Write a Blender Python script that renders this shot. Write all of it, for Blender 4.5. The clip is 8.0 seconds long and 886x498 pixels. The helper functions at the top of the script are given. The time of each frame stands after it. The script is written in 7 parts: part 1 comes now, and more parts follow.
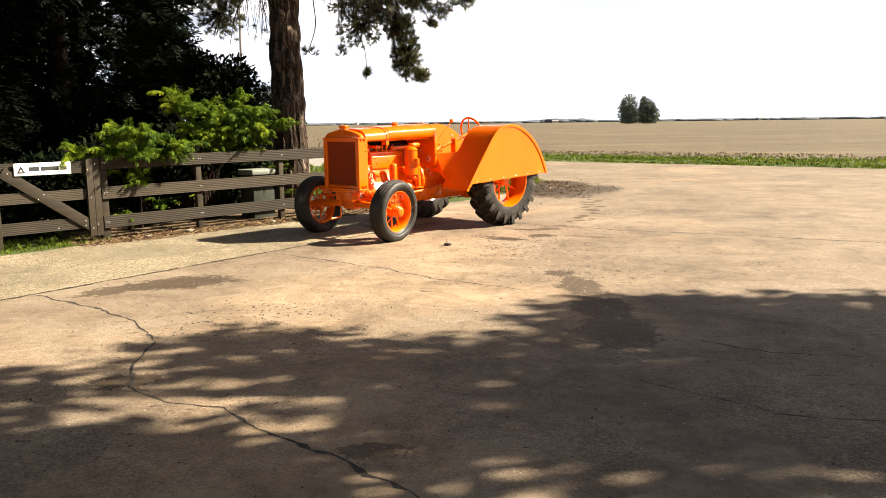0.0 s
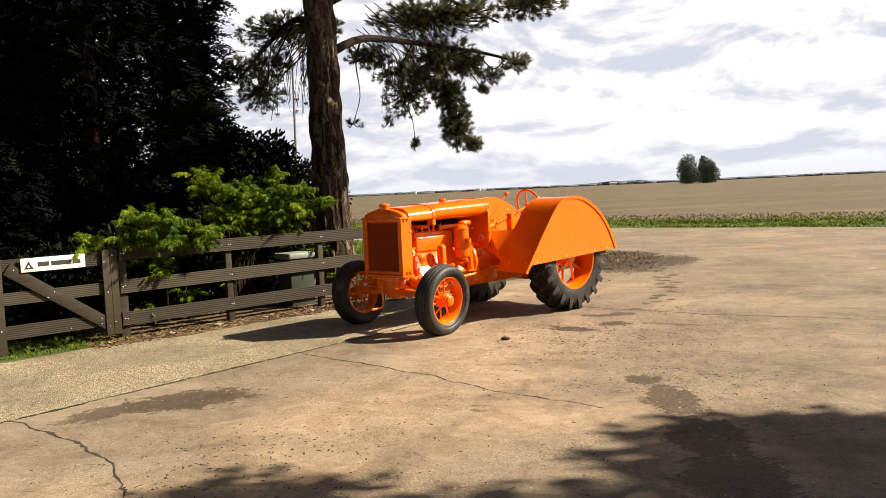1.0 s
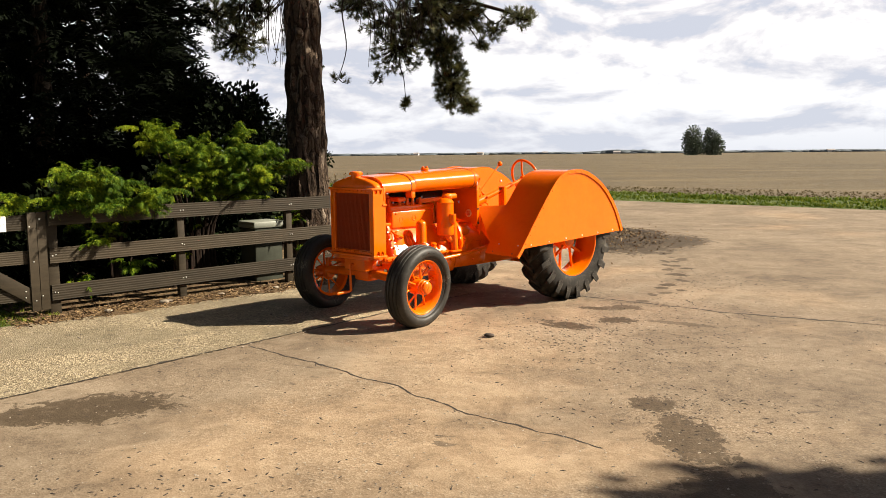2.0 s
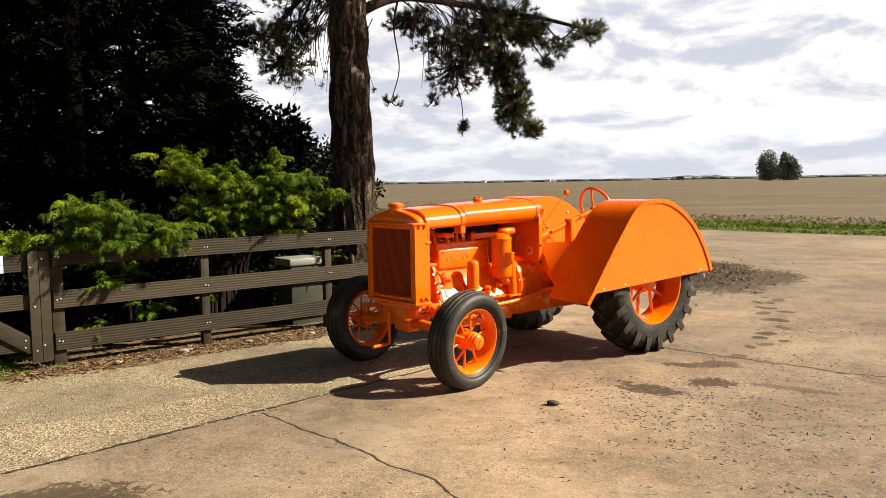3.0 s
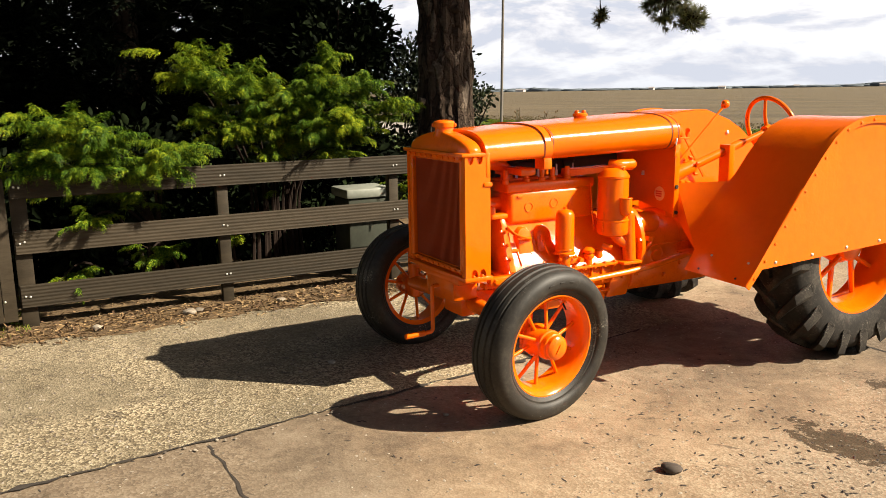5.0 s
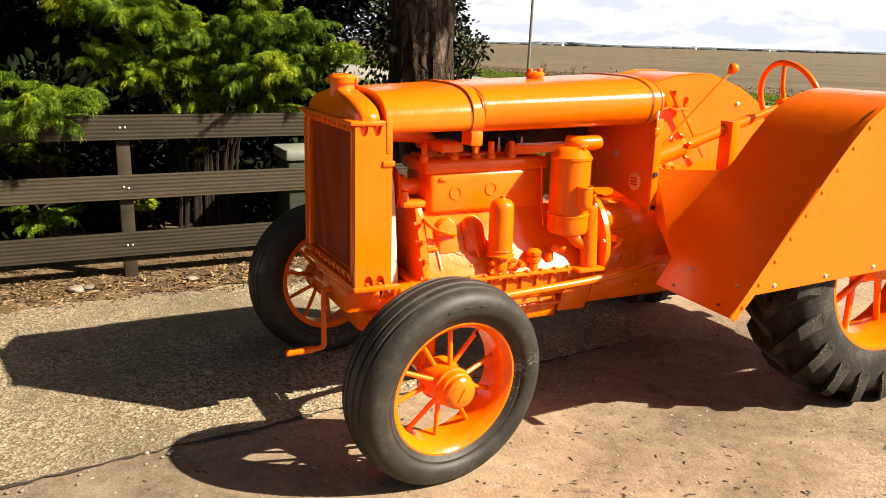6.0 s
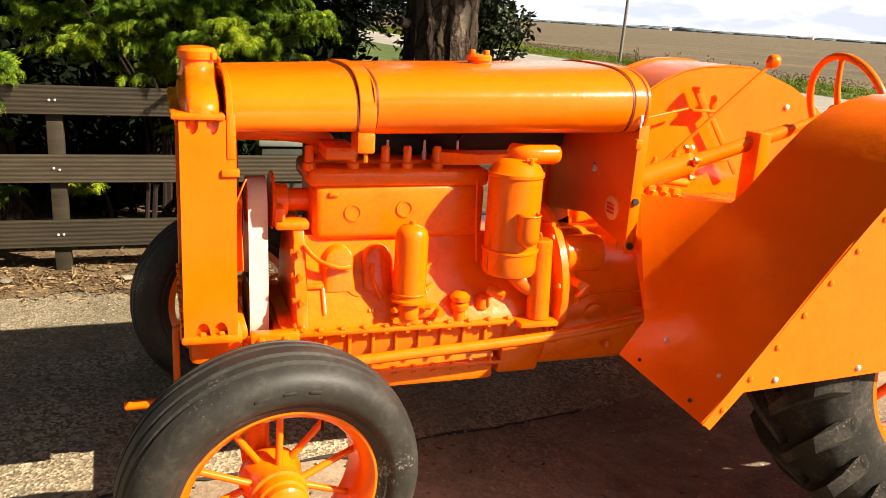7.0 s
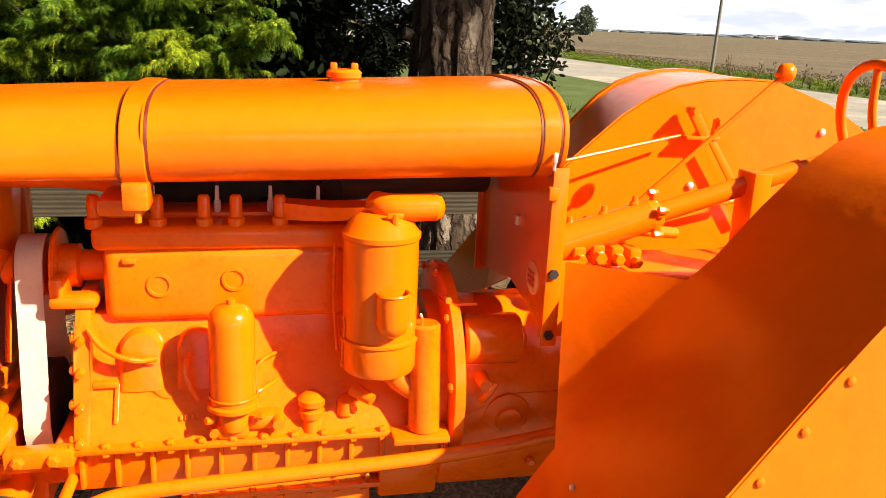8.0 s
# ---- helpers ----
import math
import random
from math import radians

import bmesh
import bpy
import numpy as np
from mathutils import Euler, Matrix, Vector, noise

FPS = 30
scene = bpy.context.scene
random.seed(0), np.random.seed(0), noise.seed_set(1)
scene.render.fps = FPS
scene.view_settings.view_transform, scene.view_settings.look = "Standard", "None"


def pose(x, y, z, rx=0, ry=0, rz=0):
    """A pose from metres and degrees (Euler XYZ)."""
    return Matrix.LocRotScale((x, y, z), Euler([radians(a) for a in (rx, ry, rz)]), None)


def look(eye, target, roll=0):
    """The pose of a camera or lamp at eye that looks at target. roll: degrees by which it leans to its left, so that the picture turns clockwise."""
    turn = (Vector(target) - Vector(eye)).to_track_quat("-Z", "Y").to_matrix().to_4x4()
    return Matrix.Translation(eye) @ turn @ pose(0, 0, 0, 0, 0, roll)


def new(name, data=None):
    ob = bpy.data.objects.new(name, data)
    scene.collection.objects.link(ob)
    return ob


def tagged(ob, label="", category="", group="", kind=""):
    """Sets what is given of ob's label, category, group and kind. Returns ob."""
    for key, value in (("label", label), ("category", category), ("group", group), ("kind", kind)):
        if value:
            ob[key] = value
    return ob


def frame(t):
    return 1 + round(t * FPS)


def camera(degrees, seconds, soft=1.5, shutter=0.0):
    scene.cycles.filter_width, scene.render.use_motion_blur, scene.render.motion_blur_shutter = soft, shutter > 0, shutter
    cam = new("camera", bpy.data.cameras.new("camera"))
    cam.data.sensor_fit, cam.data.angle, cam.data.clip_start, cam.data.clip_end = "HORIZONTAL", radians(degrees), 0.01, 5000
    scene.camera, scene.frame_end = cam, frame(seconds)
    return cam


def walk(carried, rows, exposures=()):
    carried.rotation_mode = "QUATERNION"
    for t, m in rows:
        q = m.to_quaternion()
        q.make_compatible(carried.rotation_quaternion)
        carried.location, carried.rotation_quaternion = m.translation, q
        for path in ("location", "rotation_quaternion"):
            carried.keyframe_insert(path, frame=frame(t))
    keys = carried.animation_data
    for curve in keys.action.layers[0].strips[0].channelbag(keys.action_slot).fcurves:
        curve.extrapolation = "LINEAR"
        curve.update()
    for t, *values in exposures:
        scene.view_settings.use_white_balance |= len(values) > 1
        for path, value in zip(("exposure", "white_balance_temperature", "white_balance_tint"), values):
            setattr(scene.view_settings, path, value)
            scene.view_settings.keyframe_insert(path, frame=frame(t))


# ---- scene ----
cam = camera(57.0, 8.0, soft=0.6)
PATH = [
    (0, (0.299, 0.135, 1.359), (0.1, 2.101, 1.054), -0.7),
    (0.5, (0.186, 0.781, 1.441), (-0.144, 2.738, 1.198), -0.7),
    (1, (0.216, 1.392, 1.449), (-0.125, 3.357, 1.309), -2.6),
    (1.5, (0.253, 2.031, 1.47), (-0.138, 3.978, 1.234), 0.4),
    (2, (0.206, 2.605, 1.497), (-0.136, 4.562, 1.266), -0.5),
    (2.2, (0.199, 2.828, 1.481), (-0.26, 4.766, 1.304), -0.4),
    (3.3, (0.073, 4.130, 1.511), (-0.441, 6.056, 1.349), -0.66),
    (3.5, (0.068, 4.364, 1.515), (-0.481, 6.280, 1.344), 0.59),
    (4, (-0.009, 4.889, 1.493), (-0.587, 6.792, 1.281), 0.33),
    (4.5, (-0.068, 5.461, 1.480), (-0.726, 7.333, 1.235), -0.60),
    (4.7, (-0.044, 5.706, 1.499), (-0.861, 7.500, 1.161), -2.28),
    (5.8, (-0.041, 6.975, 1.446), (-0.923, 8.718, 1.018), 0.84),
    (6, (-0.019, 7.205, 1.478), (-0.928, 8.917, 0.985), 1.59),
    (6.4, (-0.018, 7.621, 1.477), (-0.966, 9.306, 0.958), 2.4),
    (6.5, (-0.004, 7.722, 1.482), (-0.942, 9.422, 0.999), 0.93),
    (7, (0.077, 8.273, 1.477), (-1.008, 9.860, 0.926), 3.70),
    (7.5, (0.110, 8.756, 1.462), (-1.071, 10.263, 0.884), 2.53),
    (8, (0.103, 9.207, 1.476), (-1.167, 10.657, 0.943), 2.58),
]
EXPO, SKY, CLOUD, SUN = 1.22, 0.022, 0.455, 5.0
walk(cam, [(t, look(eye, target, roll)) for t, eye, target, roll in PATH],
     exposures=[(0.0, EXPO + 0.64), (0.5, EXPO + 0.52), (1.0, EXPO + 0.12), (1.5, EXPO + 0.06), (4.5, EXPO + 0.06), (6.0, EXPO + 0.36), (8.0, EXPO + 0.38)])

# ---- world, sun ----
SUN_DIR = Vector((0.972, 0.234, 0.0)).normalized()
SUN_ELEV = radians(37.6)
to_sun = Vector((SUN_DIR.x * math.cos(SUN_ELEV), SUN_DIR.y * math.cos(SUN_ELEV), math.sin(SUN_ELEV)))


def nodes_of(tree):
    tree.nodes.clear()

    def add(kind, **settings):
        n = tree.nodes.new(kind)
        for key, value in settings.items():
            if key == "op":
                n.operation = value
            elif key == "blend":
                n.blend_type = value
            elif key == "data":
                n.data_type = value
            else:
                n.inputs[key].default_value = value
        return n
    return add, tree.links.new


def ramp_of(node, stops):
    el = node.color_ramp.elements
    while len(el) < len(stops):
        el.new(0.5)
    for e, (p, c) in zip(el, stops):
        e.position = p
        e.color = (*c, 1) if len(c) == 3 else c
    return node


def build_world():
    w = bpy.data.worlds.new("sky")
    scene.world = w
    w.use_nodes = True
    add, link = nodes_of(w.node_tree)
    out = add("ShaderNodeOutputWorld")
    sky = add("ShaderNodeTexSky")
    sky.sky_type = "NISHITA"
    sky.sun_disc = False
    sky.sun_elevation = SUN_ELEV
    sky.sun_rotation = math.atan2(SUN_DIR.x, SUN_DIR.y)
    sky.air_density, sky.dust_density = 0.7, 3.5
    base = add("ShaderNodeBackground", Strength=SKY)
    link(sky.outputs[0], base.inputs["Color"])
    # cumulus deck: bright billows over grey undersides, opening overhead
    co = add("ShaderNodeTexCoord")
    sep = add("ShaderNodeSeparateXYZ")
    link(co.outputs["Generated"], sep.inputs[0])
    zz = add("ShaderNodeMath", op="MAXIMUM")
    zz.inputs[1].default_value = 0.0
    link(sep.outputs["Z"], zz.inputs[0])

    def deck(lift, scale, detail, shift):
        """Noise on the cloud deck, seen lift higher up."""
        up_ = add("ShaderNodeMath", op="ADD")
        up_.inputs[1].default_value = 0.30 + lift
        link(zz.outputs[0], up_.inputs[0])
        cells = []
        for axis in ("X", "Y"):
            q = add("ShaderNodeMath", op="DIVIDE")
            link(sep.outputs[axis], q.inputs[0])
            link(up_.outputs[0], q.inputs[1])
            cells.append(q)
        at = add("ShaderNodeCombineXYZ")
        link(cells[0].outputs[0], at.inputs[0])
        link(cells[1].outputs[0], at.inputs[1])
        at.inputs[2].default_value = shift
        n = add("ShaderNodeTexNoise", Scale=scale, Detail=detail, Roughness=0.56)
        n.inputs["Distortion"].default_value = 0.3
        link(at.outputs[0], n.inputs["Vector"])
        return n.outputs["Fac"]

    def math_(op, a, c):
        n = add("ShaderNodeMath", op=op)
        for k, q in ((0, a), (1, c)):
            if isinstance(q, (int, float)):
                n.inputs[k].default_value = q
            else:
                link(q, n.inputs[k])
        return n.outputs[0]
    body, above, broad = deck(0.0, 2.3, 9.0, 2.4), deck(0.020, 2.3, 9.0, 2.4), deck(0.0, 0.8, 4.0, 7.7)
    up = add("ShaderNodeMapRange")
    up.inputs["From Min"].default_value, up.inputs["From Max"].default_value = 0.22, 0.42
    up.inputs["To Min"].default_value, up.inputs["To Max"].default_value = 0.0, -0.50
    link(zz.outputs[0], up.inputs[0])
    thin = math_("ADD", up.outputs[0], math_("ADD", math_("MULTIPLY", body, 0.6), math_("MULTIPLY", broad, 0.4)))
    cover = ramp_of(add("ShaderNodeValToRGB"), [(0.27, (0, 0, 0)), (0.37, (1, 1, 1))])
    link(thin, cover.inputs[0])
    # thicker above than here: an underside; thinner above: a lit top
    lit = math_("ADD", math_("MULTIPLY", math_("SUBTRACT", body, above), 1.3), math_("ADD", math_("MULTIPLY", body, 0.45), math_("MULTIPLY", broad, 0.50)))
    tone = ramp_of(add("ShaderNodeValToRGB"), [(0.31, (0.60, 0.63, 0.72)), (0.375, (0.77, 0.76, 0.80)), (0.425, (0.92, 0.90, 0.91)), (0.465, (1.02, 1.00, 1.00)), (0.55, (1.22, 1.20, 1.17))])
    link(lit, tone.inputs[0])
    # haze close to the ground
    hz = add("ShaderNodeMapRange")
    hz.inputs["From Max"].default_value = 0.13
    hz.inputs["To Min"].default_value, hz.inputs["To Max"].default_value = 0.75, 0.0
    link(zz.outputs[0], hz.inputs[0])
    hm = add("ShaderNodeMix", data="RGBA")
    hm.inputs[7].default_value = (0.62, 0.65, 0.73, 1)
    link(hz.outputs[0], hm.inputs[0])
    link(tone.outputs[0], hm.inputs[6])
    cloud = add("ShaderNodeBackground", Strength=CLOUD)
    link(hm.outputs[2], cloud.inputs["Color"])
    mix = add("ShaderNodeMixShader")
    link(cover.outputs[0], mix.inputs[0])
    link(base.outputs[0], mix.inputs[1])
    link(cloud.outputs[0], mix.inputs[2])
    link(mix.outputs[0], out.inputs[0])


build_world()
sun_data = bpy.data.lights.new("sun", "SUN")
sun_data.energy, sun_data.angle, sun_data.color = SUN, radians(0.55), (1.0, 0.89, 0.71)
sun = new("sun", sun_data)
sun.matrix_world = look(to_sun * 60, (0, 0, 0))


# ---- materials ----
def material(name, colors, rough=0.6, metal=0.0, scale=6.0, detail=6.0, bump=0.15, bump_scale=60.0, bump_dist=0.004,
             rough_var=0.1, island=0.0, translucent=0.0, spec=0.5, objvar=0.0, stretch=(1, 1, 1), dust=None):
    """Two scales of noise between two or three colours, rough variation and fine relief."""
    m = bpy.data.materials.new(name)
    m.use_nodes = True
    add, link = nodes_of(m.node_tree)
    out = add("ShaderNodeOutputMaterial")
    b = add("ShaderNodeBsdfPrincipled", Roughness=rough, Metallic=metal)
    b.inputs["Specular IOR Level"].default_value = spec
    co = add("ShaderNodeTexCoord")
    mp = add("ShaderNodeMapping")
    mp.inputs["Scale"].default_value = stretch
    link(co.outputs["Object"], mp.inputs[0])
    n1 = add("ShaderNodeTexNoise", Scale=scale, Detail=detail, Roughness=0.6)
    n2 = add("ShaderNodeTexNoise", Scale=scale * 9, Detail=4.0, Roughness=0.65)
    link(mp.outputs[0], n1.inputs["Vector"])
    link(mp.outputs[0], n2.inputs["Vector"])
    avg = add("ShaderNodeMix", data="FLOAT")
    avg.inputs[0].default_value = 0.4
    link(n1.outputs["Fac"], avg.inputs[2])
    link(n2.outputs["Fac"], avg.inputs[3])
    fac = avg.outputs[0]
    for kind, amount in (("ShaderNodeNewGeometry", island), ("ShaderNodeObjectInfo", objvar)):
        if amount:
            g = add(kind)
            sock = g.outputs["Random Per Island"] if kind == "ShaderNodeNewGeometry" else g.outputs["Random"]
            mul = add("ShaderNodeMath", op="MULTIPLY_ADD")
            mul.inputs[1].default_value = amount
            mul.inputs[2].default_value = -amount / 2
            link(sock, mul.inputs[0])
            plus = add("ShaderNodeMath", op="ADD")
            link(fac, plus.inputs[0])
            link(mul.outputs[0], plus.inputs[1])
            fac = plus.outputs[0]
    k = len(colors)
    cr = ramp_of(add("ShaderNodeValToRGB"), [(0.32 + 0.36 * i / max(1, k - 1), c) for i, c in enumerate(colors)])
    link(fac, cr.inputs[0])
    link(cr.outputs[0], b.inputs["Base Color"])
    if dust:
        n4 = add("ShaderNodeTexNoise", Scale=120.0, Detail=4.0, Roughness=0.7)
        n5 = add("ShaderNodeTexNoise", Scale=5.0, Detail=3.0, Roughness=0.6)
        link(mp.outputs[0], n4.inputs["Vector"])
        link(mp.outputs[0], n5.inputs["Vector"])
        both = add("ShaderNodeMath", op="ADD")
        link(n4.outputs["Fac"], both.inputs[0])
        link(n5.outputs["Fac"], both.inputs[1])
        pick = ramp_of(add("ShaderNodeValToRGB"), [(dust[1], (0, 0, 0)), (dust[1] + 0.05, (1, 1, 1))])
        half = add("ShaderNodeMath", op="MULTIPLY")
        half.inputs[1].default_value = 0.5
        link(both.outputs[0], half.inputs[0])
        link(half.outputs[0], pick.inputs[0])
        over = add("ShaderNodeMix", data="RGBA")
        over.inputs[7].default_value = (*dust[0], 1)
        link(pick.outputs[0], over.inputs[0])
        link(cr.outputs[0], over.inputs[6])
        link(over.outputs[2], b.inputs["Base Color"])
    mr = add("ShaderNodeMapRange")
    mr.inputs["To Min"].default_value, mr.inputs["To Max"].default_value = rough - rough_var, rough + rough_var
    link(n2.outputs["Fac"], mr.inputs[0])
    link(mr.outputs[0], b.inputs["Roughness"])
    if bump:
        n3 = add("ShaderNodeTexNoise", Scale=bump_scale, Detail=5.0, Roughness=0.6)
        link(mp.outputs[0], n3.inputs["Vector"])
        bp = add("ShaderNodeBump", Strength=bump, Distance=bump_dist)
        link(n3.outputs["Fac"], bp.inputs["Height"])
        link(bp.outputs[0], b.inputs["Normal"])
    if translucent:
        tr = add("ShaderNodeBsdfTranslucent")
        link(cr.outputs[0], tr.inputs["Color"])
        mx = add("ShaderNodeMixShader")
        mx.inputs[0].default_value = translucent
        link(b.outputs[0], mx.inputs[1])
        link(tr.outputs[0], mx.inputs[2])
        link(mx.outputs[0], out.inputs[0])
    else:
        link(b.outputs[0], out.inputs[0])
    return m


ORANGE = material("orange_paint", [(0.74, 0.118, 0.0006), (0.80, 0.134, 0.0008), (0.82, 0.147, 0.0010)], rough=0.19, scale=2.2, bump=0.22,
                  bump_scale=3.2, bump_dist=0.03, rough_var=0.02, spec=0.42)
ORANGE_CAST = material("orange_painted_casting", [(0.66, 0.092, 0.0006), (0.80, 0.134, 0.0008), (0.82, 0.148, 0.0010)], rough=0.20, scale=9, bump=0.20,
                       bump_scale=30, bump_dist=0.006, rough_var=0.08, spec=0.45)
SEAM = material("dark_red_seam", [(0.10, 0.010, 0.001), (0.20, 0.022, 0.002)], rough=0.6, scale=20, bump=0.2)
GRILLE = material("grille_mesh_paint", [(0.30, 0.036, 0.002), (0.40, 0.050, 0.002)], rough=0.7, scale=20, bump=0.6, bump_scale=420, bump_dist=0.004)
RUBBER = material("tyre_rubber", [(0.014, 0.0125, 0.010), (0.023, 0.020, 0.0165), (0.052, 0.045, 0.036)], rough=0.55, scale=7, bump=0.3, bump_scale=160, bump_dist=0.002, spec=0.32, dust=((0.17, 0.155, 0.13), 0.605))
DUSTY = material("dusty_tread_rubber", [(0.010, 0.009, 0.008), (0.022, 0.019, 0.016), (0.070, 0.060, 0.048)], rough=0.8, scale=9, bump=0.35, bump_scale=60, spec=0.2, dust=((0.16, 0.14, 0.115), 0.60))
BELT = material("canvas_belt", [(0.44, 0.39, 0.32), (0.58, 0.53, 0.45)], rough=0.8, scale=14, bump=0.3, bump_scale=260)
STEEL = material("bright_steel", [(0.60, 0.60, 0.58), (0.78, 0.78, 0.75)], rough=0.40, metal=0.7, scale=30, bump=0.1)
DARK = material("dark_iron", [(0.012, 0.010, 0.009), (0.030, 0.022, 0.018)], rough=0.6, scale=20, bump=0.2)
BADGE = material("enamel_badge", [(0.80, 0.40, 0.16), (0.85, 0.48, 0.22)], rough=0.3, scale=30, bump=0)
BADGE_RED = material("enamel_red", [(0.62, 0.03, 0.01), (0.70, 0.05, 0.02)], rough=0.3, scale=30, bump=0)
BOARD = material("brown_fence_board", [(0.020, 0.0150, 0.0085), (0.031, 0.0230, 0.0135), (0.046, 0.0345, 0.0210)], rough=0.7, scale=3.0, bump=0.4,
                 bump_scale=30, bump_dist=0.003, objvar=0.25, spec=0.25, stretch=(1, 6, 6))
SIGN_WHITE = material("sign_white", [(0.70, 0.68, 0.62), (0.80, 0.79, 0.75)], rough=0.5, scale=8, bump=0.05)
SIGN_BLACK = material("sign_black", [(0.015, 0.015, 0.015), (0.03, 0.03, 0.03)], rough=0.5, scale=8, bump=0)


def bark_material():
    """Pine bark: upright plates parted by dark fissures, flaking from grey to rust brown."""
    m = bpy.data.materials.new("pine_bark")
    m.use_nodes = True
    add, link = nodes_of(m.node_tree)
    out = add("ShaderNodeOutputMaterial")
    b = add("ShaderNodeBsdfPrincipled", Roughness=0.92)
    b.inputs["Specular IOR Level"].default_value = 0.15
    co = add("ShaderNodeTexCoord")
    wob = add("ShaderNodeTexNoise", Scale=5.0, Detail=6.0, Roughness=0.65)
    link(co.outputs["Object"], wob.inputs["Vector"])
    pull = add("ShaderNodeVectorMath", op="SCALE")
    pull.inputs["Scale"].default_value = 0.16
    link(wob.outputs["Color"], pull.inputs[0])
    both = add("ShaderNodeVectorMath", op="ADD")
    link(co.outputs["Object"], both.inputs[0])
    link(pull.outputs[0], both.inputs[1])
    mp = add("ShaderNodeMapping")
    mp.inputs["Scale"].default_value = (1, 1, 0.30)
    link(both.outputs[0], mp.inputs[0])
    vo = add("ShaderNodeTexVoronoi", Scale=13.0)
    vo.feature = "DISTANCE_TO_EDGE"
    link(mp.outputs[0], vo.inputs["Vector"])
    cell = add("ShaderNodeTexVoronoi", Scale=13.0)
    link(mp.outputs[0], cell.inputs["Vector"])
    sp = add("ShaderNodeSeparateColor")
    link(cell.outputs["Color"], sp.inputs[0])
    flake = add("ShaderNodeTexNoise", Scale=34.0, Detail=7.0, Roughness=0.72)
    link(both.outputs[0], flake.inputs["Vector"])
    mixf = add("ShaderNodeMix", data="FLOAT")
    mixf.inputs[0].default_value = 0.55
    link(sp.outputs[0], mixf.inputs[2])
    link(flake.outputs["Fac"], mixf.inputs[3])
    plate = ramp_of(add("ShaderNodeValToRGB"), [(0.25, (0.034, 0.022, 0.015)), (0.45, (0.062, 0.042, 0.029)), (0.62, (0.105, 0.076, 0.054)), (0.80, (0.23, 0.185, 0.145))])
    link(mixf.outputs[0], plate.inputs[0])
    gap = ramp_of(add("ShaderNodeValToRGB"), [(0.0, (0.36, 0.32, 0.30)), (0.12, (1, 1, 1))])
    link(vo.outputs["Distance"], gap.inputs[0])
    mul = add("ShaderNodeMix", data="RGBA")
    mul.blend_type = "MULTIPLY"
    mul.inputs[0].default_value = 1.0
    link(plate.outputs[0], mul.inputs[6])
    link(gap.outputs[0], mul.inputs[7])
    link(mul.outputs[2], b.inputs["Base Color"])
    high = add("ShaderNodeMath", op="MULTIPLY_ADD")
    high.inputs[1].default_value = 0.35
    link(flake.outputs["Fac"], high.inputs[0])
    edge = add("ShaderNodeMapRange")
    edge.inputs["From Max"].default_value = 0.22
    link(vo.outputs["Distance"], edge.inputs[0])
    link(edge.outputs[0], high.inputs[2])
    bp = add("ShaderNodeBump", Strength=0.9, Distance=0.026)
    link(high.outputs[0], bp.inputs["Height"])
    link(bp.outputs[0], b.inputs["Normal"])
    link(b.outputs[0], out.inputs[0])
    return m


BARK = bark_material()
TWIG = material("twig_bark", [(0.010, 0.006, 0.0045), (0.028, 0.018, 0.013)], rough=0.95, scale=12, bump=0.6, bump_scale=40, spec=0.15)
NEEDLE = material("pine_needles", [(0.030, 0.036, 0.012), (0.075, 0.080, 0.026), (0.15, 0.14, 0.050)], rough=0.55, scale=1.2, bump=0, island=0.35, translucent=0.3)
JUNIPER = material("golden_juniper", [(0.012, 0.034, 0.003), (0.060, 0.120, 0.005), (0.34, 0.38, 0.014)], rough=0.65, scale=2.6, bump=0, island=0.22, translucent=0.16, spec=0.15)
# conifer leaf tones taken down to near-black to carry deep shade
CYPRESS_IN_SHADE = material("shade_black_cypress", [(0.0012, 0.0024, 0.001), (0.0025, 0.0045, 0.0016), (0.006, 0.010, 0.003)], rough=0.8, scale=1.2, bump=0, island=0.3, translucent=0.03, spec=0.08)
# shrub and undergrowth leaves: shade behind the fence is in the colour
HOLLY_IN_SHADE = material("shade_dark_leaves", [(0.0015, 0.003, 0.001), (0.004, 0.007, 0.0022), (0.012, 0.019, 0.006)], rough=0.75, scale=2, bump=0, island=0.35, translucent=0.03, spec=0.05)
LEAF = material("broad_leaves", [(0.022, 0.050, 0.010), (0.05, 0.09, 0.018), (0.09, 0.13, 0.03)], rough=0.5, scale=1.0, bump=0, island=0.3, translucent=0.42)
GRASS = material("grass_blades", [(0.038, 0.070, 0.006), (0.095, 0.145, 0.009), (0.21, 0.225, 0.03)], rough=0.75, scale=0.35, bump=0, island=0.4, translucent=0.3, spec=0.12)
STRAW = material("ripe_crop", [(0.060, 0.050, 0.020), (0.100, 0.078, 0.034), (0.150, 0.115, 0.058)], rough=0.9, scale=0.3, bump=0, island=0.35, translucent=0.3, spec=0.2)
LITTER = material("dead_leaves", [(0.070, 0.036, 0.014), (0.150, 0.088, 0.036), (0.27, 0.175, 0.080)], rough=0.8, scale=8, bump=0.1, island=0.5)
BED = material("fence_bed_soil", [(0.045, 0.028, 0.015), (0.110, 0.072, 0.038), (0.20, 0.140, 0.076)], rough=0.95, scale=5, bump=0.9, bump_scale=26, bump_dist=0.02, spec=0.2)
STONE = material("field_stone", [(0.10, 0.078, 0.058), (0.20, 0.165, 0.125), (0.32, 0.27, 0.21)], rough=0.85, scale=8, bump=0.6, bump_scale=40, island=0.5)
DARK_STONE = material("dark_clod", [(0.025, 0.018, 0.014), (0.06, 0.045, 0.035)], rough=0.9, scale=9, bump=0.6, bump_scale=40, island=0.3)
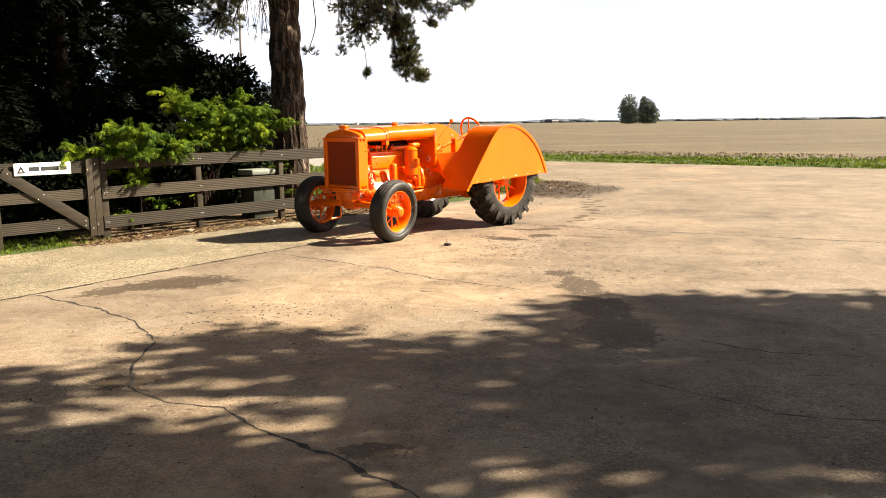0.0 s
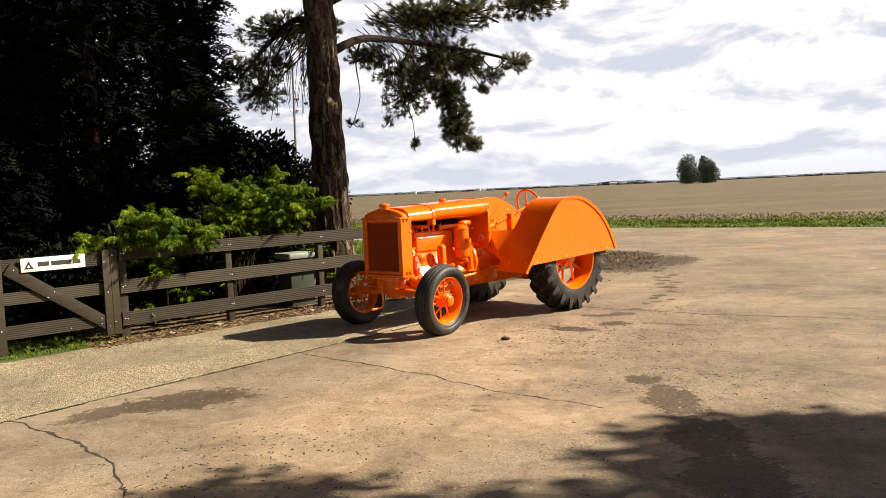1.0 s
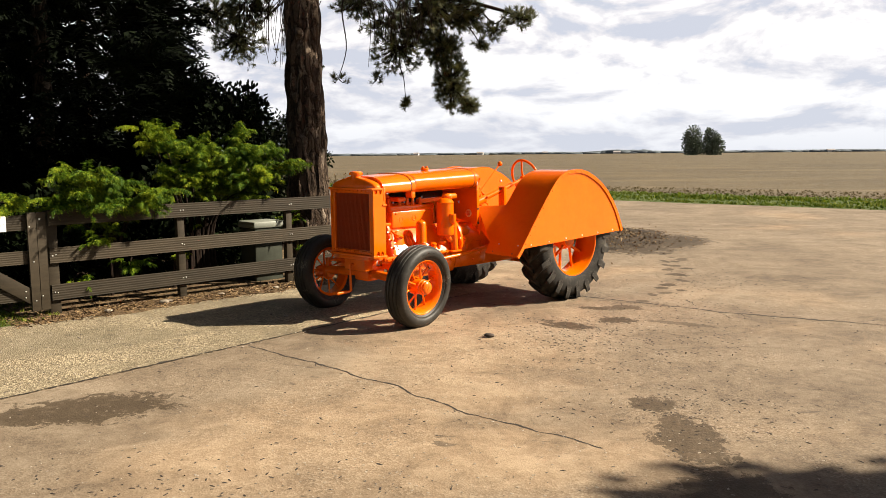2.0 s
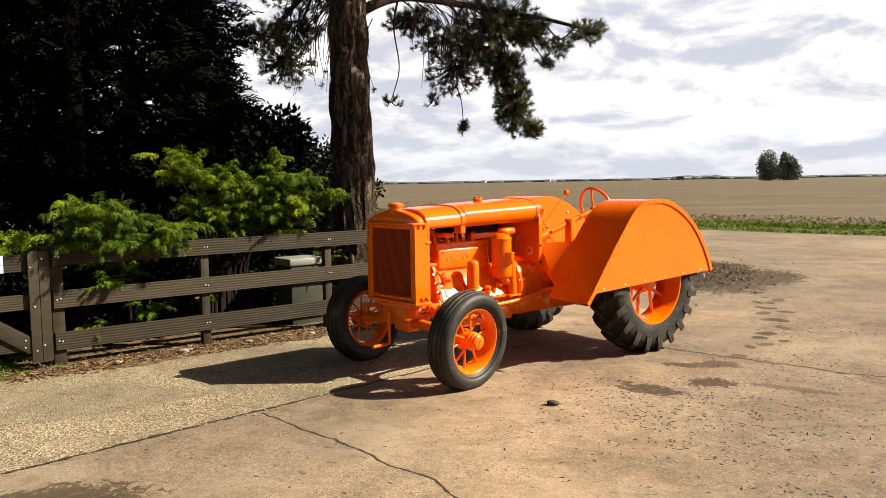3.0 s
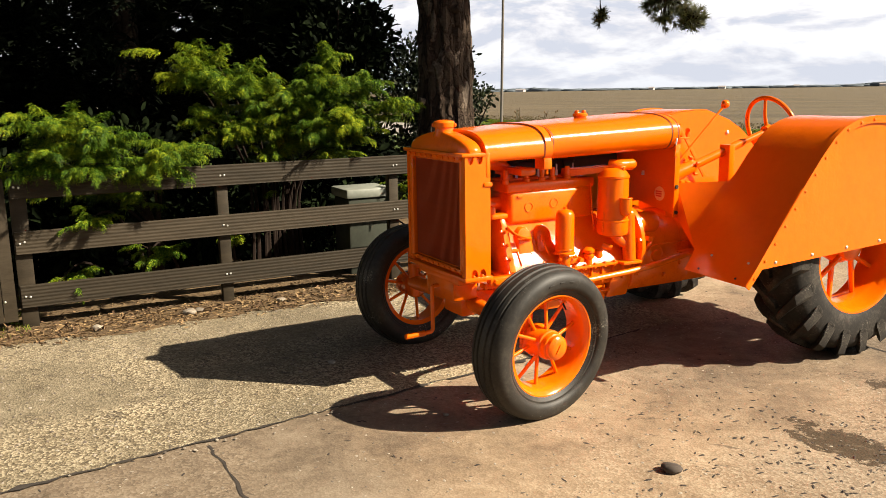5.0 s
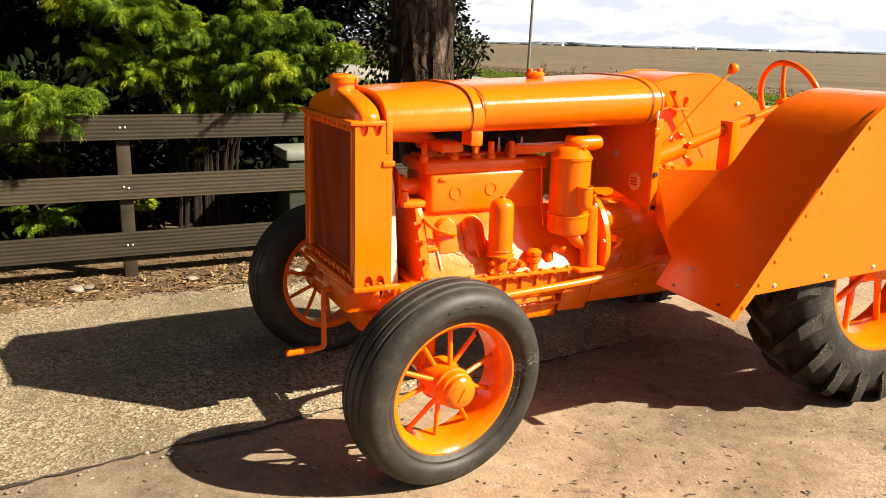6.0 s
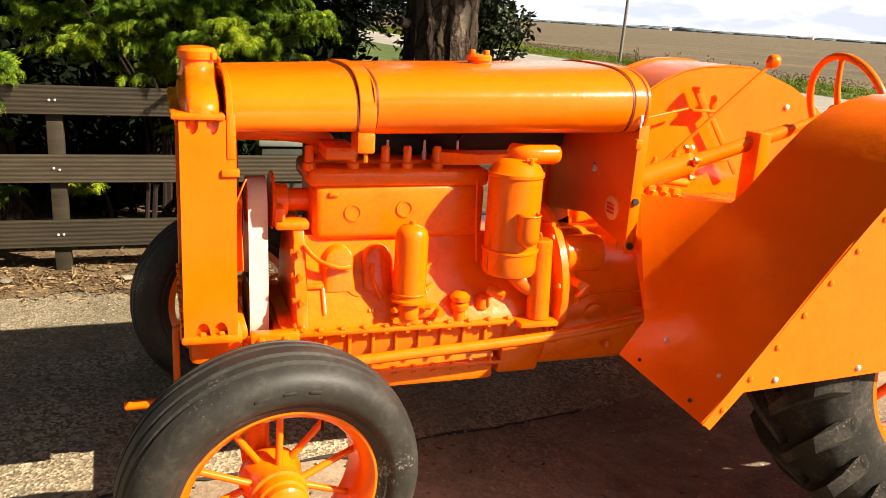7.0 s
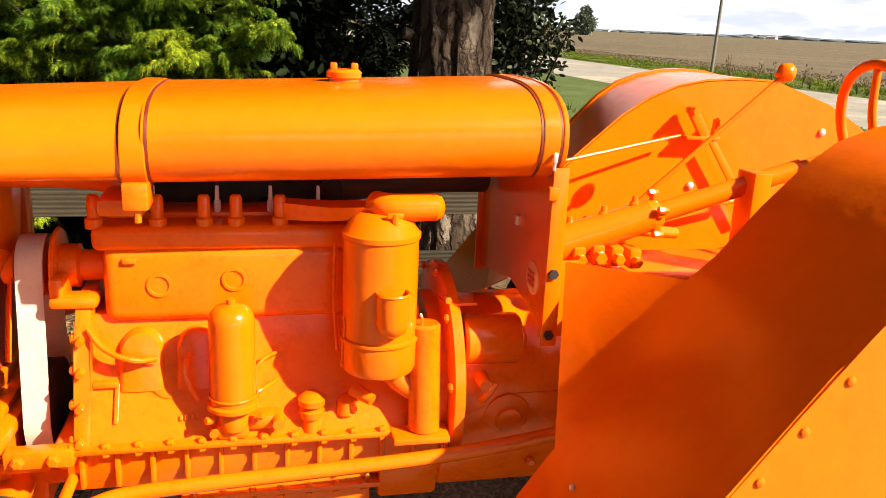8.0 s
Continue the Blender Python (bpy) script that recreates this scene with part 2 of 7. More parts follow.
SOIL = material("soil", [(0.016, 0.011, 0.007), (0.040, 0.028, 0.018), (0.09, 0.066, 0.043)], rough=0.95, scale=3, bump=0.9, bump_scale=22, bump_dist=0.02, spec=0.2)
TURF = material("turf_soil", [(0.034, 0.052, 0.012), (0.060, 0.085, 0.018), (0.11, 0.115, 0.04)], rough=0.95, scale=0.8, bump=0.8, bump_scale=14, bump_dist=0.03, spec=0.2)
FIELD = material("crop_field", [(0.040, 0.030, 0.013), (0.085, 0.060, 0.027), (0.148, 0.106, 0.052)], rough=0.95, scale=0.16, detail=12, bump=0.9, bump_scale=2.2,
                 bump_dist=0.30, stretch=(0.35, 1.0, 1.0))
# brightest tone imitates lit highlights among the leaves
IVY = material("lit_ivy_leaves", [(0.006, 0.012, 0.004), (0.020, 0.030, 0.011), (0.075, 0.088, 0.045)], rough=0.6, scale=3, bump=0, island=0.45, translucent=0.08, spec=0.2)
BOX_GREEN = material("faded_green_plastic", [(0.035, 0.038, 0.029), (0.058, 0.062, 0.048)], rough=0.8, scale=4, bump=0.1, spec=0.1)
BOX_LID = material("pale_lid", [(0.17, 0.18, 0.15), (0.25, 0.26, 0.22)], rough=0.5, scale=4, bump=0.1)
POLE_WOOD = material("weathered_pole", [(0.10, 0.085, 0.072), (0.17, 0.15, 0.13)], rough=0.85, scale=4, bump=0.5, bump_scale=30, stretch=(1, 1, 0.1))
# leaf tones lifted and greyed to imitate haze over the field
HAZED_TREE = material("hazed_tree_leaves", [(0.060, 0.078, 0.052), (0.095, 0.118, 0.075), (0.14, 0.16, 0.10)], rough=0.8, scale=0.3, bump=0, island=0.35)
# blue-grey of aerial haze painted into the woods
HAZED_WOOD = material("distant_woods", [(0.055, 0.070, 0.084), (0.085, 0.103, 0.116)], rough=0.9, scale=0.03, bump=0, island=0.3)
SHED_WALL = material("shed_wall", [(0.36, 0.35, 0.34), (0.46, 0.45, 0.43)], rough=0.7, scale=0.4, bump=0.1)
SHED_ROOF = material("shed_roof", [(0.22, 0.20, 0.20), (0.32, 0.29, 0.28)], rough=0.7, scale=0.4, bump=0.1)


def paving_material(name, dark, mid, light, speck_scale, speck_low, speck_high, speck_amount, stains=(), relief=0.3):
    """Worn yard surface: broad blotches, grain, stone specks of real size and stains with ragged outlines.
    stains: (x, y, half length, half width, turn in degrees, depth)."""
    m = bpy.data.materials.new(name)
    m.use_nodes = True
    add, link = nodes_of(m.node_tree)
    out = add("ShaderNodeOutputMaterial")
    b = add("ShaderNodeBsdfPrincipled", Roughness=0.85)
    b.inputs["Specular IOR Level"].default_value = 0.3
    co = add("ShaderNodeTexCoord")

    def cloud(scale, detail, rough, vector=None, warp=0.0):
        n = add("ShaderNodeTexNoise", Scale=scale, Detail=detail, Roughness=rough)
        n.inputs["Distortion"].default_value = warp
        link(vector or co.outputs["Object"], n.inputs["Vector"])
        return n

    def math_(op, a, c):
        n = add("ShaderNodeMath", op=op)
        for k, q in ((0, a), (1, c)):
            if isinstance(q, (int, float)):
                n.inputs[k].default_value = q
            else:
                link(q, n.inputs[k])
        return n.outputs[0]

    def span(value, lo, hi, a=0.0, c=1.0, smooth=True):
        n = add("ShaderNodeMapRange")
        if smooth:
            n.interpolation_type = "SMOOTHSTEP"
        for key, q in (("From Min", lo), ("From Max", hi), ("To Min", a), ("To Max", c)):
            n.inputs[key].default_value = q
        link(value, n.inputs[0])
        return n.outputs[0]

    def blend(fac, a, c, kind="MIX"):
        n = add("ShaderNodeMix", data="RGBA")
        n.blend_type = kind
        for k, q in ((0, fac), (6, a), (7, c)):
            if isinstance(q, tuple):
                n.inputs[k].default_value = (*q, 1)
            elif isinstance(q, (int, float)):
                n.inputs[k].default_value = q
            else:
                link(q, n.inputs[k])
        return n.outputs[2]
    broad = cloud(0.5, 7.0, 0.6, warp=0.4)
    blotch = cloud(2.4, 9.0, 0.72, warp=0.8)
    grain = cloud(14.0, 7.0, 0.74)
    turned = add("ShaderNodeMapping")
    turned.inputs["Rotation"].default_value = (0, 0, radians(-26))
    turned.inputs["Scale"].default_value = (0.45, 2.6, 1.0)
    link(co.outputs["Object"], turned.inputs[0])
    streak = cloud(1.8, 8.0, 0.7, turned.outputs[0])
    tone = math_("ADD", math_("MULTIPLY", broad.outputs["Fac"], 0.30), math_("MULTIPLY", blotch.outputs["Fac"], 0.40))
    tone = math_("ADD", tone, math_("MULTIPLY", streak.outputs["Fac"], 0.08))
    tone = math_("ADD", tone, math_("MULTIPLY", grain.outputs["Fac"], 0.22))
    cr = ramp_of(add("ShaderNodeValToRGB"), [(0.405, dark), (0.49, mid), (0.575, light)])
    link(tone, cr.inputs[0])
    color = cr.outputs[0]
    # greyer and darker in broad patches and towards both sides
    grey = cloud(0.33, 5.0, 0.55)
    sx = add("ShaderNodeSeparateXYZ")
    link(co.outputs["Object"], sx.inputs[0])
    lean = math_("ADD", grey.outputs["Fac"], math_("ADD", span(sx.outputs["X"], -0.9, 2.2, 0.0, 0.17), span(sx.outputs["X"], -0.9, -2.4, 0.0, 0.12)))
    color = blend(span(lean, 0.44, 0.62, 0.0, 0.92), color, (0.60, 0.645, 0.71), "MULTIPLY")
    # stone specks, in patches
    vo = add("ShaderNodeTexVoronoi", Scale=speck_scale)
    link(co.outputs["Object"], vo.inputs["Vector"])
    sp = add("ShaderNodeSeparateColor")
    link(vo.outputs["Color"], sp.inputs[0])
    scol = ramp_of(add("ShaderNodeValToRGB"), [(0.05, speck_low), (0.45, mid), (0.95, speck_high)])
    link(sp.outputs[0], scol.inputs[0])
    worn = cloud(0.8, 6.0, 0.65, warp=0.5)
    color = blend(span(worn.outputs["Fac"], 0.40, 0.66, speck_amount * 0.22, speck_amount), color, scol.outputs[0])
    # small dark flecks and thin scratches, gathered in places
    flat = add("ShaderNodeMapping")
    flat.inputs["Rotation"].default_value = (0, 0, radians(-18))
    flat.inputs["Scale"].default_value = (0.5, 1.6, 1.0)
    link(co.outputs["Object"], flat.inputs[0])
    fleck = cloud(9.0, 6.0, 0.68, flat.outputs[0], 0.5)
    gather = cloud(0.7, 4.0, 0.6)
    cut = math_("ADD", fleck.outputs["Fac"], span(gather.outputs["Fac"], 0.35, 0.7, -0.07, 0.05))
    color = blend(span(cut, 0.630, 0.680, 0.0, 0.62), color, (0.055, 0.041, 0.030))
    if stains:
        rag = cloud(7.5, 10.0, 0.76, warp=1.0)
        fine = cloud(34.0, 6.0, 0.75)
        hole = cloud(13.0, 7.0, 0.72, warp=0.4)
        ragged = math_("ADD", span(rag.outputs["Fac"], 0.25, 0.75, -0.88, 0.88, False), span(fine.outputs["Fac"], 0.25, 0.75, -0.30, 0.30, False))
        total = None
        for x, y, a, c, turn, depth in stains:
            mp = add("ShaderNodeMapping")
            mp.vector_type = "TEXTURE"
            mp.inputs["Location"].default_value = (x, y, 0)
            mp.inputs["Rotation"].default_value = (0, 0, radians(turn))
            mp.inputs["Scale"].default_value = (a, c, 1)
            link(co.outputs["Object"], mp.inputs[0])
            ln = add("ShaderNodeVectorMath", op="LENGTH")
            link(mp.outputs[0], ln.inputs[0])
            far = math_("ADD", ln.outputs["Value"], ragged)
            one = span(far, 1.22, 1.08, 0.0, min(1.0, depth * 1.2))
            total = one if total is None else math_("MAXIMUM", total, one)
        total = math_("MULTIPLY", total, span(hole.outputs["Fac"], 0.34, 0.48, 0.72, 1.0))
        color = blend(total, color, blend(0.62, blend(1.0, color, (0.24, 0.195, 0.145), "MULTIPLY"), (0.052, 0.036, 0.020)))
    link(color, b.inputs["Base Color"])
    n4 = cloud(70.0, 5.0, 0.7)
    bp = add("ShaderNodeBump", Strength=relief, Distance=0.008)
    link(math_("ADD", n4.outputs["Fac"], vo.outputs["Distance"]), bp.inputs["Height"])
    link(bp.outputs[0], b.inputs["Normal"])
    link(b.outputs[0], out.inputs[0])
    return m


YARD_STAINS = [
    (-2.70, 6.92, 0.42, 0.24, 25, 0.75), (-3.08, 6.68, 0.42, 0.14, 58, 0.65), (0.06, 9.70, 0.22, 0.11, -30, 0.9),
    (0.50, 9.98, 0.15, 0.12, 10, 0.9), (0.57, 10.60, 0.16, 0.12, 20, 0.7), (0.31, 10.52, 0.13, 0.07, -10, 0.8),
    (0.62, 7.50, 0.12, 0.13, 40, 0.7), (0.76, 6.9, 0.15, 0.36, 8, 0.7), (0.86, 6.1, 0.20, 0.34, 0, 0.62), (0.90, 5.4, 0.24, 0.36, 0, 0.55),
    (1.66, 16.8, 0.50, 0.9, -12, 0.85), (0.9, 16.0, 0.6, 0.9, 0, 0.9), (-1.85, 4.22, 0.16, 0.11, 10, 0.7), (-0.33, 3.34, 0.12, 0.08, 10, 0.6), (1.05, 9.9, 0.28, 0.05, -20, 0.5),
]
scuff = random.Random(31)
# small scuffs trailing away from the soil heap along the yard's worn edge
for k in range(22):
    u = k / 21
    YARD_STAINS.append((0.95 + 1.15 * u - 0.62 * u * u + scuff.uniform(-0.16, 0.16), 11.1 + 4.4 * u + scuff.uniform(-0.15, 0.15),
                        scuff.uniform(0.035, 0.085), scuff.uniform(0.035, 0.07 + 0.12 * u), scuff.uniform(-40, 40), scuff.uniform(0.6, 0.9)))
PAVING = paving_material("worn_concrete", (0.132, 0.090, 0.056), (0.238, 0.166, 0.103), (0.350, 0.258, 0.168), 95.0, (0.080, 0.056, 0.036), (0.50, 0.41, 0.30), 0.32, YARD_STAINS, 0.20)
GRAVEL = paving_material("exposed_gravel", (0.135, 0.100, 0.056), (0.240, 0.182, 0.108), (0.345, 0.270, 0.168), 92.0, (0.060, 0.042, 0.024), (0.58, 0.49, 0.33), 0.72,
                         [(-2.95, 6.85, 0.5, 0.20, 40, 0.75)], 0.6)
ROAD = paving_material("pale_road", (0.26, 0.22, 0.17), (0.33, 0.285, 0.225), (0.38, 0.33, 0.27), 60.0, (0.2, 0.16, 0.12), (0.5, 0.46, 0.4), 0.25)
CRACK = material("crack_dirt", [(0.018, 0.013, 0.010), (0.04, 0.03, 0.022)], rough=0.95, scale=30, bump=0.5)


# ---- mesh tools ----
def mesh_from(bm, name, material_, smooth=40.0):
    bmesh.ops.recalc_face_normals(bm, faces=bm.faces)
    me = bpy.data.meshes.new(name)
    bm.to_mesh(me)
    bm.free()
    me.materials.append(material_)
    if smooth:
        me.shade_smooth()
        me.set_sharp_from_angle(angle=radians(smooth))
    return me


def part(name, bm, material_, parent=None, label="", smooth=40.0):
    ob = new(name, mesh_from(bm, name, material_, smooth))
    if parent is not None:
        ob.parent = parent
    if label:
        ob["label"] = label
    return ob


def piece(name, me, parent, m):
    ob = new(name, me)
    ob.parent = parent
    ob.matrix_basis = m
    return ob


def thing(name, m, label, category, group="", kind=""):
    return tagged(placed(new(name), m), label, category, group, kind)


def placed(ob, m):
    ob.matrix_basis = m
    return ob


def box(bm, lo, hi, bevel=0.0, m=None, seg=2):
    """A box between two corners, with rounded edges."""
    c = [(lo[i] + hi[i]) / 2 for i in range(3)]
    d = [abs(hi[i] - lo[i]) for i in range(3)]
    t = bmesh.new()
    bmesh.ops.create_cube(t, size=1.0, matrix=Matrix.Translation(c) @ Matrix.Diagonal((*d, 1)))
    if bevel:
        bmesh.ops.bevel(t, geom=list(t.edges), offset=min(bevel, min(d) * 0.45), segments=seg, affect="EDGES", profile=0.5)
    merge(bm, t, m)
    return bm


def merge(bm, t, m=None):
    if m is not None:
        t.transform(m)
    index = {}
    for v in t.verts:
        index[v] = bm.verts.new(v.co)
    for f in t.faces:
        try:
            bm.faces.new([index[v] for v in f.verts])
        except ValueError:
            pass
    t.free()


def along(p, q):
    """The pose at p whose z axis points to q."""
    p, q = Vector(p), Vector(q)
    return Matrix.Translation(p) @ (q - p).to_track_quat("Z", "Y").to_matrix().to_4x4()


def lathe(bm, profile, m=None, seg=24, closed=False):
    """Turns (radius, height) pairs about the z axis of m."""
    m = m or Matrix.Identity(4)
    rings = []
    for r, h in profile:
        if r < 1e-5:
            rings.append([bm.verts.new(m @ Vector((0, 0, h)))])
        else:
            rings.append([bm.verts.new(m @ Vector((r * math.cos(2 * math.pi * i / seg), r * math.sin(2 * math.pi * i / seg), h))) for i in range(seg)])
    pairs = list(zip(rings, rings[1:] + rings[:1])) if closed else list(zip(rings, rings[1:]))
    for a, b in pairs:
        if len(a) == 1 and len(b) == 1:
            continue
        for i in range(seg):
            j = (i + 1) % seg
            if len(a) == 1:
                bm.faces.new((a[0], b[i], b[j]))
            elif len(b) == 1:
                bm.faces.new((a[i], b[0], a[j]))
            else:
                bm.faces.new((a[i], b[i], b[j], a[j]))
    if not closed:
        for ring in (rings[0], rings[-1]):
            if len(ring) > 2:
                bm.faces.new(ring)
    return bm


def rod(bm, p, q, r, r2=None, seg=14, bevel=0.0):
    d = (Vector(q) - Vector(p)).length
    r2 = r if r2 is None else r2
    if bevel:
        prof = [(0, 0), (r - bevel, 0), (r, bevel), (r2, d - bevel), (r2 - bevel, d), (0, d)]
    else:
        prof = [(0, 0), (r, 0), (r2, d), (0, d)]
    return lathe(bm, prof, along(p, q), seg)


def tube(bm, pts, r, seg=10, r2=None, cap=True):
    """A bent round bar through the points, eased by Catmull-Rom."""
    P = [Vector(p) for p in pts]
    fine = []
    if len(P) > 2:
        for i in range(len(P) - 1):
            p0, p1, p2, p3 = P[max(i - 1, 0)], P[i], P[i + 1], P[min(i + 2, len(P) - 1)]
            for k in range(5):
                t = k / 5
                fine.append(0.5 * ((2 * p1) + (p2 - p0) * t + (2 * p0 - 5 * p1 + 4 * p2 - p3) * t * t + (3 * p1 - p0 - 3 * p2 + p3) * t ** 3))
        fine.append(P[-1])
    else:
        fine = P
    rings, up = [], None
    n = len(fine)
    for i, p in enumerate(fine):
        d = (fine[min(i + 1, n - 1)] - fine[max(i - 1, 0)]).normalized()
        if up is None:
            up = d.orthogonal().normalized()
        up = (up - d * up.dot(d)).normalized()
        side = d.cross(up)
        rr = r if r2 is None else r + (r2 - r) * i / (n - 1)
        rings.append([bm.verts.new(p + rr * (up * math.cos(2 * math.pi * k / seg) + side * math.sin(2 * math.pi * k / seg))) for k in range(seg)])
    for a, b in zip(rings, rings[1:]):
        for k in range(seg):
            bm.faces.new((a[k], a[(k + 1) % seg], b[(k + 1) % seg], b[k]))
    if cap:
        bm.faces.new(rings[0])
        bm.faces.new(rings[-1])
    return bm


def prism(bm, outline, axis, a, b, bevel=0.0, m=None):
    """Extrudes a 2D outline from a to b along axis 0, 1 or 2; the outline gives the other two coordinates in order."""
    t = bmesh.new()

    def at(p, h):
        c = [p[0], p[1]]
        c.insert(axis, h)
        return c
    lo = [t.verts.new(at(p, a)) for p in outline]
    hi = [t.verts.new(at(p, b)) for p in outline]
    n = len(outline)
    t.faces.new(lo)
    t.faces.new(hi)
    for i in range(n):
        j = (i + 1) % n
        t.faces.new((lo[i], lo[j], hi[j], hi[i]))
    if bevel:
        rim = [e for e in t.edges if abs(e.verts[0].co[axis] - e.verts[1].co[axis]) < 1e-6]
        bmesh.ops.bevel(t, geom=rim, offset=bevel, segments=2, affect="EDGES", profile=0.5)
    merge(bm, t, m)
    return bm


def loft(bm, sections, cap=True):
    """Skins a list of equal-length closed sections."""
    rings = [[bm.verts.new(p) for p in s] for s in sections]
    n = len(rings[0])
    for a, b in zip(rings, rings[1:]):
        for k in range(n):
            bm.faces.new((a[k], a[(k + 1) % n], b[(k + 1) % n], b[k]))
    if cap:
        bm.faces.new(rings[0])
        bm.faces.new(rings[-1])
    return bm


def scatter(name, template, faces, pos, rot, scale, material_, parent=None):
    """Many small copies of one shape in ONE mesh: template (k, 3), pos (n, 3), rot (n, 3, 3), scale (n,) or (n, 3)."""
    template = np.asarray(template, float)
    n, k = len(pos), len(template)
    scale = np.asarray(scale, float)
    loc = template[None] * (scale[:, None, None] if scale.ndim == 1 else scale[:, None, :])
    v = np.einsum("nij,nkj->nki", rot, loc) + np.asarray(pos)[:, None, :]
    me = bpy.data.meshes.new(name)
    me.vertices.add(n * k)
    me.vertices.foreach_set("co", v.reshape(-1).astype(np.float32))
    flat = np.concatenate([np.asarray(f) for f in faces])
    sizes = np.array([len(f) for f in faces])
    loops = (flat[None] + (np.arange(n) * k)[:, None]).reshape(-1)
    me.loops.add(len(loops))
    me.loops.foreach_set("vertex_index", loops.astype(np.int32))
    tot = np.tile(sizes, n)
    me.polygons.add(len(tot))
    me.polygons.foreach_set("loop_start", np.concatenate([[0], np.cumsum(tot)[:-1]]).astype(np.int32))
    me.update(calc_edges=True)
    me.validate()
    me.materials.append(material_)
    ob = new(name, me)
    if parent is not None:
        ob.parent = parent
    return ob


def frames_along(d, rng, roll=None):
    """Rotation matrices whose x axis is d, with a random or given roll."""
    d = d / np.linalg.norm(d, axis=1, keepdims=True)
    ref = np.where(np.abs(d[:, 2:3]) < 0.95, np.array([[0, 0, 1.0]]), np.array([[1.0, 0, 0]]))
    y = np.cross(ref, d)
    y /= np.linalg.norm(y, axis=1, keepdims=True)
    z = np.cross(d, y)
    a = rng.uniform(0, 2 * math.pi, len(d)) if roll is None else roll
    c, s = np.cos(a)[:, None], np.sin(a)[:, None]
    return np.stack([d, y * c + z * s, z * c - y * s], axis=2)


def tuft_shape(seed, n=18, spread=0.8, width=0.035):
    """A brush of thin needles about +x."""
    rng = np.random.default_rng(seed)
    v, f = [], []
    for i in range(n):
        a = rng.uniform(0, 2 * math.pi)
        t = spread * rng.uniform(0.15, 1.0)
        d = np.array([math.cos(t), math.sin(t) * math.cos(a), math.sin(t) * math.sin(a)])
        s = np.cross(d, [0.3, 0.5, 0.8])
        s /= np.linalg.norm(s)
        base = np.array([rng.uniform(-0.5, 0.1), 0, 0])
        L = rng.uniform(0.75, 1.0)
        k = len(v)
        v += [base - s * width, base + s * width, base + d * L]
        f.append((k, k + 1, k + 2))
    return v, f


def spray_shape(seed, n=7, width=0.10, droop=0.35):
    """A flat feathery spray along +x with side leaflets, bending down at the end."""
    rng = np.random.default_rng(seed)
    v, f = [], []

    def slip(p, d, L, w):
        d = d / np.linalg.norm(d)
        s = np.cross(d, [0, 0, 1.0])
        s /= max(1e-6, np.linalg.norm(s))
        k = len(v)
        q = p + d * L * 0.45 + np.array([0, 0, 0.02])
        v.extend([p, q + s * w, p + d * L - np.array([0, 0, L * 0.12]), q - s * w])
        f.append((k, k + 1, k + 2, k + 3))
    for i in range(n):
        t = i / (n - 1)
        x = 0.08 + 0.80 * t
        p = np.array([x, 0, -droop * x * x])
        L = (0.44 - 0.26 * t) * rng.uniform(0.8, 1.15)
        for side in (1, -1):
            slip(p, np.array([0.75, side * rng.uniform(0.6, 0.95), rng.uniform(-0.35, 0.2)]), L, width * (1 - 0.5 * t) * 0.5)
    slip(np.array([0.0, 0, 0.0]), np.array([1, 0, -droop * 0.8]), 0.95, width * 0.35)
    return v, f


LEAF_SHAPE = ([(0, 0, 0), (0.35, 0.26, 0.05), (0.75, 0.20, 0.02), (1, 0, -0.06), (0.75, -0.20, 0.02), (0.35, -0.26, 0.05), (0.5, 0, -0.04)],
              [(0, 6, 1), (1, 6, 2), (2, 6, 3), (3, 6, 4), (4, 6, 5), (5, 6, 0)])
BLADE_SHAPE = ([(0, -0.03, 0), (0, 0.03, 0), (0.10, 0.022, 0.5), (0.10, -0.022, 0.5), (0.36, 0, 1.0)], [(0, 1, 2, 3), (3, 2, 4)])
PEBBLE_SHAPE = ([(1, 0, 0), (0.3, 0.95, 0.1), (-0.8, 0.6, 0), (-0.8, -0.6, 0.1), (0.3, -0.95, 0), (0.05, 0.05, 0.75), (0, 0, -0.3)],
                [(0, 1, 5), (1, 2, 5), (2, 3, 5), (3, 4, 5), (4, 0, 5)])


def rough_limb(bm, pts, r0, r1, seg=9):
    return tube(bm, pts, r0, seg, r1)

# ---- ground, yard, road ----
O = Vector((-1.847, 9.801, 0.0))
TURN54 = 54.0
B = Vector((math.cos(radians(TURN54)), math.sin(radians(TURN54)), 0))
LEFT = Vector((B.y, -B.x, 0))


def wld(s, w, z=0.0):
    """A place from metres behind the radiator, metres to the tractor's left, and height."""
    return O + B * s + LEFT * w + Vector((0, 0, z))


def slab(name, outline, top, depth, material_, label, category):
    bm = bmesh.new()
    prism(bm, [(p[0], p[1]) for p in outline], 2, top - depth, top)
    ob = part(name, bm, material_, smooth=0)
    return tagged(ob, label, category, kind="structure")


def far_edge(x):
    return 28.6 - 0.66 * (x - 1.5)


def near_edge(x):
    return 31.0 - 0.66 * (x + 13.1)


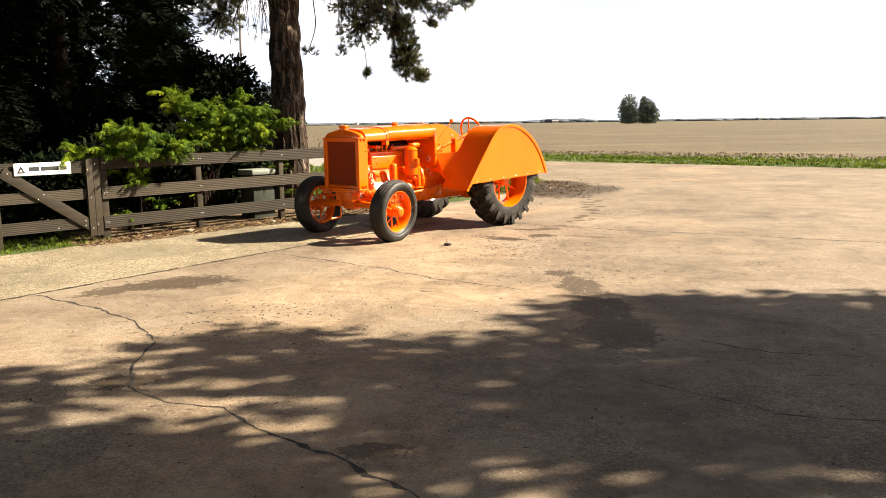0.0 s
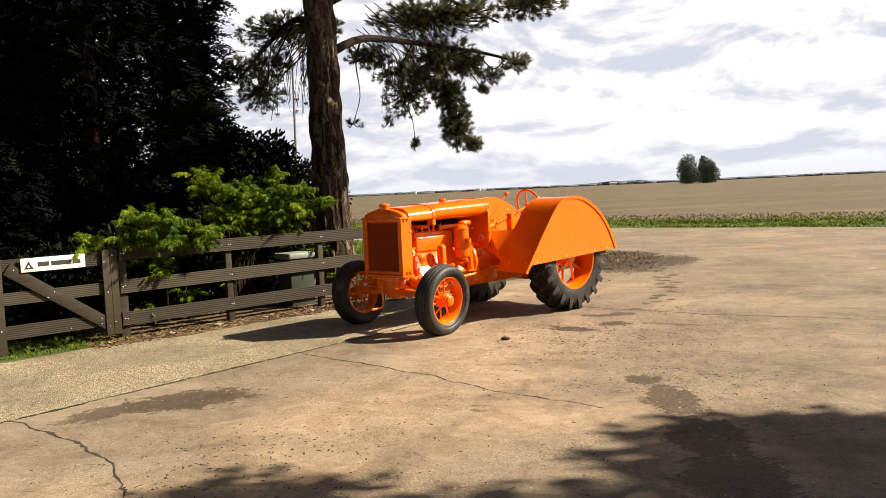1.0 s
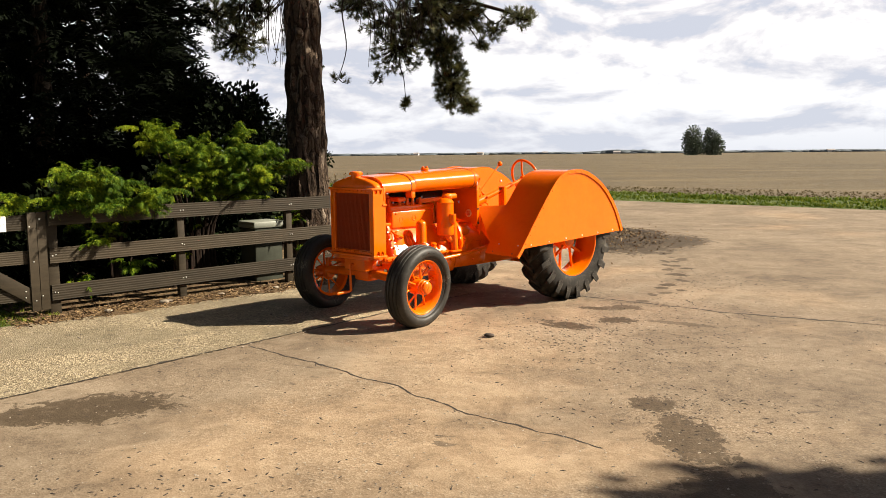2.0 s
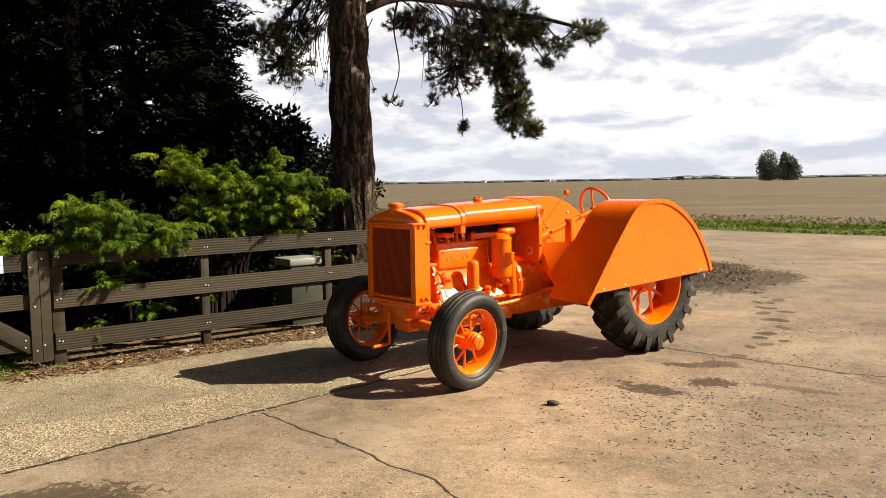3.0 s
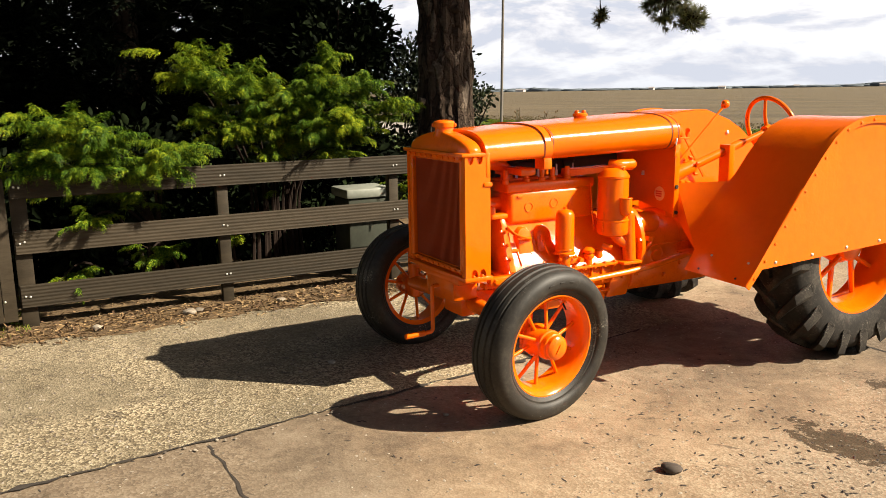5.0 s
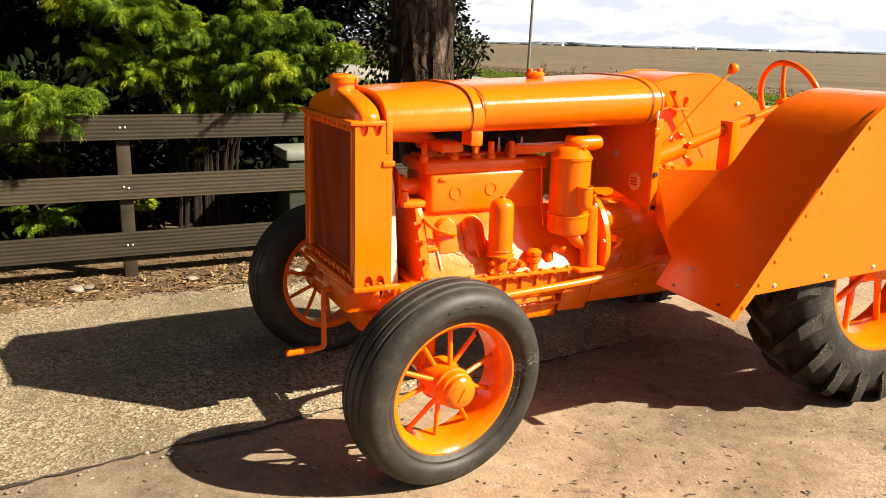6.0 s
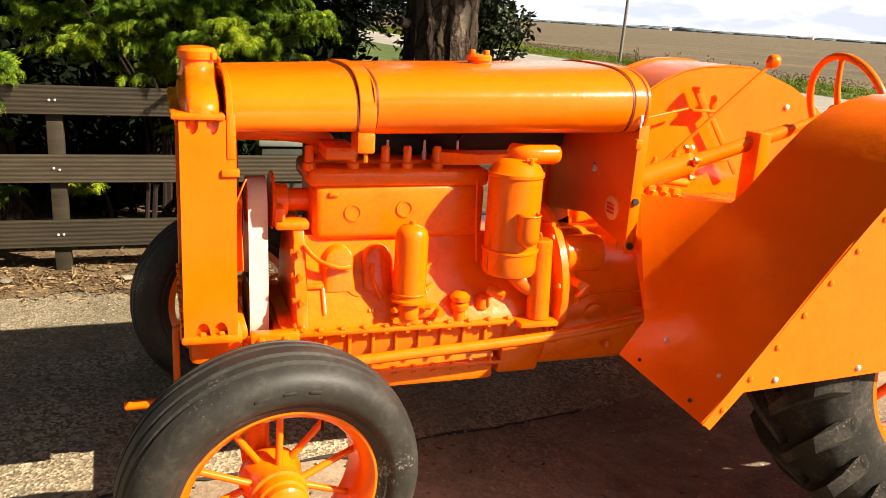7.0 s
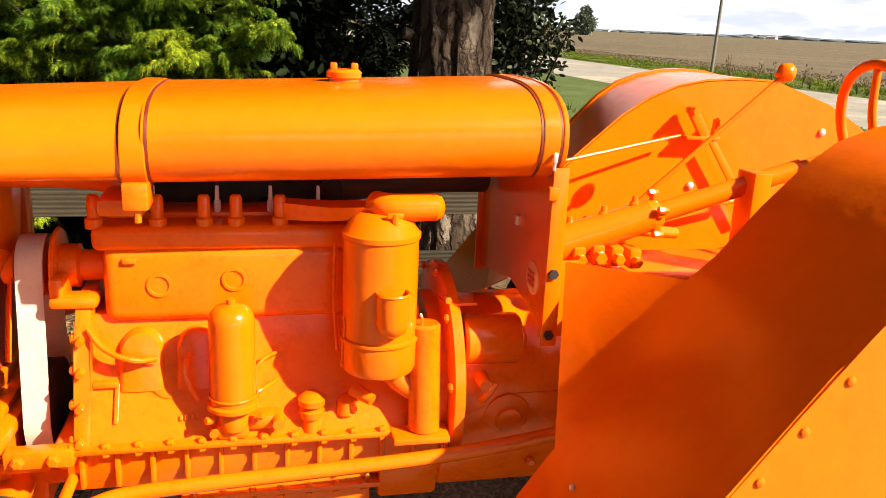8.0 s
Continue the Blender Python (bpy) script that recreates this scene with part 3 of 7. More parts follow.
def build_ground():
    rng = random.Random(5)
    bm = bmesh.new()
    # one gently uneven sheet out to the horizon
    rings = [0.0, 20, 45, 80, 140, 260, 500, 900, 1600, 2800, 4500]
    seg = 72
    last = [bm.verts.new((0, 10, -0.03))]
    for r in rings[1:]:
        ring = [bm.verts.new((r * math.cos(2 * math.pi * i / seg), 10 + r * math.sin(2 * math.pi * i / seg), -0.03)) for i in range(seg)]
        for i in range(seg):
            j = (i + 1) % seg
            if len(last) == 1:
                bm.faces.new((last[0], ring[i], ring[j]))
            else:
                bm.faces.new((last[i], ring[i], ring[j], last[j]))
        last = ring
    tagged(part("ground", bm, FIELD, smooth=0), "flat ripe crop field reaching the horizon", "field", kind="structure")
    edge = [wld(s, -1.93 + 0.06 * math.sin(s * 1.7) + rng.uniform(-0.03, 0.03)) for s in np.arange(-16, 4.9, 0.6)]
    corner = [(0.1, 16.2), (0.75, 17.4), (1.05, 18.6), (0.7, 20.0), (-0.2, 21.6), (-1.0, near_edge(-1.0))]
    yard = [(p.x, p.y) for p in edge] + corner + [(-1.0, far_edge(-1.0))]
    x = 2.0
    while x < 80:
        yard.append((x, far_edge(x) + rng.uniform(-0.12, 0.12)))
        x += 1.5 if x < 20 else 10
    yard += [(80, -30), (-12.83, -30)]
    pav = slab("pavement", yard, 0.0, 0.08, PAVING, "worn beige concrete farmyard with stains and cracks", "pavement")
    road = [(-1.0, near_edge(-1.0)), (-60, near_edge(-60)), (-220, near_edge(-220)), (-220, far_edge(-220)), (-60, far_edge(-60)), (-1.0, far_edge(-1.0))]
    slab("road", road, 0.0, 0.08, ROAD, "pale concrete farm lane beside the field", "road")
    turf = [(p.x, p.y) for p in edge] + corner + [(-60, near_edge(-60)), (-220, near_edge(-220)), (-220, -30), (-12.83, -30)]
    slab("grass_plot", turf, -0.004, 0.05, TURF, "rough grass ground behind the fence", "grass")
    verge = [(-220, far_edge(-220)), (-60, far_edge(-60)), (0, far_edge(0)), (80, far_edge(80)), (80, far_edge(80) + 6.4), (0, far_edge(0) + 6.4), (-60, far_edge(-60) + 5.8), (-220, far_edge(-220) + 5.8)]
    slab("verge", verge, -0.002, 0.05, TURF, "green grass verge between lane and crop", "grass")
    # gravelly strip along the fence
    g = [wld(s, -1.90 + rng.uniform(-0.05, 0.05)) for s in np.arange(-9, 1.9, 0.5)]
    g += [wld(1.9, -1.0), wld(1.8, -0.2)]
    g += [wld(s, 0.045 - 0.115 * s + rng.uniform(-0.012, 0.012)) for s in np.arange(1.5, -9.1, -0.4)]
    slab("gravel_strip", [(p.x, p.y) for p in g], 0.005, 0.05, GRAVEL, "exposed gravel strip beside the fence", "gravel")
    # cracks and joints
    cracks = [
        ([(-3.75, 6.36), (-3.51, 6.24), (-2.88, 5.86), (-2.43, 5.5), (-2.05, 4.99), (-1.95, 4.5), (-1.79, 4.1), (-1.46, 3.88), (-1.17, 3.82), (-0.78, 3.46), (-0.46, 3.27), (-0.09, 2.95), (0.3, 2.4)], 0.009),
        ([(-2.43, 8.58), (-2.04, 8.33), (-1.73, 8.15), (-1.35, 7.87), (-1.02, 7.68), (-0.53, 7.21), (-0.03, 6.91), (0.37, 6.67)], 0.008),
        ([(0.12, 11.25), (0.61, 10.95), (1.48, 10.49), (2.75, 10.05), (5.5, 8.9)], 0.016),
        ([(1.4, 5.2), (1.75, 4.95), (2.3, 4.9)], 0.007),
        ([(0.9, 4.4), (1.5, 3.9), (2.2, 3.8), (3.4, 3.2)], 0.008),
        ([tuple(wld(s, 0.05 - 0.115 * s)[:2]) for s in np.arange(-6, 1.6, 0.5)], 0.011),
    ]
    for ci, (pts, width) in enumerate(cracks):
        bm = bmesh.new()
        lift = 0.0068 if ci == len(cracks) - 1 else 0.0018
        fine = []
        for (x0, y0), (x1, y1) in zip(pts, pts[1:]):
            n = max(2, int(math.hypot(x1 - x0, y1 - y0) / 0.05))
            for k in range(n):
                q = len(fine) * 0.05
                wander = 0.022 * noise.noise(Vector((q * 4.0, ci * 7.3, 0.0))) + 0.012 * noise.noise(Vector((q * 13.0, ci * 3.1, 5.0)))
                fine.append((x0 + (x1 - x0) * k / n + wander + rng.gauss(0, width * 0.5), y0 + (y1 - y0) * k / n + wander + rng.gauss(0, width * 0.5)))
        prev = None
        for i, (x, y) in enumerate(fine):
            dx, dy = fine[min(i + 1, len(fine) - 1)][0] - fine[max(i - 1, 0)][0], fine[min(i + 1, len(fine) - 1)][1] - fine[max(i - 1, 0)][1]
            d = math.hypot(dx, dy) or 1
            w = width * (rng.uniform(0.25, 1.15) + (1.2 if rng.random() < 0.06 else 0.0))
            pair = (bm.verts.new((x - dy / d * w, y + dx / d * w, lift)), bm.verts.new((x + dy / d * w, y - dx / d * w, lift)))
            if prev:
                bm.faces.new((prev[0], prev[1], pair[1], pair[0]))
            prev = pair
        part("crack", bm, CRACK, pav, smooth=0)
    # bare soil at the fence foot
    so = [wld(s, -1.80 + rng.uniform(-0.09, 0.09)) for s in np.arange(-2.2, 3.2, 0.15)] + [wld(s, -6.5 + rng.uniform(-0.3, 0.3)) for s in np.arange(3.2, -2.3, -0.3)]
    slab("soil_bed", [(p.x, p.y) for p in so], 0.011, 0.05, BED, "bare soil with dead leaves under the fence", "soil")


build_ground()


# ---- tractor ----
def tp(name, bm, material_, parent, label="", smooth=40.0):
    """A tractor part written in (behind, left, up)."""
    bm.transform(Matrix.Diagonal((1, -1, 1, 1)))
    return part(name, bm, material_, parent, label, smooth)


def hood_section(s, half, zb, zt, n=28, e=0.055):
    """Arched bonnet section: full sides, domed top, tucked-in underside."""
    pts = []
    rise = zt - zb
    for i in range(n + 1):
        a = math.pi * i / n
        c, d = math.cos(a), math.sin(a)
        pts.append((s, half * math.copysign(abs(c) ** 0.62, c), zb + e + (rise - e) * abs(d) ** 0.80))
    for k in range(1, 6):
        a = math.pi / 2 * k / 6
        pts.append((s, -half + e * 0.9 * (1 - math.cos(a)), zb + e - e * math.sin(a)))
    for k in range(5, 0, -1):
        a = math.pi / 2 * k / 6
        pts.append((s, half - e * 0.9 * (1 - math.cos(a)), zb + e - e * math.sin(a)))
    return pts


BOLT_ME = mesh_from(lathe(bmesh.new(), [(0.011, 0), (0.011, 0.006), (0.007, 0.010), (0, 0.010)], seg=6), "bolt", ORANGE_CAST)
RIVET_ME = mesh_from(lathe(bmesh.new(), [(0.009, -0.001), (0.008, 0.004), (0.004, 0.006), (0, 0.0065)], seg=8), "rivet", ORANGE)
STEEL_BOLT_ME = mesh_from(lathe(bmesh.new(), [(0.011, -0.001), (0.010, 0.005), (0.006, 0.008), (0, 0.008)], seg=8), "steel_bolt", STEEL)
DARK_BOLT_ME = mesh_from(lathe(bmesh.new(), [(0.013, -0.001), (0.013, 0.008), (0, 0.009)], seg=6), "dark_bolt", DARK)


def bolt(parent, s, w, z, way, me=BOLT_ME, name="bolt", k=1.0):
    """A bolt head facing way, in (behind, left, up)."""
    p, d = Vector((s, -w, z)), Vector((way[0], -way[1], way[2]))
    return piece(name, me, parent, along(p, p + d) @ Matrix.Scale(k, 4))


AXIS = Matrix.Rotation(radians(90), 4, "X")


def front_wheel(tractor, side):
    hub = bmesh.new()
    lathe(hub, [(0, -0.075), (0.058, -0.075), (0.078, -0.05), (0.080, -0.028), (0.070, -0.010), (0.067, 0.036), (0.071, 0.040), (0.071, 0.050), (0.064, 0.054), (0.062, 0.066), (0.066, 0.070), (0.064, 0.080), (0.058, 0.084), (0.058, 0.102), (0.047, 0.114), (0.030, 0.117), (0, 0.118)], AXIS, 28)
    wheel = part("front_wheel", hub, ORANGE_CAST, tractor)
    cap = bmesh.new()
    prism(cap, [(-0.022, -0.018), (0.022, -0.018), (0, 0.024)], 1, -0.122, -0.114)
    part("cap_emblem", cap, ORANGE_CAST, wheel)
    half = [(0.240, 0.062), (0.247, 0.070), (0.258, 0.074), (0.264, 0.081), (0.272, 0.082), (0.278, 0.092), (0.296, 0.0985), (0.318, 0.099), (0.337, 0.094), (0.351, 0.082), (0.359, 0.070), (0.3635, 0.058),
            (0.357, 0.054), (0.357, 0.049), (0.367, 0.045), (0.3705, 0.027), (0.363, 0.024), (0.363, 0.018), (0.372, 0.014)]
    t = bmesh.new()
    lathe(t, [(r, h * 1.07) for r, h in half] + [(r, -h * 1.07) for r, h in reversed(half)], AXIS, 96, closed=True)
    tyre = part("tyre", t, RUBBER, wheel, "black ribbed rubber tyre")
    for a in (78, 90, 101):
        m = bmesh.new()
        box(m, (-0.016, -0.1085, 0.310), (0.016, -0.098, 0.319), 0.003, Matrix.Rotation(radians(a - 90), 4, "Y"))
        part("moulded_mark", m, RUBBER, wheel)
    rim = bmesh.new()
    lathe(rim, [(0.254, 0.074), (0.255, 0.064), (0.232, 0.056), (0.224, 0.032), (0.224, -0.056), (0.252, -0.064), (0.254, -0.074), (0.218, -0.062), (0.214, 0.030), (0.222, 0.058), (0.240, 0.074)],
          AXIS, 56, closed=True)
    part("rim", rim, ORANGE, wheel)
    for i in range(10):
        a = 2 * math.pi * (i + 0.35) / 10
        h = -0.022 if i % 2 else 0.018
        sp = bmesh.new()
        rod(sp, (0.055 * math.cos(a), -h, 0.055 * math.sin(a)), (0.219 * math.cos(a + 0.03), 0.012, 0.219 * math.sin(a + 0.03)), 0.0095, 0.0085, 10)
        part("spoke", sp, ORANGE, wheel)
    v = bmesh.new()
    rod(v, (0.12, 0.0, 0.165), (0.105, -0.035, 0.150), 0.005, 0.004, 8)
    part("valve_stem", v, DARK, wheel)
    turn = Matrix.Rotation(radians(180), 4, "Z") if side < 0 else Matrix.Identity(4)
    lean = Matrix.Rotation(radians(4.5), 4, "X")
    steer = Matrix.Rotation(radians(8.0), 4, "Z")
    wheel.matrix_basis = Matrix.Translation((0.130, -0.680 * side, 0.352)) @ steer @ turn @ lean @ Matrix.Scale(0.985, 4)
    back = wheel.matrix_basis.inverted()
    for vert in tyre.data.vertices:
        q = wheel.matrix_basis @ vert.co
        if q.z < 0.004:
            vert.co = back @ Vector((q.x, q.y, 0.004 + q.z * 0.02))
    return wheel


def lug_mesh(sgn):
    """One slanting tread bar, from the crown over the shoulder."""
    bm, secs = bmesh.new(), []
    for h, r_in, r_out, da, wd in ((-0.012, 0.57, 0.612, 0.0, 0.022), (0.055, 0.565, 0.614, -0.11, 0.025), (0.110, 0.545, 0.610, -0.20, 0.030), (0.146, 0.505, 0.592, -0.25, 0.034), (0.158, 0.470, 0.545, -0.27, 0.030), (0.156, 0.452, 0.490, -0.275, 0.016)):
        ring = []
        for r, k in ((r_in, -1.25), (r_out, -0.85), (r_out, 0.85), (r_in, 1.25)):
            aa = da + k * wd / r
            ring.append((r * math.cos(aa), -sgn * h, r * math.sin(aa)))
        secs.append(ring)
    loft(bm, secs)
    return mesh_from(bm, "tread_lug", DUSTY, 30)


LUG_ME = {1: lug_mesh(1), -1: lug_mesh(-1)}


def rear_wheel(tractor, side):
    hub = bmesh.new()
    lathe(hub, [(0, -0.10), (0.085, -0.10), (0.10, -0.05), (0.10, 0.0), (0.085, 0.02), (0.08, 0.06), (0.06, 0.075), (0, 0.078)], AXIS, 28)
    wheel = part("rear_wheel", hub, ORANGE_CAST, tractor)
    half = [(0.354, 0.116), (0.372, 0.133), (0.420, 0.146), (0.470, 0.150), (0.520, 0.142), (0.553, 0.124), (0.572, 0.095), (0.582, 0.050), (0.584, 0.012)]
    t = bmesh.new()
    lathe(t, half + [(r, -h) for r, h in reversed(half)], AXIS, 72, closed=True)
    part("tyre", t, DUSTY, wheel, "black rear tyre with dusty tread")
    for i in range(20):
        for sgn in (1, -1):
            a = 2 * math.pi * (i + (0.5 if sgn < 0 else 0)) / 20
            piece("tread_lug", LUG_ME[sgn], wheel, Matrix.Rotation(-a, 4, "Y"))
    rim = bmesh.new()
    lathe(rim, [(0.366, 0.128), (0.366, 0.118), (0.352, 0.108), (0.345, 0.07), (0.345, -0.10), (0.364, -0.118), (0.366, -0.128), (0.338, -0.112), (0.318, -0.02), (0.326, 0.05), (0.338, 0.07), (0.343, 0.112), (0.354, 0.128)],
          AXIS, 64, closed=True)
    part("rim", rim, ORANGE, wheel)
    for i in range(10):
        a = 2 * math.pi * (i + 0.2) / 10
        h = -0.05 if i % 2 else 0.03
        sp = bmesh.new()
        rod(sp, (0.08 * math.cos(a), -h, 0.08 * math.sin(a)), (0.325 * math.cos(a), 0.02, 0.325 * math.sin(a)), 0.015, 0.014, 10)
        part("spoke", sp, ORANGE, wheel)
    turn = Matrix.Rotation(radians(180), 4, "Z") if side < 0 else Matrix.Identity(4)
    wheel.matrix_basis = Matrix.Translation((2.14, -0.735 * side, 0.608)) @ turn
    return wheel


FENDER_LINE = [(1.164, 0.528), (1.264, 0.642), (1.36, 0.757), (1.48, 0.912), (1.58, 1.035), (1.665, 1.135), (1.75, 1.222), (1.82, 1.272), (1.90, 1.302), (1.98, 1.319),
               (2.06, 1.324), (2.15, 1.320), (2.25, 1.300), (2.37, 1.250), (2.49, 1.185), (2.60, 1.100), (2.70, 0.995), (2.78, 0.885), (2.845, 0.770), (2.89, 0.665)]


def fender(tractor, side):
    """Orchard fender: outer skirt, wrap-over sheet, front shield reaching inwards, inner plate."""
    T = 0.006
    top = [p for p in FENDER_LINE if p[1] > 0.6]
    outline = [(1.238, 0.600)] + top
    ob = bmesh.new()
    prism(ob, outline, 1, side * (0.92 - T), side * 0.92)
    root = tp("fender", ob, ORANGE, tractor, "smooth orange sheet-metal fender skirt")
    if side < 0:
        root.location = (0.12, 0, 0.018)
    # one sheet: flat front shield leaning back, running on as the wrap-over top
    def on(w, z):
        return (1.160 + (z - 0.530) * 0.800 - 0.003, side * w, z)
    sh = bmesh.new()
    dx, dz = (0.12, 0.018) if side < 0 else (0.0, 0.0)
    outer = [(1.521, 0.981)] + [q for q in FENDER_LINE if q[1] >= 1.0 or q[0] > 1.7]
    inner = list(outer)
    if side < 0:
        # the far sheet starts its curve further forward on the inside
        inner[:10] = [(1.385, 0.965), (1.44, 1.022), (1.500, 1.079), (1.552, 1.127), (1.638, 1.204), (1.727, 1.262), (1.818, 1.301), (1.913, 1.320), (2.035, 1.328), (2.15, 1.324)]
    rows = []
    for (s0, z0), (s1, z1) in zip(inner, outer):
        rows.append([(s0 + (s1 - s0) * k / 6, side * (0.46 + (0.926 - 0.46) * k / 6), z0 + (z1 - z0) * k / 6 + 0.004) for k in range(7)])
    g = [[sh.verts.new(p) for p in r] for r in rows]
    for a, b in zip(g, g[1:]):
        for k in range(6):
            sh.faces.new((a[k], a[k + 1], b[k + 1], b[k]))
    n0, n1, n2, n3 = (sh.verts.new(p) for p in ((1.328 - dx, side * 0.262, 0.970 - dz), (1.352 - dx, side * 0.240, 0.772 - dz), on(0.500, 0.640), on(0.510, 0.540)))
    tip = sh.verts.new(on(0.934, 0.530))
    sh.faces.new(g[0][::-1] + [n2, n3, tip])
    sh.faces.new((n0, n1, n2))
    sh.faces.new((n0, n2, g[0][0]))
    bmesh.ops.recalc_face_normals(sh, faces=sh.faces)
    bmesh.ops.solidify(sh, geom=list(sh.faces), thickness=T)
    tp("shield_sheet", sh, ORANGE, root, "continuous orange front shield and top sheet", smooth=35)
    # inner plate
    inn = bmesh.new()
    low = [(1.56, 1.0), (1.70, 0.62), (2.86, 0.62)] if side > 0 else [(1.33, 0.88), (1.36, 0.62), (2.86, 0.62)]
    line = [q for q in inner[1:] if q[0] < 2.7] + [(2.78, 0.885), (2.86, 0.70)]
    prism(inn, [(s, z - 0.004) for s, z in line] + list(reversed(low)), 1, side * 0.452, side * 0.458)
    tp("inner_plate", inn, ORANGE, root)
    # folded edge strip
    ed = bmesh.new()
    secs = []
    for i, (s, z) in enumerate(FENDER_LINE):
        a = FENDER_LINE[max(i - 1, 0)]
        b = FENDER_LINE[min(i + 1, len(FENDER_LINE) - 1)]
        dx, dz = b[0] - a[0], b[1] - a[1]
        d = math.hypot(dx, dz)
        nx, nz = -dz / d, dx / d
        secs.append([(s + nx * u, side * v, z + nz * u) for u, v in ((0.011, 0.905), (0.011, 0.931), (-0.026, 0.931), (-0.026, 0.9225), (0.004, 0.9225), (0.004, 0.905))])
    loft(ed, secs)
    tp("edge_strip", ed, ORANGE, root)
    # rivets along the edge strip, bolts along the lower edge and the shield
    acc, want = 0.0, 0.06
    for a, b in zip(FENDER_LINE, FENDER_LINE[1:]):
        L = math.hypot(b[0] - a[0], b[1] - a[1])
        while want <= acc + L:
            t = (want - acc) / L
            bolt(root, a[0] + (b[0] - a[0]) * t + 0.010, side * 0.931, a[1] + (b[1] - a[1]) * t - 0.008, (0, side, 0), RIVET_ME, "rivet")
            want += 0.105
        acc += L
    for k in range(6):
        t = (k + 0.45) / 6
        bolt(root, 1.25 + 1.62 * t, side * 0.92, 0.624 + 0.062 * t, (0, side, 0), STEEL_BOLT_ME, "bolt", 0.8)
    for w, z in ((0.632, 0.63), (0.873, 0.63), (0.60, 0.560), (0.85, 0.555)):
        s, _, _ = on(w, z)
        bolt(root, s - 0.003, side * w, z, (-0.79, 0, 0.61), STEEL_BOLT_ME if z > 0.6 else DARK_BOLT_ME, "bolt", 0.62 if z > 0.6 else 0.45)
    if side < 0:
        for s, z in ((1.895, 0.985), (2.350, 1.165)):
            bolt(root, s, -0.450, z, (0, 1, 0), STEEL_BOLT_ME, "bolt", 1.2)
    return root


def build_tractor():
    tr = thing("tractor", Matrix.Translation(O) @ Matrix.Rotation(radians(TURN54), 4, "Z"), "vintage orange orchard tractor with wrap-around fenders, parked on the yard", "tractor")

    # radiator
    bm = bmesh.new()
    box(bm, (-0.040, -0.27, 0.60), (0.060, 0.27, 0.640), 0.006)
    rad = tp("radiator", bm, ORANGE, tr, "orange radiator with a dark mesh core")
    bm = bmesh.new()
    box(bm, (-0.040, -0.27, 1.15), (0.060, 0.27, 1.188), 0.006)
    tp("top_bar", bm, ORANGE, rad)
    for sg in (1, -1):
        bm = bmesh.new()
        box(bm, (-0.060, sg * 0.262, 0.598), (0.078, sg * 0.298, 1.188), 0.006)
        pocket = [(-0.019, 0.0), (-0.017, 0.022), (-0.010, 0.035), (0.0, 0.040), (0.010, 0.035), (0.017, 0.022), (0.019, 0.0)]
        line = [(-0.062, 0.599)]
        for c in (-0.012, 0.034):
            line += [(c + u, 0.599 + v) for u, v in pocket]
        line += [(0.078, 0.599), (0.078, 1.186)]
        for c in (0.020, -0.030):
            line += [(c - u * 0.85, 1.186 - v * 0.95) for u, v in pocket]
        line += [(-0.062, 1.186)]
        prism(bm, line, 1, sg * 0.296, sg * 0.314)
        tp("side_panel", bm, ORANGE, rad)
    bm = bmesh.new()
    box(bm, (-0.030, -0.266, 0.63), (0.050, 0.266, 1.16), 0.004)
    tp("radiator_core", bm, GRILLE, rad, "rust-dark painted mesh core")
    bar = mesh_from(box(bmesh.new(), (-0.038, -0.002, 0.636), (-0.029, 0.002, 1.154)), "grille_bar", GRILLE, 0)
    for i in range(44):
        piece("grille_bar", bar, rad, Matrix.Translation((0, -0.258 + 0.012 * i, 0)))
    bm = bmesh.new()
    frame_w = 0.268
    for a, b in (((-0.062, -frame_w, 0.612), (-0.036, frame_w, 0.634)), ((-0.062, -frame_w, 1.158), (-0.036, frame_w, 1.186)),
                 ((-0.062, -frame_w - 0.006, 0.612), (-0.036, -frame_w + 0.016, 1.186)), ((-0.062, frame_w - 0.016, 0.612), (-0.036, frame_w + 0.006, 1.186))):
        box(bm, a, b, 0.006)
    tp("grille_frame", bm, ORANGE, rad)
    for name, z0, z1, s0, s1 in (("top_flange", 1.184, 1.203, -0.082, 0.052), ("bottom_flange", 0.578, 0.600, -0.070, 0.092)):
        bm = bmesh.new()
        box(bm, (s0, -0.322, z0), (s1, 0.322, z1), 0.008)
        tp(name, bm, ORANGE_CAST, rad)
    for sg in (1, -1):
        for s in (-0.030, 0.020):
            bolt(rad, s, sg * 0.306, 1.184, (0, 0, -1), k=0.8)
            bolt(rad, s + 0.016, sg * 0.306, 0.600, (0, 0, 1), k=0.9)
            bolt(rad, s, sg * 0.308, 1.203, (0, 0, 1), k=0.8)
    for k in range(10):
        w = -0.27 + 0.06 * k
        bolt(rad, -0.062, w, 1.172, (-1, 0, 0), k=0.85)
        bolt(rad, -0.062, w, 0.622, (-1, 0, 0), k=0.85)
    # header tank: swelling sections rising to the filler neck
    bm = bmesh.new()
    secs = []
    for t in np.linspace(0, 1, 8):
        e = math.sin(t * math.pi / 2)
        z = 1.202 + 0.092 * t
        half = 0.318 * (1 - t ** 2.6 * 0.80)
        s0, s1 = -0.060 + 0.022 * e * t, 0.052 - 0.010 * t
        ring = []
        for k in range(32):
            a = 2 * math.pi * k / 32
            c, d = math.cos(a), math.sin(a)
            ring.append(((s0 + s1) / 2 + (s1 - s0) / 2 * math.copysign(abs(d) ** 0.45, d), half * math.copysign(abs(c) ** 0.5, c), z))
        secs.append(ring)
    loft(bm, secs)
    tp("header_tank", bm, ORANGE_CAST, rad)
    bm = bmesh.new()
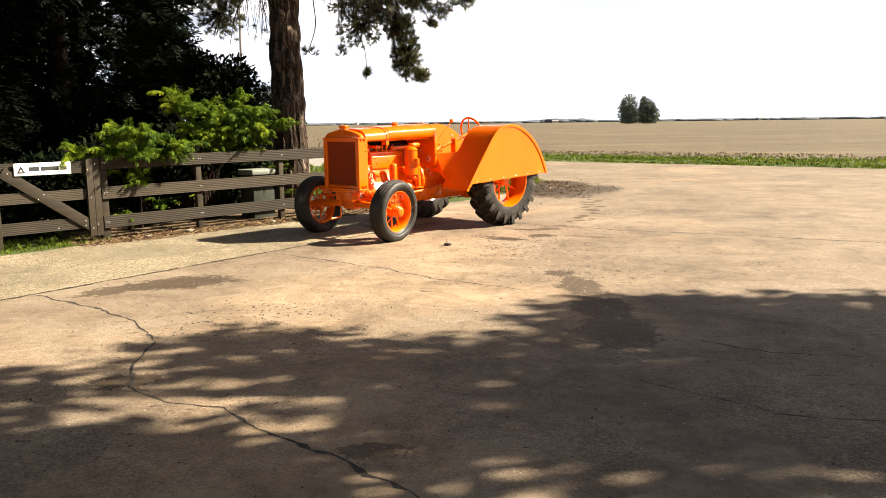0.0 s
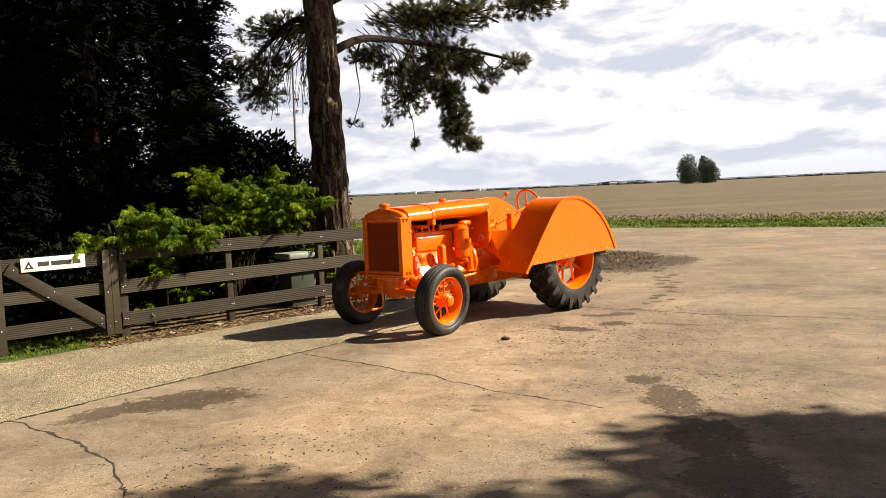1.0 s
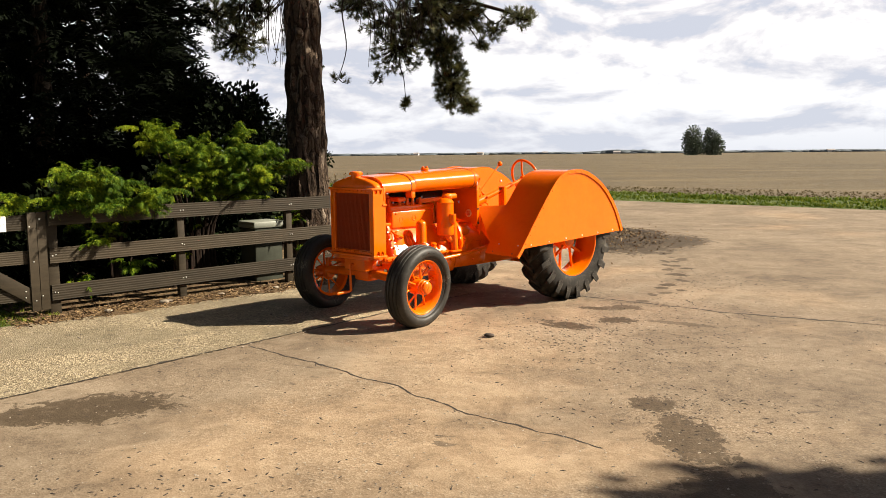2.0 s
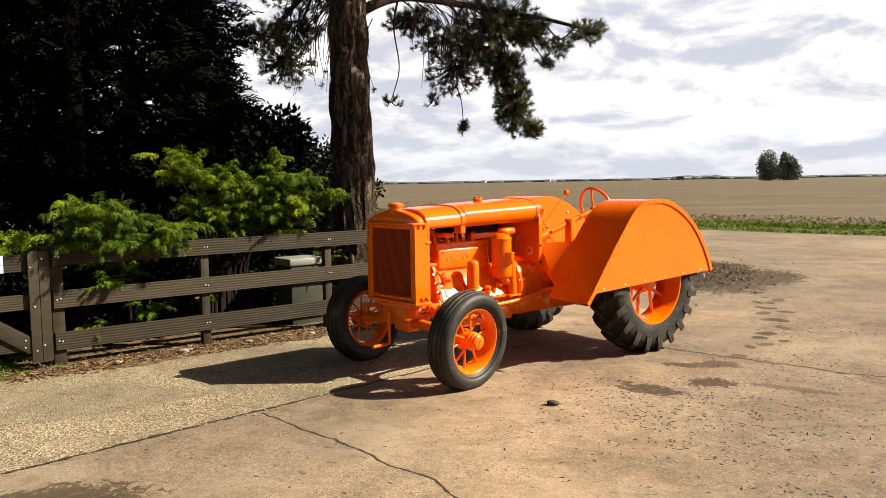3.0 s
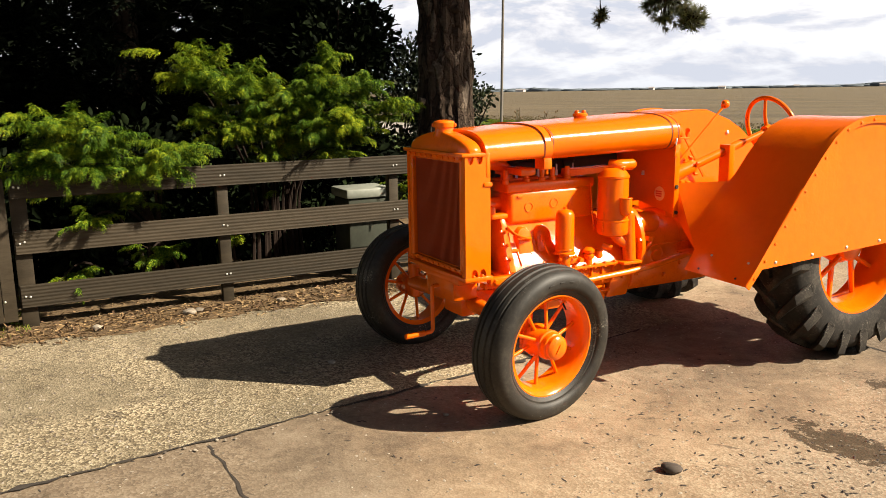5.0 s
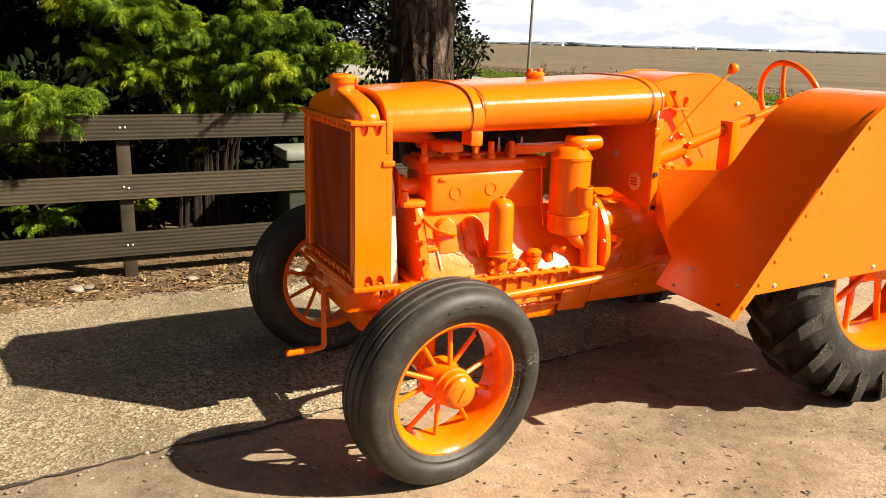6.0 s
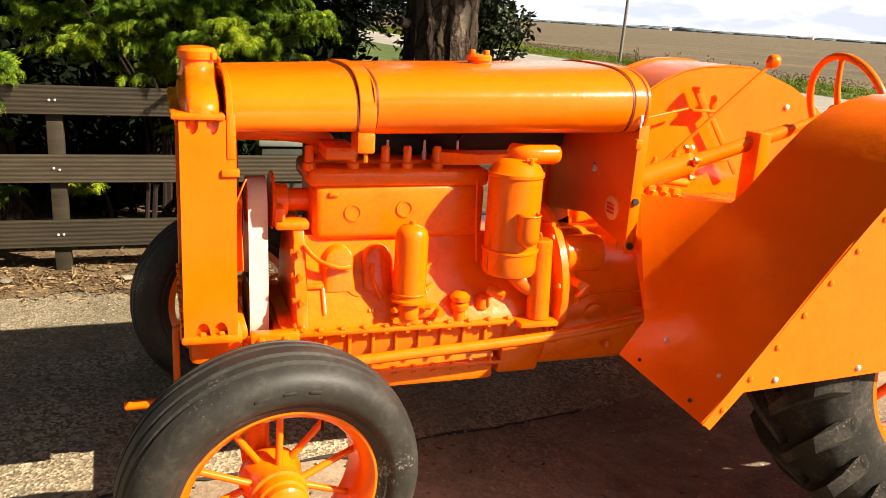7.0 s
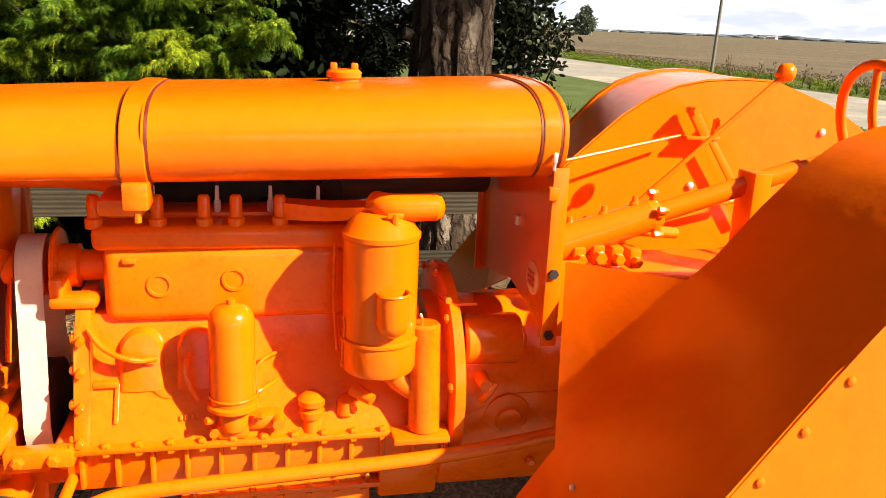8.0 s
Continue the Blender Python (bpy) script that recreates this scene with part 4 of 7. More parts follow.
    lathe(bm, [(0.056, 1.270), (0.047, 1.296), (0.046, 1.314), (0.053, 1.316), (0.055, 1.337), (0.048, 1.347), (0.020, 1.352), (0, 1.353)], Matrix.Translation((-0.002, 0, 0)), 24)
    cap = tp("radiator_cap", bm, ORANGE_CAST, rad)
    bm = bmesh.new()
    for a in (40, 220):
        box(bm, (0.046, -0.010, 1.316), (0.062, 0.010, 1.336), 0.003, Matrix.Translation((-0.002, 0, 0)) @ Matrix.Rotation(radians(a), 4, "Z"))
    tube(bm, [(0.02, -0.05, 1.295), (0.062, -0.03, 1.310), (0.050, 0.03, 1.326)], 0.004, 8)
    tp("cap_clip", bm, ORANGE_CAST, cap)

    # bonnet and fuel tank
    bm = bmesh.new()
    loft(bm, [hood_section(s, 0.312, 1.152 + 0.006 * t, 1.300 + 0.020 * t, e=0.030) for t, s in ((0, 0.062), (0.5, 0.24), (1, 0.415))])
    hood = tp("bonnet", bm, ORANGE, tr, "long glossy orange bonnet")
    bm = bmesh.new()
    loft(bm, [hood_section(0.440 + 0.81 * t, 0.312, 1.145 + 0.016 * t, 1.321 + 0.034 * t, e=0.085) for t in np.linspace(0, 1, 7)])
    tp("fuel_tank", bm, ORANGE, hood)
    for s0, s1, zb, zt, e in ((0.054, 0.070, 1.150, 1.303, 0.030), (0.400, 0.446, 1.146, 1.3255, 0.055), (1.238, 1.274, 1.161, 1.3585, 0.085), (1.281, 1.292, 1.161, 1.3585, 0.085)):
        bm = bmesh.new()
        loft(bm, [hood_section(s, 0.3155 if 0 < i < 3 else 0.3145, zb, zt + (0.001 if 0 < i < 3 else -0.001), e=e) for i, s in enumerate((s0, s0 + 0.002, s1 - 0.002, s1))])
        tp("strap", bm, ORANGE, hood, "", 15.0)
    # dark red lines along the strap edges
    for s, zb, zt, e in ((0.3970, 1.1560, 1.3215, 0.030), (0.4490, 1.1435, 1.3235, 0.085), (1.2350, 1.1590, 1.3570, 0.085), (1.2775, 1.1590, 1.3575, 0.085)):
        bm = bmesh.new()
        loft(bm, [hood_section(s + d, 0.3136, zb, zt, e=e) for d in (-0.003, 0.003)])
        tp("seam", bm, SEAM, hood)
    for sg in (1, -1):
        bm = bmesh.new()
        box(bm, (0.054, sg * 0.304, 1.085), (0.076, sg * 0.317, 1.20), 0.003)
        box(bm, (0.040, sg * 0.296, 1.040), (0.086, sg * 0.322, 1.060), 0.003)
        tp("bonnet_bracket", bm, ORANGE, hood)
        bm = bmesh.new()
        box(bm, (0.398, sg * 0.22, 1.100), (0.448, sg * 0.305, 1.156), 0.006)
        rod(bm, (0.425, sg * 0.29, 1.075), (0.425, sg * 0.29, 1.11), 0.007, seg=8)
        tp("strap_bracket", bm, ORANGE_CAST, hood)
        # clip in bright steel, which also stands in for the glint there
        bm = bmesh.new()
        box(bm, (1.260, sg * 0.314, 1.202), (1.270, sg * 0.319, 1.224), 0.002)
        rod(bm, (1.265, sg * 0.312, 1.186), (1.265, sg * 0.312, 1.204), 0.004, seg=8)
        tp("strap_clip", bm, STEEL, hood, "strap clip, its bright steel standing in for a sun glint")
    bm = bmesh.new()
    lathe(bm, [(0.036, 1.318), (0.034, 1.344), (0.040, 1.346), (0.041, 1.358), (0.034, 1.365), (0, 1.366)], Matrix.Translation((0.850, 0, 0)), 20)
    for d in (-0.024, 0.024):
        box(bm, (0.850 + d - 0.008, -0.012, 1.359), (0.850 + d + 0.008, 0.012, 1.379), 0.004)
    tp("fuel_cap", bm, ORANGE_CAST, hood)

    # firewall
    bm = bmesh.new()
    prism(bm, [(-0.300, 1.185), (0.300, 1.185), (0.300, 0.795), (0.235, 0.808), (0.0, 0.848), (-0.235, 0.808), (-0.300, 0.795)], 0, 1.286, 1.292)
    fw = tp("firewall", bm, ORANGE, tr, "orange firewall plate with a round badge")
    for sg in (1, -1):
        bm = bmesh.new()
        box(bm, (1.268, sg * 0.299, 0.785), (1.304, sg * 0.306, 1.190), 0.002)
        box(bm, (1.258, sg * 0.296, 1.120), (1.282, sg * 0.314, 1.150), 0.004)
        tp("flange", bm, ORANGE, fw)
        for z in (0.955, 0.812):
            bolt(fw, 1.284, sg * 0.306, z, (0, sg, 0), DARK_BOLT_ME, "bolt", 0.9)
    # hidden plate added to stop sun leaking between firewall and shield
    bm = bmesh.new()
    box(bm, (1.290, 0.218, 0.775), (1.375, 0.228, 0.960), 0.002)
    tp("gusset", bm, ORANGE, fw)
    bm = bmesh.new()
    lathe(bm, [(0, 0), (0.040, 0), (0.040, 0.004), (0.036, 0.007), (0, 0.007)], along((1.287, 0.175, 0.905), (1.20, 0.175, 0.905)), 24)
    badge = tp("badge", bm, BADGE, fw, "pale round badge with red marks")
    bm = bmesh.new()
    for k in (-1, 0, 1):
        box(bm, (1.2775, 0.175 - 0.022, 0.905 + 0.013 * k - 0.004), (1.2805, 0.175 + 0.022, 0.905 + 0.013 * k + 0.004))
    tp("badge_mark", bm, BADGE_RED, badge)
    bm = bmesh.new()
    box(bm, (1.276, 0.03, 1.00), (1.288, 0.045, 1.025), 0.002)
    tp("tag", bm, STEEL, fw)

    # engine
    bm = bmesh.new()
    prism(bm, [(-0.22, 0.555), (0.22, 0.555), (0.208, 0.578), (0.152, 0.66), (0.104, 0.765), (0.090, 0.815), (-0.110, 0.815), (-0.132, 0.765), (-0.174, 0.66), (-0.211, 0.578)], 0, 0.285, 1.030, 0.008)
    eng = tp("engine", bm, ORANGE_CAST, tr, "orange painted four-cylinder engine block")
    bm = bmesh.new()
    box(bm, (0.316, -0.125, 0.800), (0.862, 0.115, 0.978), 0.028, seg=4)
    tp("cylinder_block", bm, ORANGE_CAST, eng)
    bm = bmesh.new()
    box(bm, (0.298, -0.130, 0.966), (0.870, 0.118, 1.022), 0.018, seg=3)
    tp("cylinder_head", bm, ORANGE_CAST, eng)
    bm = bmesh.new()
    box(bm, (0.318, -0.08, 1.018), (0.800, 0.030, 1.036), 0.008)
    tp("valve_cover", bm, ORANGE_CAST, eng)
    for s in (0.305, 0.436, 0.535, 0.604, 0.700):
        bm = bmesh.new()
        lathe(bm, [(0.020, 1.015), (0.020, 1.036), (0.014, 1.040), (0.014, 1.082), (0.010, 1.088), (0, 1.089)], Matrix.Translation((s, 0.090, 0)), 10)
        tp("head_stud", bm, ORANGE_CAST, eng)
    for s in (0.42, 0.56, 0.68, 0.79):
        bm = bmesh.new()
        lathe(bm, [(0.008, 1.03), (0.008, 1.06), (0.005, 1.062), (0.004, 1.095), (0, 1.096)], Matrix.Translation((s, 0.02, 0)), 8)
        tp("spark_plug", bm, SIGN_WHITE, eng)
        bm = bmesh.new()
        tube(bm, [(s, 0.02, 1.093), (s + 0.02, -0.02, 1.115), (0.70, -0.10, 1.11), (0.86, -0.14, 1.02)], 0.004, 6)
        tp("plug_lead", bm, DARK, eng)
    for s, z in ((0.436, 0.889), (0.597, 0.899)):
        bm = bmesh.new()
        lathe(bm, [(0.027, 0), (0.027, 0.005), (0.021, 0.005), (0.020, 0.0015), (0, 0.0015)], along((s, 0.114, z), (s, 0.2, z)), 24)
        tp("core_plug", bm, ORANGE_CAST, eng)
    bm = bmesh.new()
    box(bm, (0.361, 0.106, 0.940), (0.391, 0.124, 0.953), 0.003)
    tp("casting_boss", bm, ORANGE_CAST, eng)
    # water outlet under the bonnet
    bm = bmesh.new()
    tube(bm, [(0.37, 0.0, 1.03), (0.365, 0.0, 1.08), (0.29, 0.0, 1.115), (0.06, 0.0, 1.12)], 0.034, 14)
    box(bm, (0.325, -0.05, 1.055), (0.415, 0.05, 1.085), 0.008)
    tp("water_outlet", bm, ORANGE_CAST, eng)
    bm = bmesh.new()
    box(bm, (0.33, 0.05, 1.062), (0.425, 0.20, 1.102), 0.012)
    tp("tank_support", bm, ORANGE_CAST, eng)
    # manifold arm to the air cleaner
    bm = bmesh.new()
    loft(bm, [[(0.70, 0.09, 1.030), (0.70, 0.10, 1.072), (0.70, 0.04, 1.072), (0.70, 0.03, 1.030)], [(0.80, 0.17, 1.045), (0.80, 0.18, 1.078), (0.80, 0.10, 1.078), (0.80, 0.09, 1.045)],
              [(0.90, 0.22, 1.062), (0.90, 0.225, 1.088), (0.90, 0.15, 1.088), (0.90, 0.15, 1.062)]])
    tp("intake_arm", bm, ORANGE_CAST, eng)
    # side ports and elbows
    for s in (0.393, 0.515):
        bm = bmesh.new()
        arch = [(0.049 * math.cos(math.pi * k / 14), 0.735 + 0.053 * math.sin(math.pi * k / 14)) for k in range(15)]
        arch = [(0.052, 0.655)] + arch + [(-0.052, 0.655)]
        rings = []
        for w, k in ((0.03, 1.0), (0.118, 1.0), (0.131, 0.96), (0.140, 0.86), (0.143, 0.70)):
            rings.append([(s + d * k, w + (0.735 - z) * 0.22, 0.735 + (z - 0.735) * (k if z > 0.735 else 1.0)) for d, z in arch])
        loft(bm, rings)
        tp("water_elbow", bm, ORANGE_CAST, eng)
    # assumed manifold, near-black so the gap behind the head stays dark
    bm = bmesh.new()
    box(bm, (0.335, -0.245, 0.955), (0.900, -0.165, 1.112), 0.028, seg=3)
    for k in range(4):
        rod(bm, (0.39 + 0.14 * k, -0.120, 0.985), (0.39 + 0.14 * k, -0.185, 1.000), 0.034, 0.034, 14)
    tube(bm, [(0.60, -0.205, 1.04), (0.60, -0.215, 1.10), (0.66, -0.225, 1.125), (0.90, -0.225, 1.125)], 0.034, 14)
    tp("exhaust_manifold", bm, DARK, eng, "assumed exhaust manifold, added near-black to keep the gap dark")
    # added dark tube; it stands where only shaded foliage shows
    bm = bmesh.new()
    tube(bm, [(0.86, -0.205, 1.060), (0.98, -0.21, 1.080), (1.12, -0.22, 1.085), (1.262, -0.23, 1.085)], 0.056, 18)
    tp("exhaust_pipe", bm, DARK, eng, "dark tube added under the tank in place of shaded foliage")
    for k in range(4):
        bm = bmesh.new()
        q = Vector((0.478 + 0.011 * k, 0.1955, 0.604))
        box(bm, (-0.0035, -0.0015, -0.007), (0.0035, 0.0015, 0.007 if k % 2 else 0.004), 0.001, Matrix.Translation(q) @ Matrix.Rotation(radians(34), 4, "X"))
        tp("casting_mark", bm, ORANGE_CAST, eng)
    bm = bmesh.new()
    lathe(bm, [(0.040, 0), (0.040, 0.006), (0.033, 0.006), (0.033, 0.001), (0, 0.001)], along((0.452, 0.1455, 0.672), (0.452, 0.2675, 0.735)), 24)
    tp("inspection_ring", bm, ORANGE_CAST, eng)
    for pts, r in (([(0.285, 0.140, 0.800), (0.320, 0.165, 0.762), (0.380, 0.178, 0.738), (0.425, 0.150, 0.728)], 0.006), ([(0.290, 0.135, 0.785), (0.34, 0.160, 0.745), (0.42, 0.150, 0.718)], 0.006),
                   ([(0.495, 0.145, 0.735), (0.488, 0.185, 0.70), (0.515, 0.185, 0.640)], 0.006), ([(0.62, 0.20, 0.690), (0.66, 0.18, 0.730), (0.69, 0.12, 0.720)], 0.005),
                   ([(0.62, 0.20, 0.652), (0.655, 0.19, 0.660), (0.70, 0.13, 0.664)], 0.006), ([(0.82, 0.14, 0.99), (0.818, 0.16, 0.85), (0.825, 0.17, 0.74)], 0.004)):
        bm = bmesh.new()
        tube(bm, pts, r, 8)
        tp("pipe", bm, ORANGE_CAST, eng)
    # front gear cover
    bm = bmesh.new()
    prism(bm, [(-0.215, 0.545), (0.224, 0.545), (0.218, 0.578), (0.183, 0.66), (0.142, 0.765), (0.136, 0.80), (0.10, 0.86), (-0.10, 0.86), (-0.136, 0.80), (-0.183, 0.66)], 0, 0.256, 0.290, 0.006)
    tp("gear_cover", bm, ORANGE_CAST, eng)
    for z, w in ((0.570, 0.214), (0.64, 0.188), (0.71, 0.160), (0.775, 0.138)):
        bolt(eng, 0.256, w - 0.01, z, (-1, 0, 0), k=1.1)
        bm = bmesh.new()
        rod(bm, (0.270, w - 0.004, z), (0.270, w + 0.024, z), 0.010, 0.008, 8)
        tp("cover_bolt", bm, ORANGE_CAST, eng)
    bm = bmesh.new()
    box(bm, (0.290, 0.120, 0.665), (0.345, 0.160, 0.680), 0.004)
    prism(bm, [(0.13, 0.60), (0.201, 0.60), (0.152, 0.672), (0.13, 0.672)], 0, 0.336, 0.346, 0.002)
    tp("rib", bm, ORANGE_CAST, eng)
    # crankcase rail, ribbed pan, sump
    bm = bmesh.new()
    box(bm, (0.215, -0.238, 0.545), (1.075, 0.238, 0.560), 0.004)
    tp("crankcase_rail", bm, ORANGE_CAST, eng)
    for k in range(12):
        bolt(eng, 0.255 + 0.067 * k, 0.229, 0.560, (0, 0, 1), k=1.0)
        bolt(eng, 0.255 + 0.067 * k, 0.229, 0.545, (0, 0, -1), k=0.9)
    bm = bmesh.new()
    prism(bm, [(-0.205, 0.546), (0.205, 0.546), (0.205, 0.49), (0.185, 0.435), (-0.185, 0.435), (-0.205, 0.49)], 0, 0.235, 1.05, 0.006)
    tp("oil_pan", bm, ORANGE_CAST, eng)
    for k in range(11):
        bm = bmesh.new()
        box(bm, (0.262 + 0.0735 * k, 0.19, 0.452), (0.274 + 0.0735 * k, 0.217, 0.544), 0.004)
        tp("pan_rib", bm, ORANGE_CAST, eng)
    bm = bmesh.new()
    box(bm, (0.47, -0.195, 0.388), (0.93, 0.195, 0.402), 0.004)
    box(bm, (0.49, -0.180, 0.330), (0.91, 0.180, 0.437), 0.016)
    tp("sump", bm, ORANGE_CAST, eng)
    for k in range(7):
        bolt(eng, 0.50 + 0.065 * k, 0.188, 0.402, (0, 0, 1), k=0.8)
        bolt(eng, 0.50 + 0.065 * k, 0.188, 0.388, (0, 0, -1), k=0.8)
    # oil filter
    bm = bmesh.new()
    lathe(bm, [(0.030, 0.585), (0.034, 0.610), (0.026, 0.632), (0.058, 0.640), (0.058, 0.648), (0.050, 0.652), (0.0495, 0.838), (0.046, 0.856), (0.034, 0.870), (0.014, 0.876), (0.010, 0.877), (0.010, 0.888), (0, 0.889)],
          Matrix.Translation((0.593, 0.219, 0)), 28)
    flt = tp("oil_filter", bm, ORANGE, eng)
    bm = bmesh.new()
    lathe(bm, [(0.052, 0.662), (0.054, 0.666), (0.052, 0.670)], Matrix.Translation((0.593, 0.219, 0)), 28, closed=True)
    for a in (20, 150, 260):
        rod(bm, (0.593 + 0.05 * math.cos(radians(a)), 0.219 + 0.05 * math.sin(radians(a)), 0.618), (0.593 + 0.068 * math.cos(radians(a)), 0.219 + 0.068 * math.sin(radians(a)), 0.620), 0.009, seg=8)
    tp("filter_band", bm, ORANGE_CAST, flt)
    bm = bmesh.new()
    box(bm, (0.555, 0.16, 0.560), (0.625, 0.235, 0.598), 0.010)
    box(bm, (0.62, 0.17, 0.575), (0.70, 0.225, 0.612), 0.012)
    rod(bm, (0.69, 0.215, 0.596), (0.69, 0.245, 0.596), 0.016, 0.013, 10)
    rod(bm, (0.55, 0.215, 0.580), (0.55, 0.240, 0.580), 0.012, 0.010, 10)
    tp("oil_fitting", bm, ORANGE_CAST, eng)
    bm = bmesh.new()
    lathe(bm, [(0.022, 0.560), (0.020, 0.590), (0.028, 0.596), (0.030, 0.612), (0.020, 0.620), (0.031, 0.626), (0.032, 0.640), (0.018, 0.652), (0, 0.654)], Matrix.Translation((0.765, 0.205, 0)), 18)
    tp("breather", bm, ORANGE_CAST, eng)
    bm = bmesh.new()
    lathe(bm, [(0.016, 0.56), (0.016, 0.585), (0.024, 0.592), (0.022, 0.625), (0.010, 0.635), (0, 0.636)], Matrix.Translation((0.845, 0.190, 0)), 14)
    rod(bm, (0.86, 0.20, 0.655), (0.90, 0.235, 0.640), 0.018, 0.014, 10)
    tp("dipstick_cap", bm, ORANGE_CAST, eng)
    # air cleaner
    A = Matrix.Translation((0.915, 0.215, 0))
    bm = bmesh.new()
    lathe(bm, [(0.060, 0.706), (0.080, 0.716), (0.086, 0.730), (0.086, 0.788), (0.090, 0.790), (0.090, 0.796), (0.083, 0.799), (0.083, 1.020), (0.087, 1.024), (0.087, 1.034), (0.082, 1.038), (0.070, 1.058), (0.045, 1.075), (0, 1.080)], A, 36)
    air = tp("air_cleaner", bm, ORANGE, eng)
    bm = bmesh.new()
    tube(bm, [(0.905, 0.195, 1.088), (0.925, 0.222, 1.089), (0.96, 0.230, 1.089), (1.030, 0.226, 1.089)], 0.031, 16)
    lathe(bm, [(0.031, 0), (0.026, 0.012), (0.014, 0.019), (0, 0.020)], along((1.030, 0.226, 1.089), (1.2, 0.216, 1.089)), 16)
    tp("outlet_tube", bm, ORANGE, air)
    bm = bmesh.new()
    lathe(bm, [(0.010, 0.818), (0.030, 0.832), (0.036, 0.850), (0.036, 0.915), (0.039, 0.918), (0.036, 0.922), (0.0335, 0.920), (0.033, 0.846), (0, 0.842)], Matrix.Translation((0.930, 0.300, 0)), 20)
    tp("dust_cup", bm, ORANGE, air)
    for a, z in ((70, 1.062), (20, 1.064)):
        bm = bmesh.new()
        p = (0.915 + 0.06 * math.cos(radians(a)), 0.215 + 0.06 * math.sin(radians(a)), z)
        rod(bm, p, (p[0], p[1], z + 0.022), 0.007, seg=8)
        box(bm, (p[0] - 0.018, p[1] - 0.003, z + 0.012), (p[0] + 0.018, p[1] + 0.003, z + 0.024), 0.003)
        tp("wing_nut", bm, ORANGE_CAST, air)
    for s in (0.832, 1.004):
        bm = bmesh.new()
        tube(bm, [(s, 0.235, 0.845), (s + 0.004, 0.240, 0.830), (s, 0.238, 0.780), (s - 0.002, 0.236, 0.735)], 0.0035, 8)
        lathe(bm, [(0.006, 0), (0.006, 0.01), (0, 0.012)], Matrix.Translation((s, 0.236, 0.728)), 8)
        tp("wire_clip", bm, ORANGE_CAST, air)
    # starter below the cleaner
    bm = bmesh.new()
    rod(bm, (1.018, 0.222, 0.820), (1.022, 0.236, 0.558), 0.036, 0.037, 20, 0.006)
    tube(bm, [(0.930, 0.190, 0.735), (0.955, 0.205, 0.690), (0.985, 0.215, 0.665), (1.01, 0.222, 0.655)], 0.030, 14)
    box(bm, (0.945, 0.15, 0.546), (1.076, 0.285, 0.562), 0.004)
    tp("starter_housing", bm, ORANGE_CAST, eng)
    bm = bmesh.new()
    rod(bm, (1.165, 0.190, 0.665), (1.165, 0.245, 0.665), 0.018, 0.015, 10)
    tube(bm, [(1.160, 0.225, 0.620), (1.172, 0.240, 0.640), (1.190, 0.238, 0.668)], 0.009, 8)
    tp("starter_lever", bm, ORANGE_CAST, eng)
    bm = bmesh.new()
    lathe(bm, [(0, 0), (0.056, 0), (0.062, 0.006), (0.062, 0.132), (0.056, 0.140), (0.030, 0.144), (0.028, 0.156), (0, 0.158)], along((1.125, 0.148, 0.745), (2, 0.148, 0.745)), 28)
    tp("starter_motor", bm, ORANGE_CAST, eng)

    # clutch housing and gearbox
    bm = bmesh.new()
    D = along((1.082, 0, 0.625), (2, 0, 0.625))
    lathe(bm, [(0, 0), (0.255, 0), (0.268, 0.006), (0.268, 0.030), (0.255, 0.034), (0.200, 0.044), (0, 0.046)], D, 40)
    lathe(bm, [(0, 0.03), (0.214, 0.03), (0.214, 0.06), (0.208, 0.12), (0.200, 0.20), (0.194, 0.42), (0.17, 0.44), (0, 0.44)], along((1.02, 0, 0.600), (2, 0, 0.600)), 40)
    prism(bm, [(-0.20, 0.62), (0.20, 0.62), (0.214, 0.52), (0.205, 0.415), (0.17, 0.372), (-0.17, 0.372), (-0.205, 0.415), (-0.214, 0.52)], 0, 1.070, 1.50, 0.012)
    prism(bm, [(-0.19, 0.56), (0.19, 0.56), (0.20, 0.44), (0.165, 0.345), (-0.165, 0.345), (-0.20, 0.44)], 0, 0.925, 1.075, 0.012)
    bell = tp("clutch_housing", bm, ORANGE_CAST, tr)
    for k in range(10):
        a = radians(36 * k + 10)
        bolt(bell, 1.082, 0.258 * math.cos(a), 0.625 + 0.258 * math.sin(a), (-1, 0, 0))
    for sd, z in ((1.11, 0.47), (1.11, 0.57), (1.30, 0.44), (1.42, 0.50)):
        bolt(bell, sd, 0.212, z, (0, 1, 0), k=1.2)
    bm = bmesh.new()
    lathe(bm, [(0, 0), (0.062, 0), (0.060, 0.012), (0.034, 0.018), (0.030, 0.030), (0, 0.032)], along((1.235, 0.196, 0.560), (1.235, 0.40, 0.560)), 24)
    tp("clutch_cover", bm, ORANGE_CAST, bell)
    bm = bmesh.new()
    box(bm, (1.10, 0.105, 0.835), (1.155, 0.165, 0.843), 0.003, None)
    rod(bm, (1.085, 0.09, 0.838), (1.085, 0.165, 0.850), 0.008, seg=8)
    rod(bm, (1.11, 0.12, 0.80), (1.11, 0.12, 0.84), 0.009, seg=8)
    tp("pedal_latch", bm, ORANGE_CAST, bell)
    bm = bmesh.new()
    box(bm, (1.44, -0.19, 0.37), (2.36, 0.19, 0.845), 0.03)
    # unseen rear bulk, added to keep sun off the ground underneath
    box(bm, (1.98, -0.27, 0.34), (2.62, 0.27, 0.86), 0.05, seg=3)
    # filler block closing the bright see-through gap below the firewall
    box(bm, (1.20, -0.20, 0.62), (1.48, 0.00, 0.765), 0.04, seg=3)
    box(bm, (1.36, -0.13, 0.84), (1.95, 0.13, 0.885), 0.015)
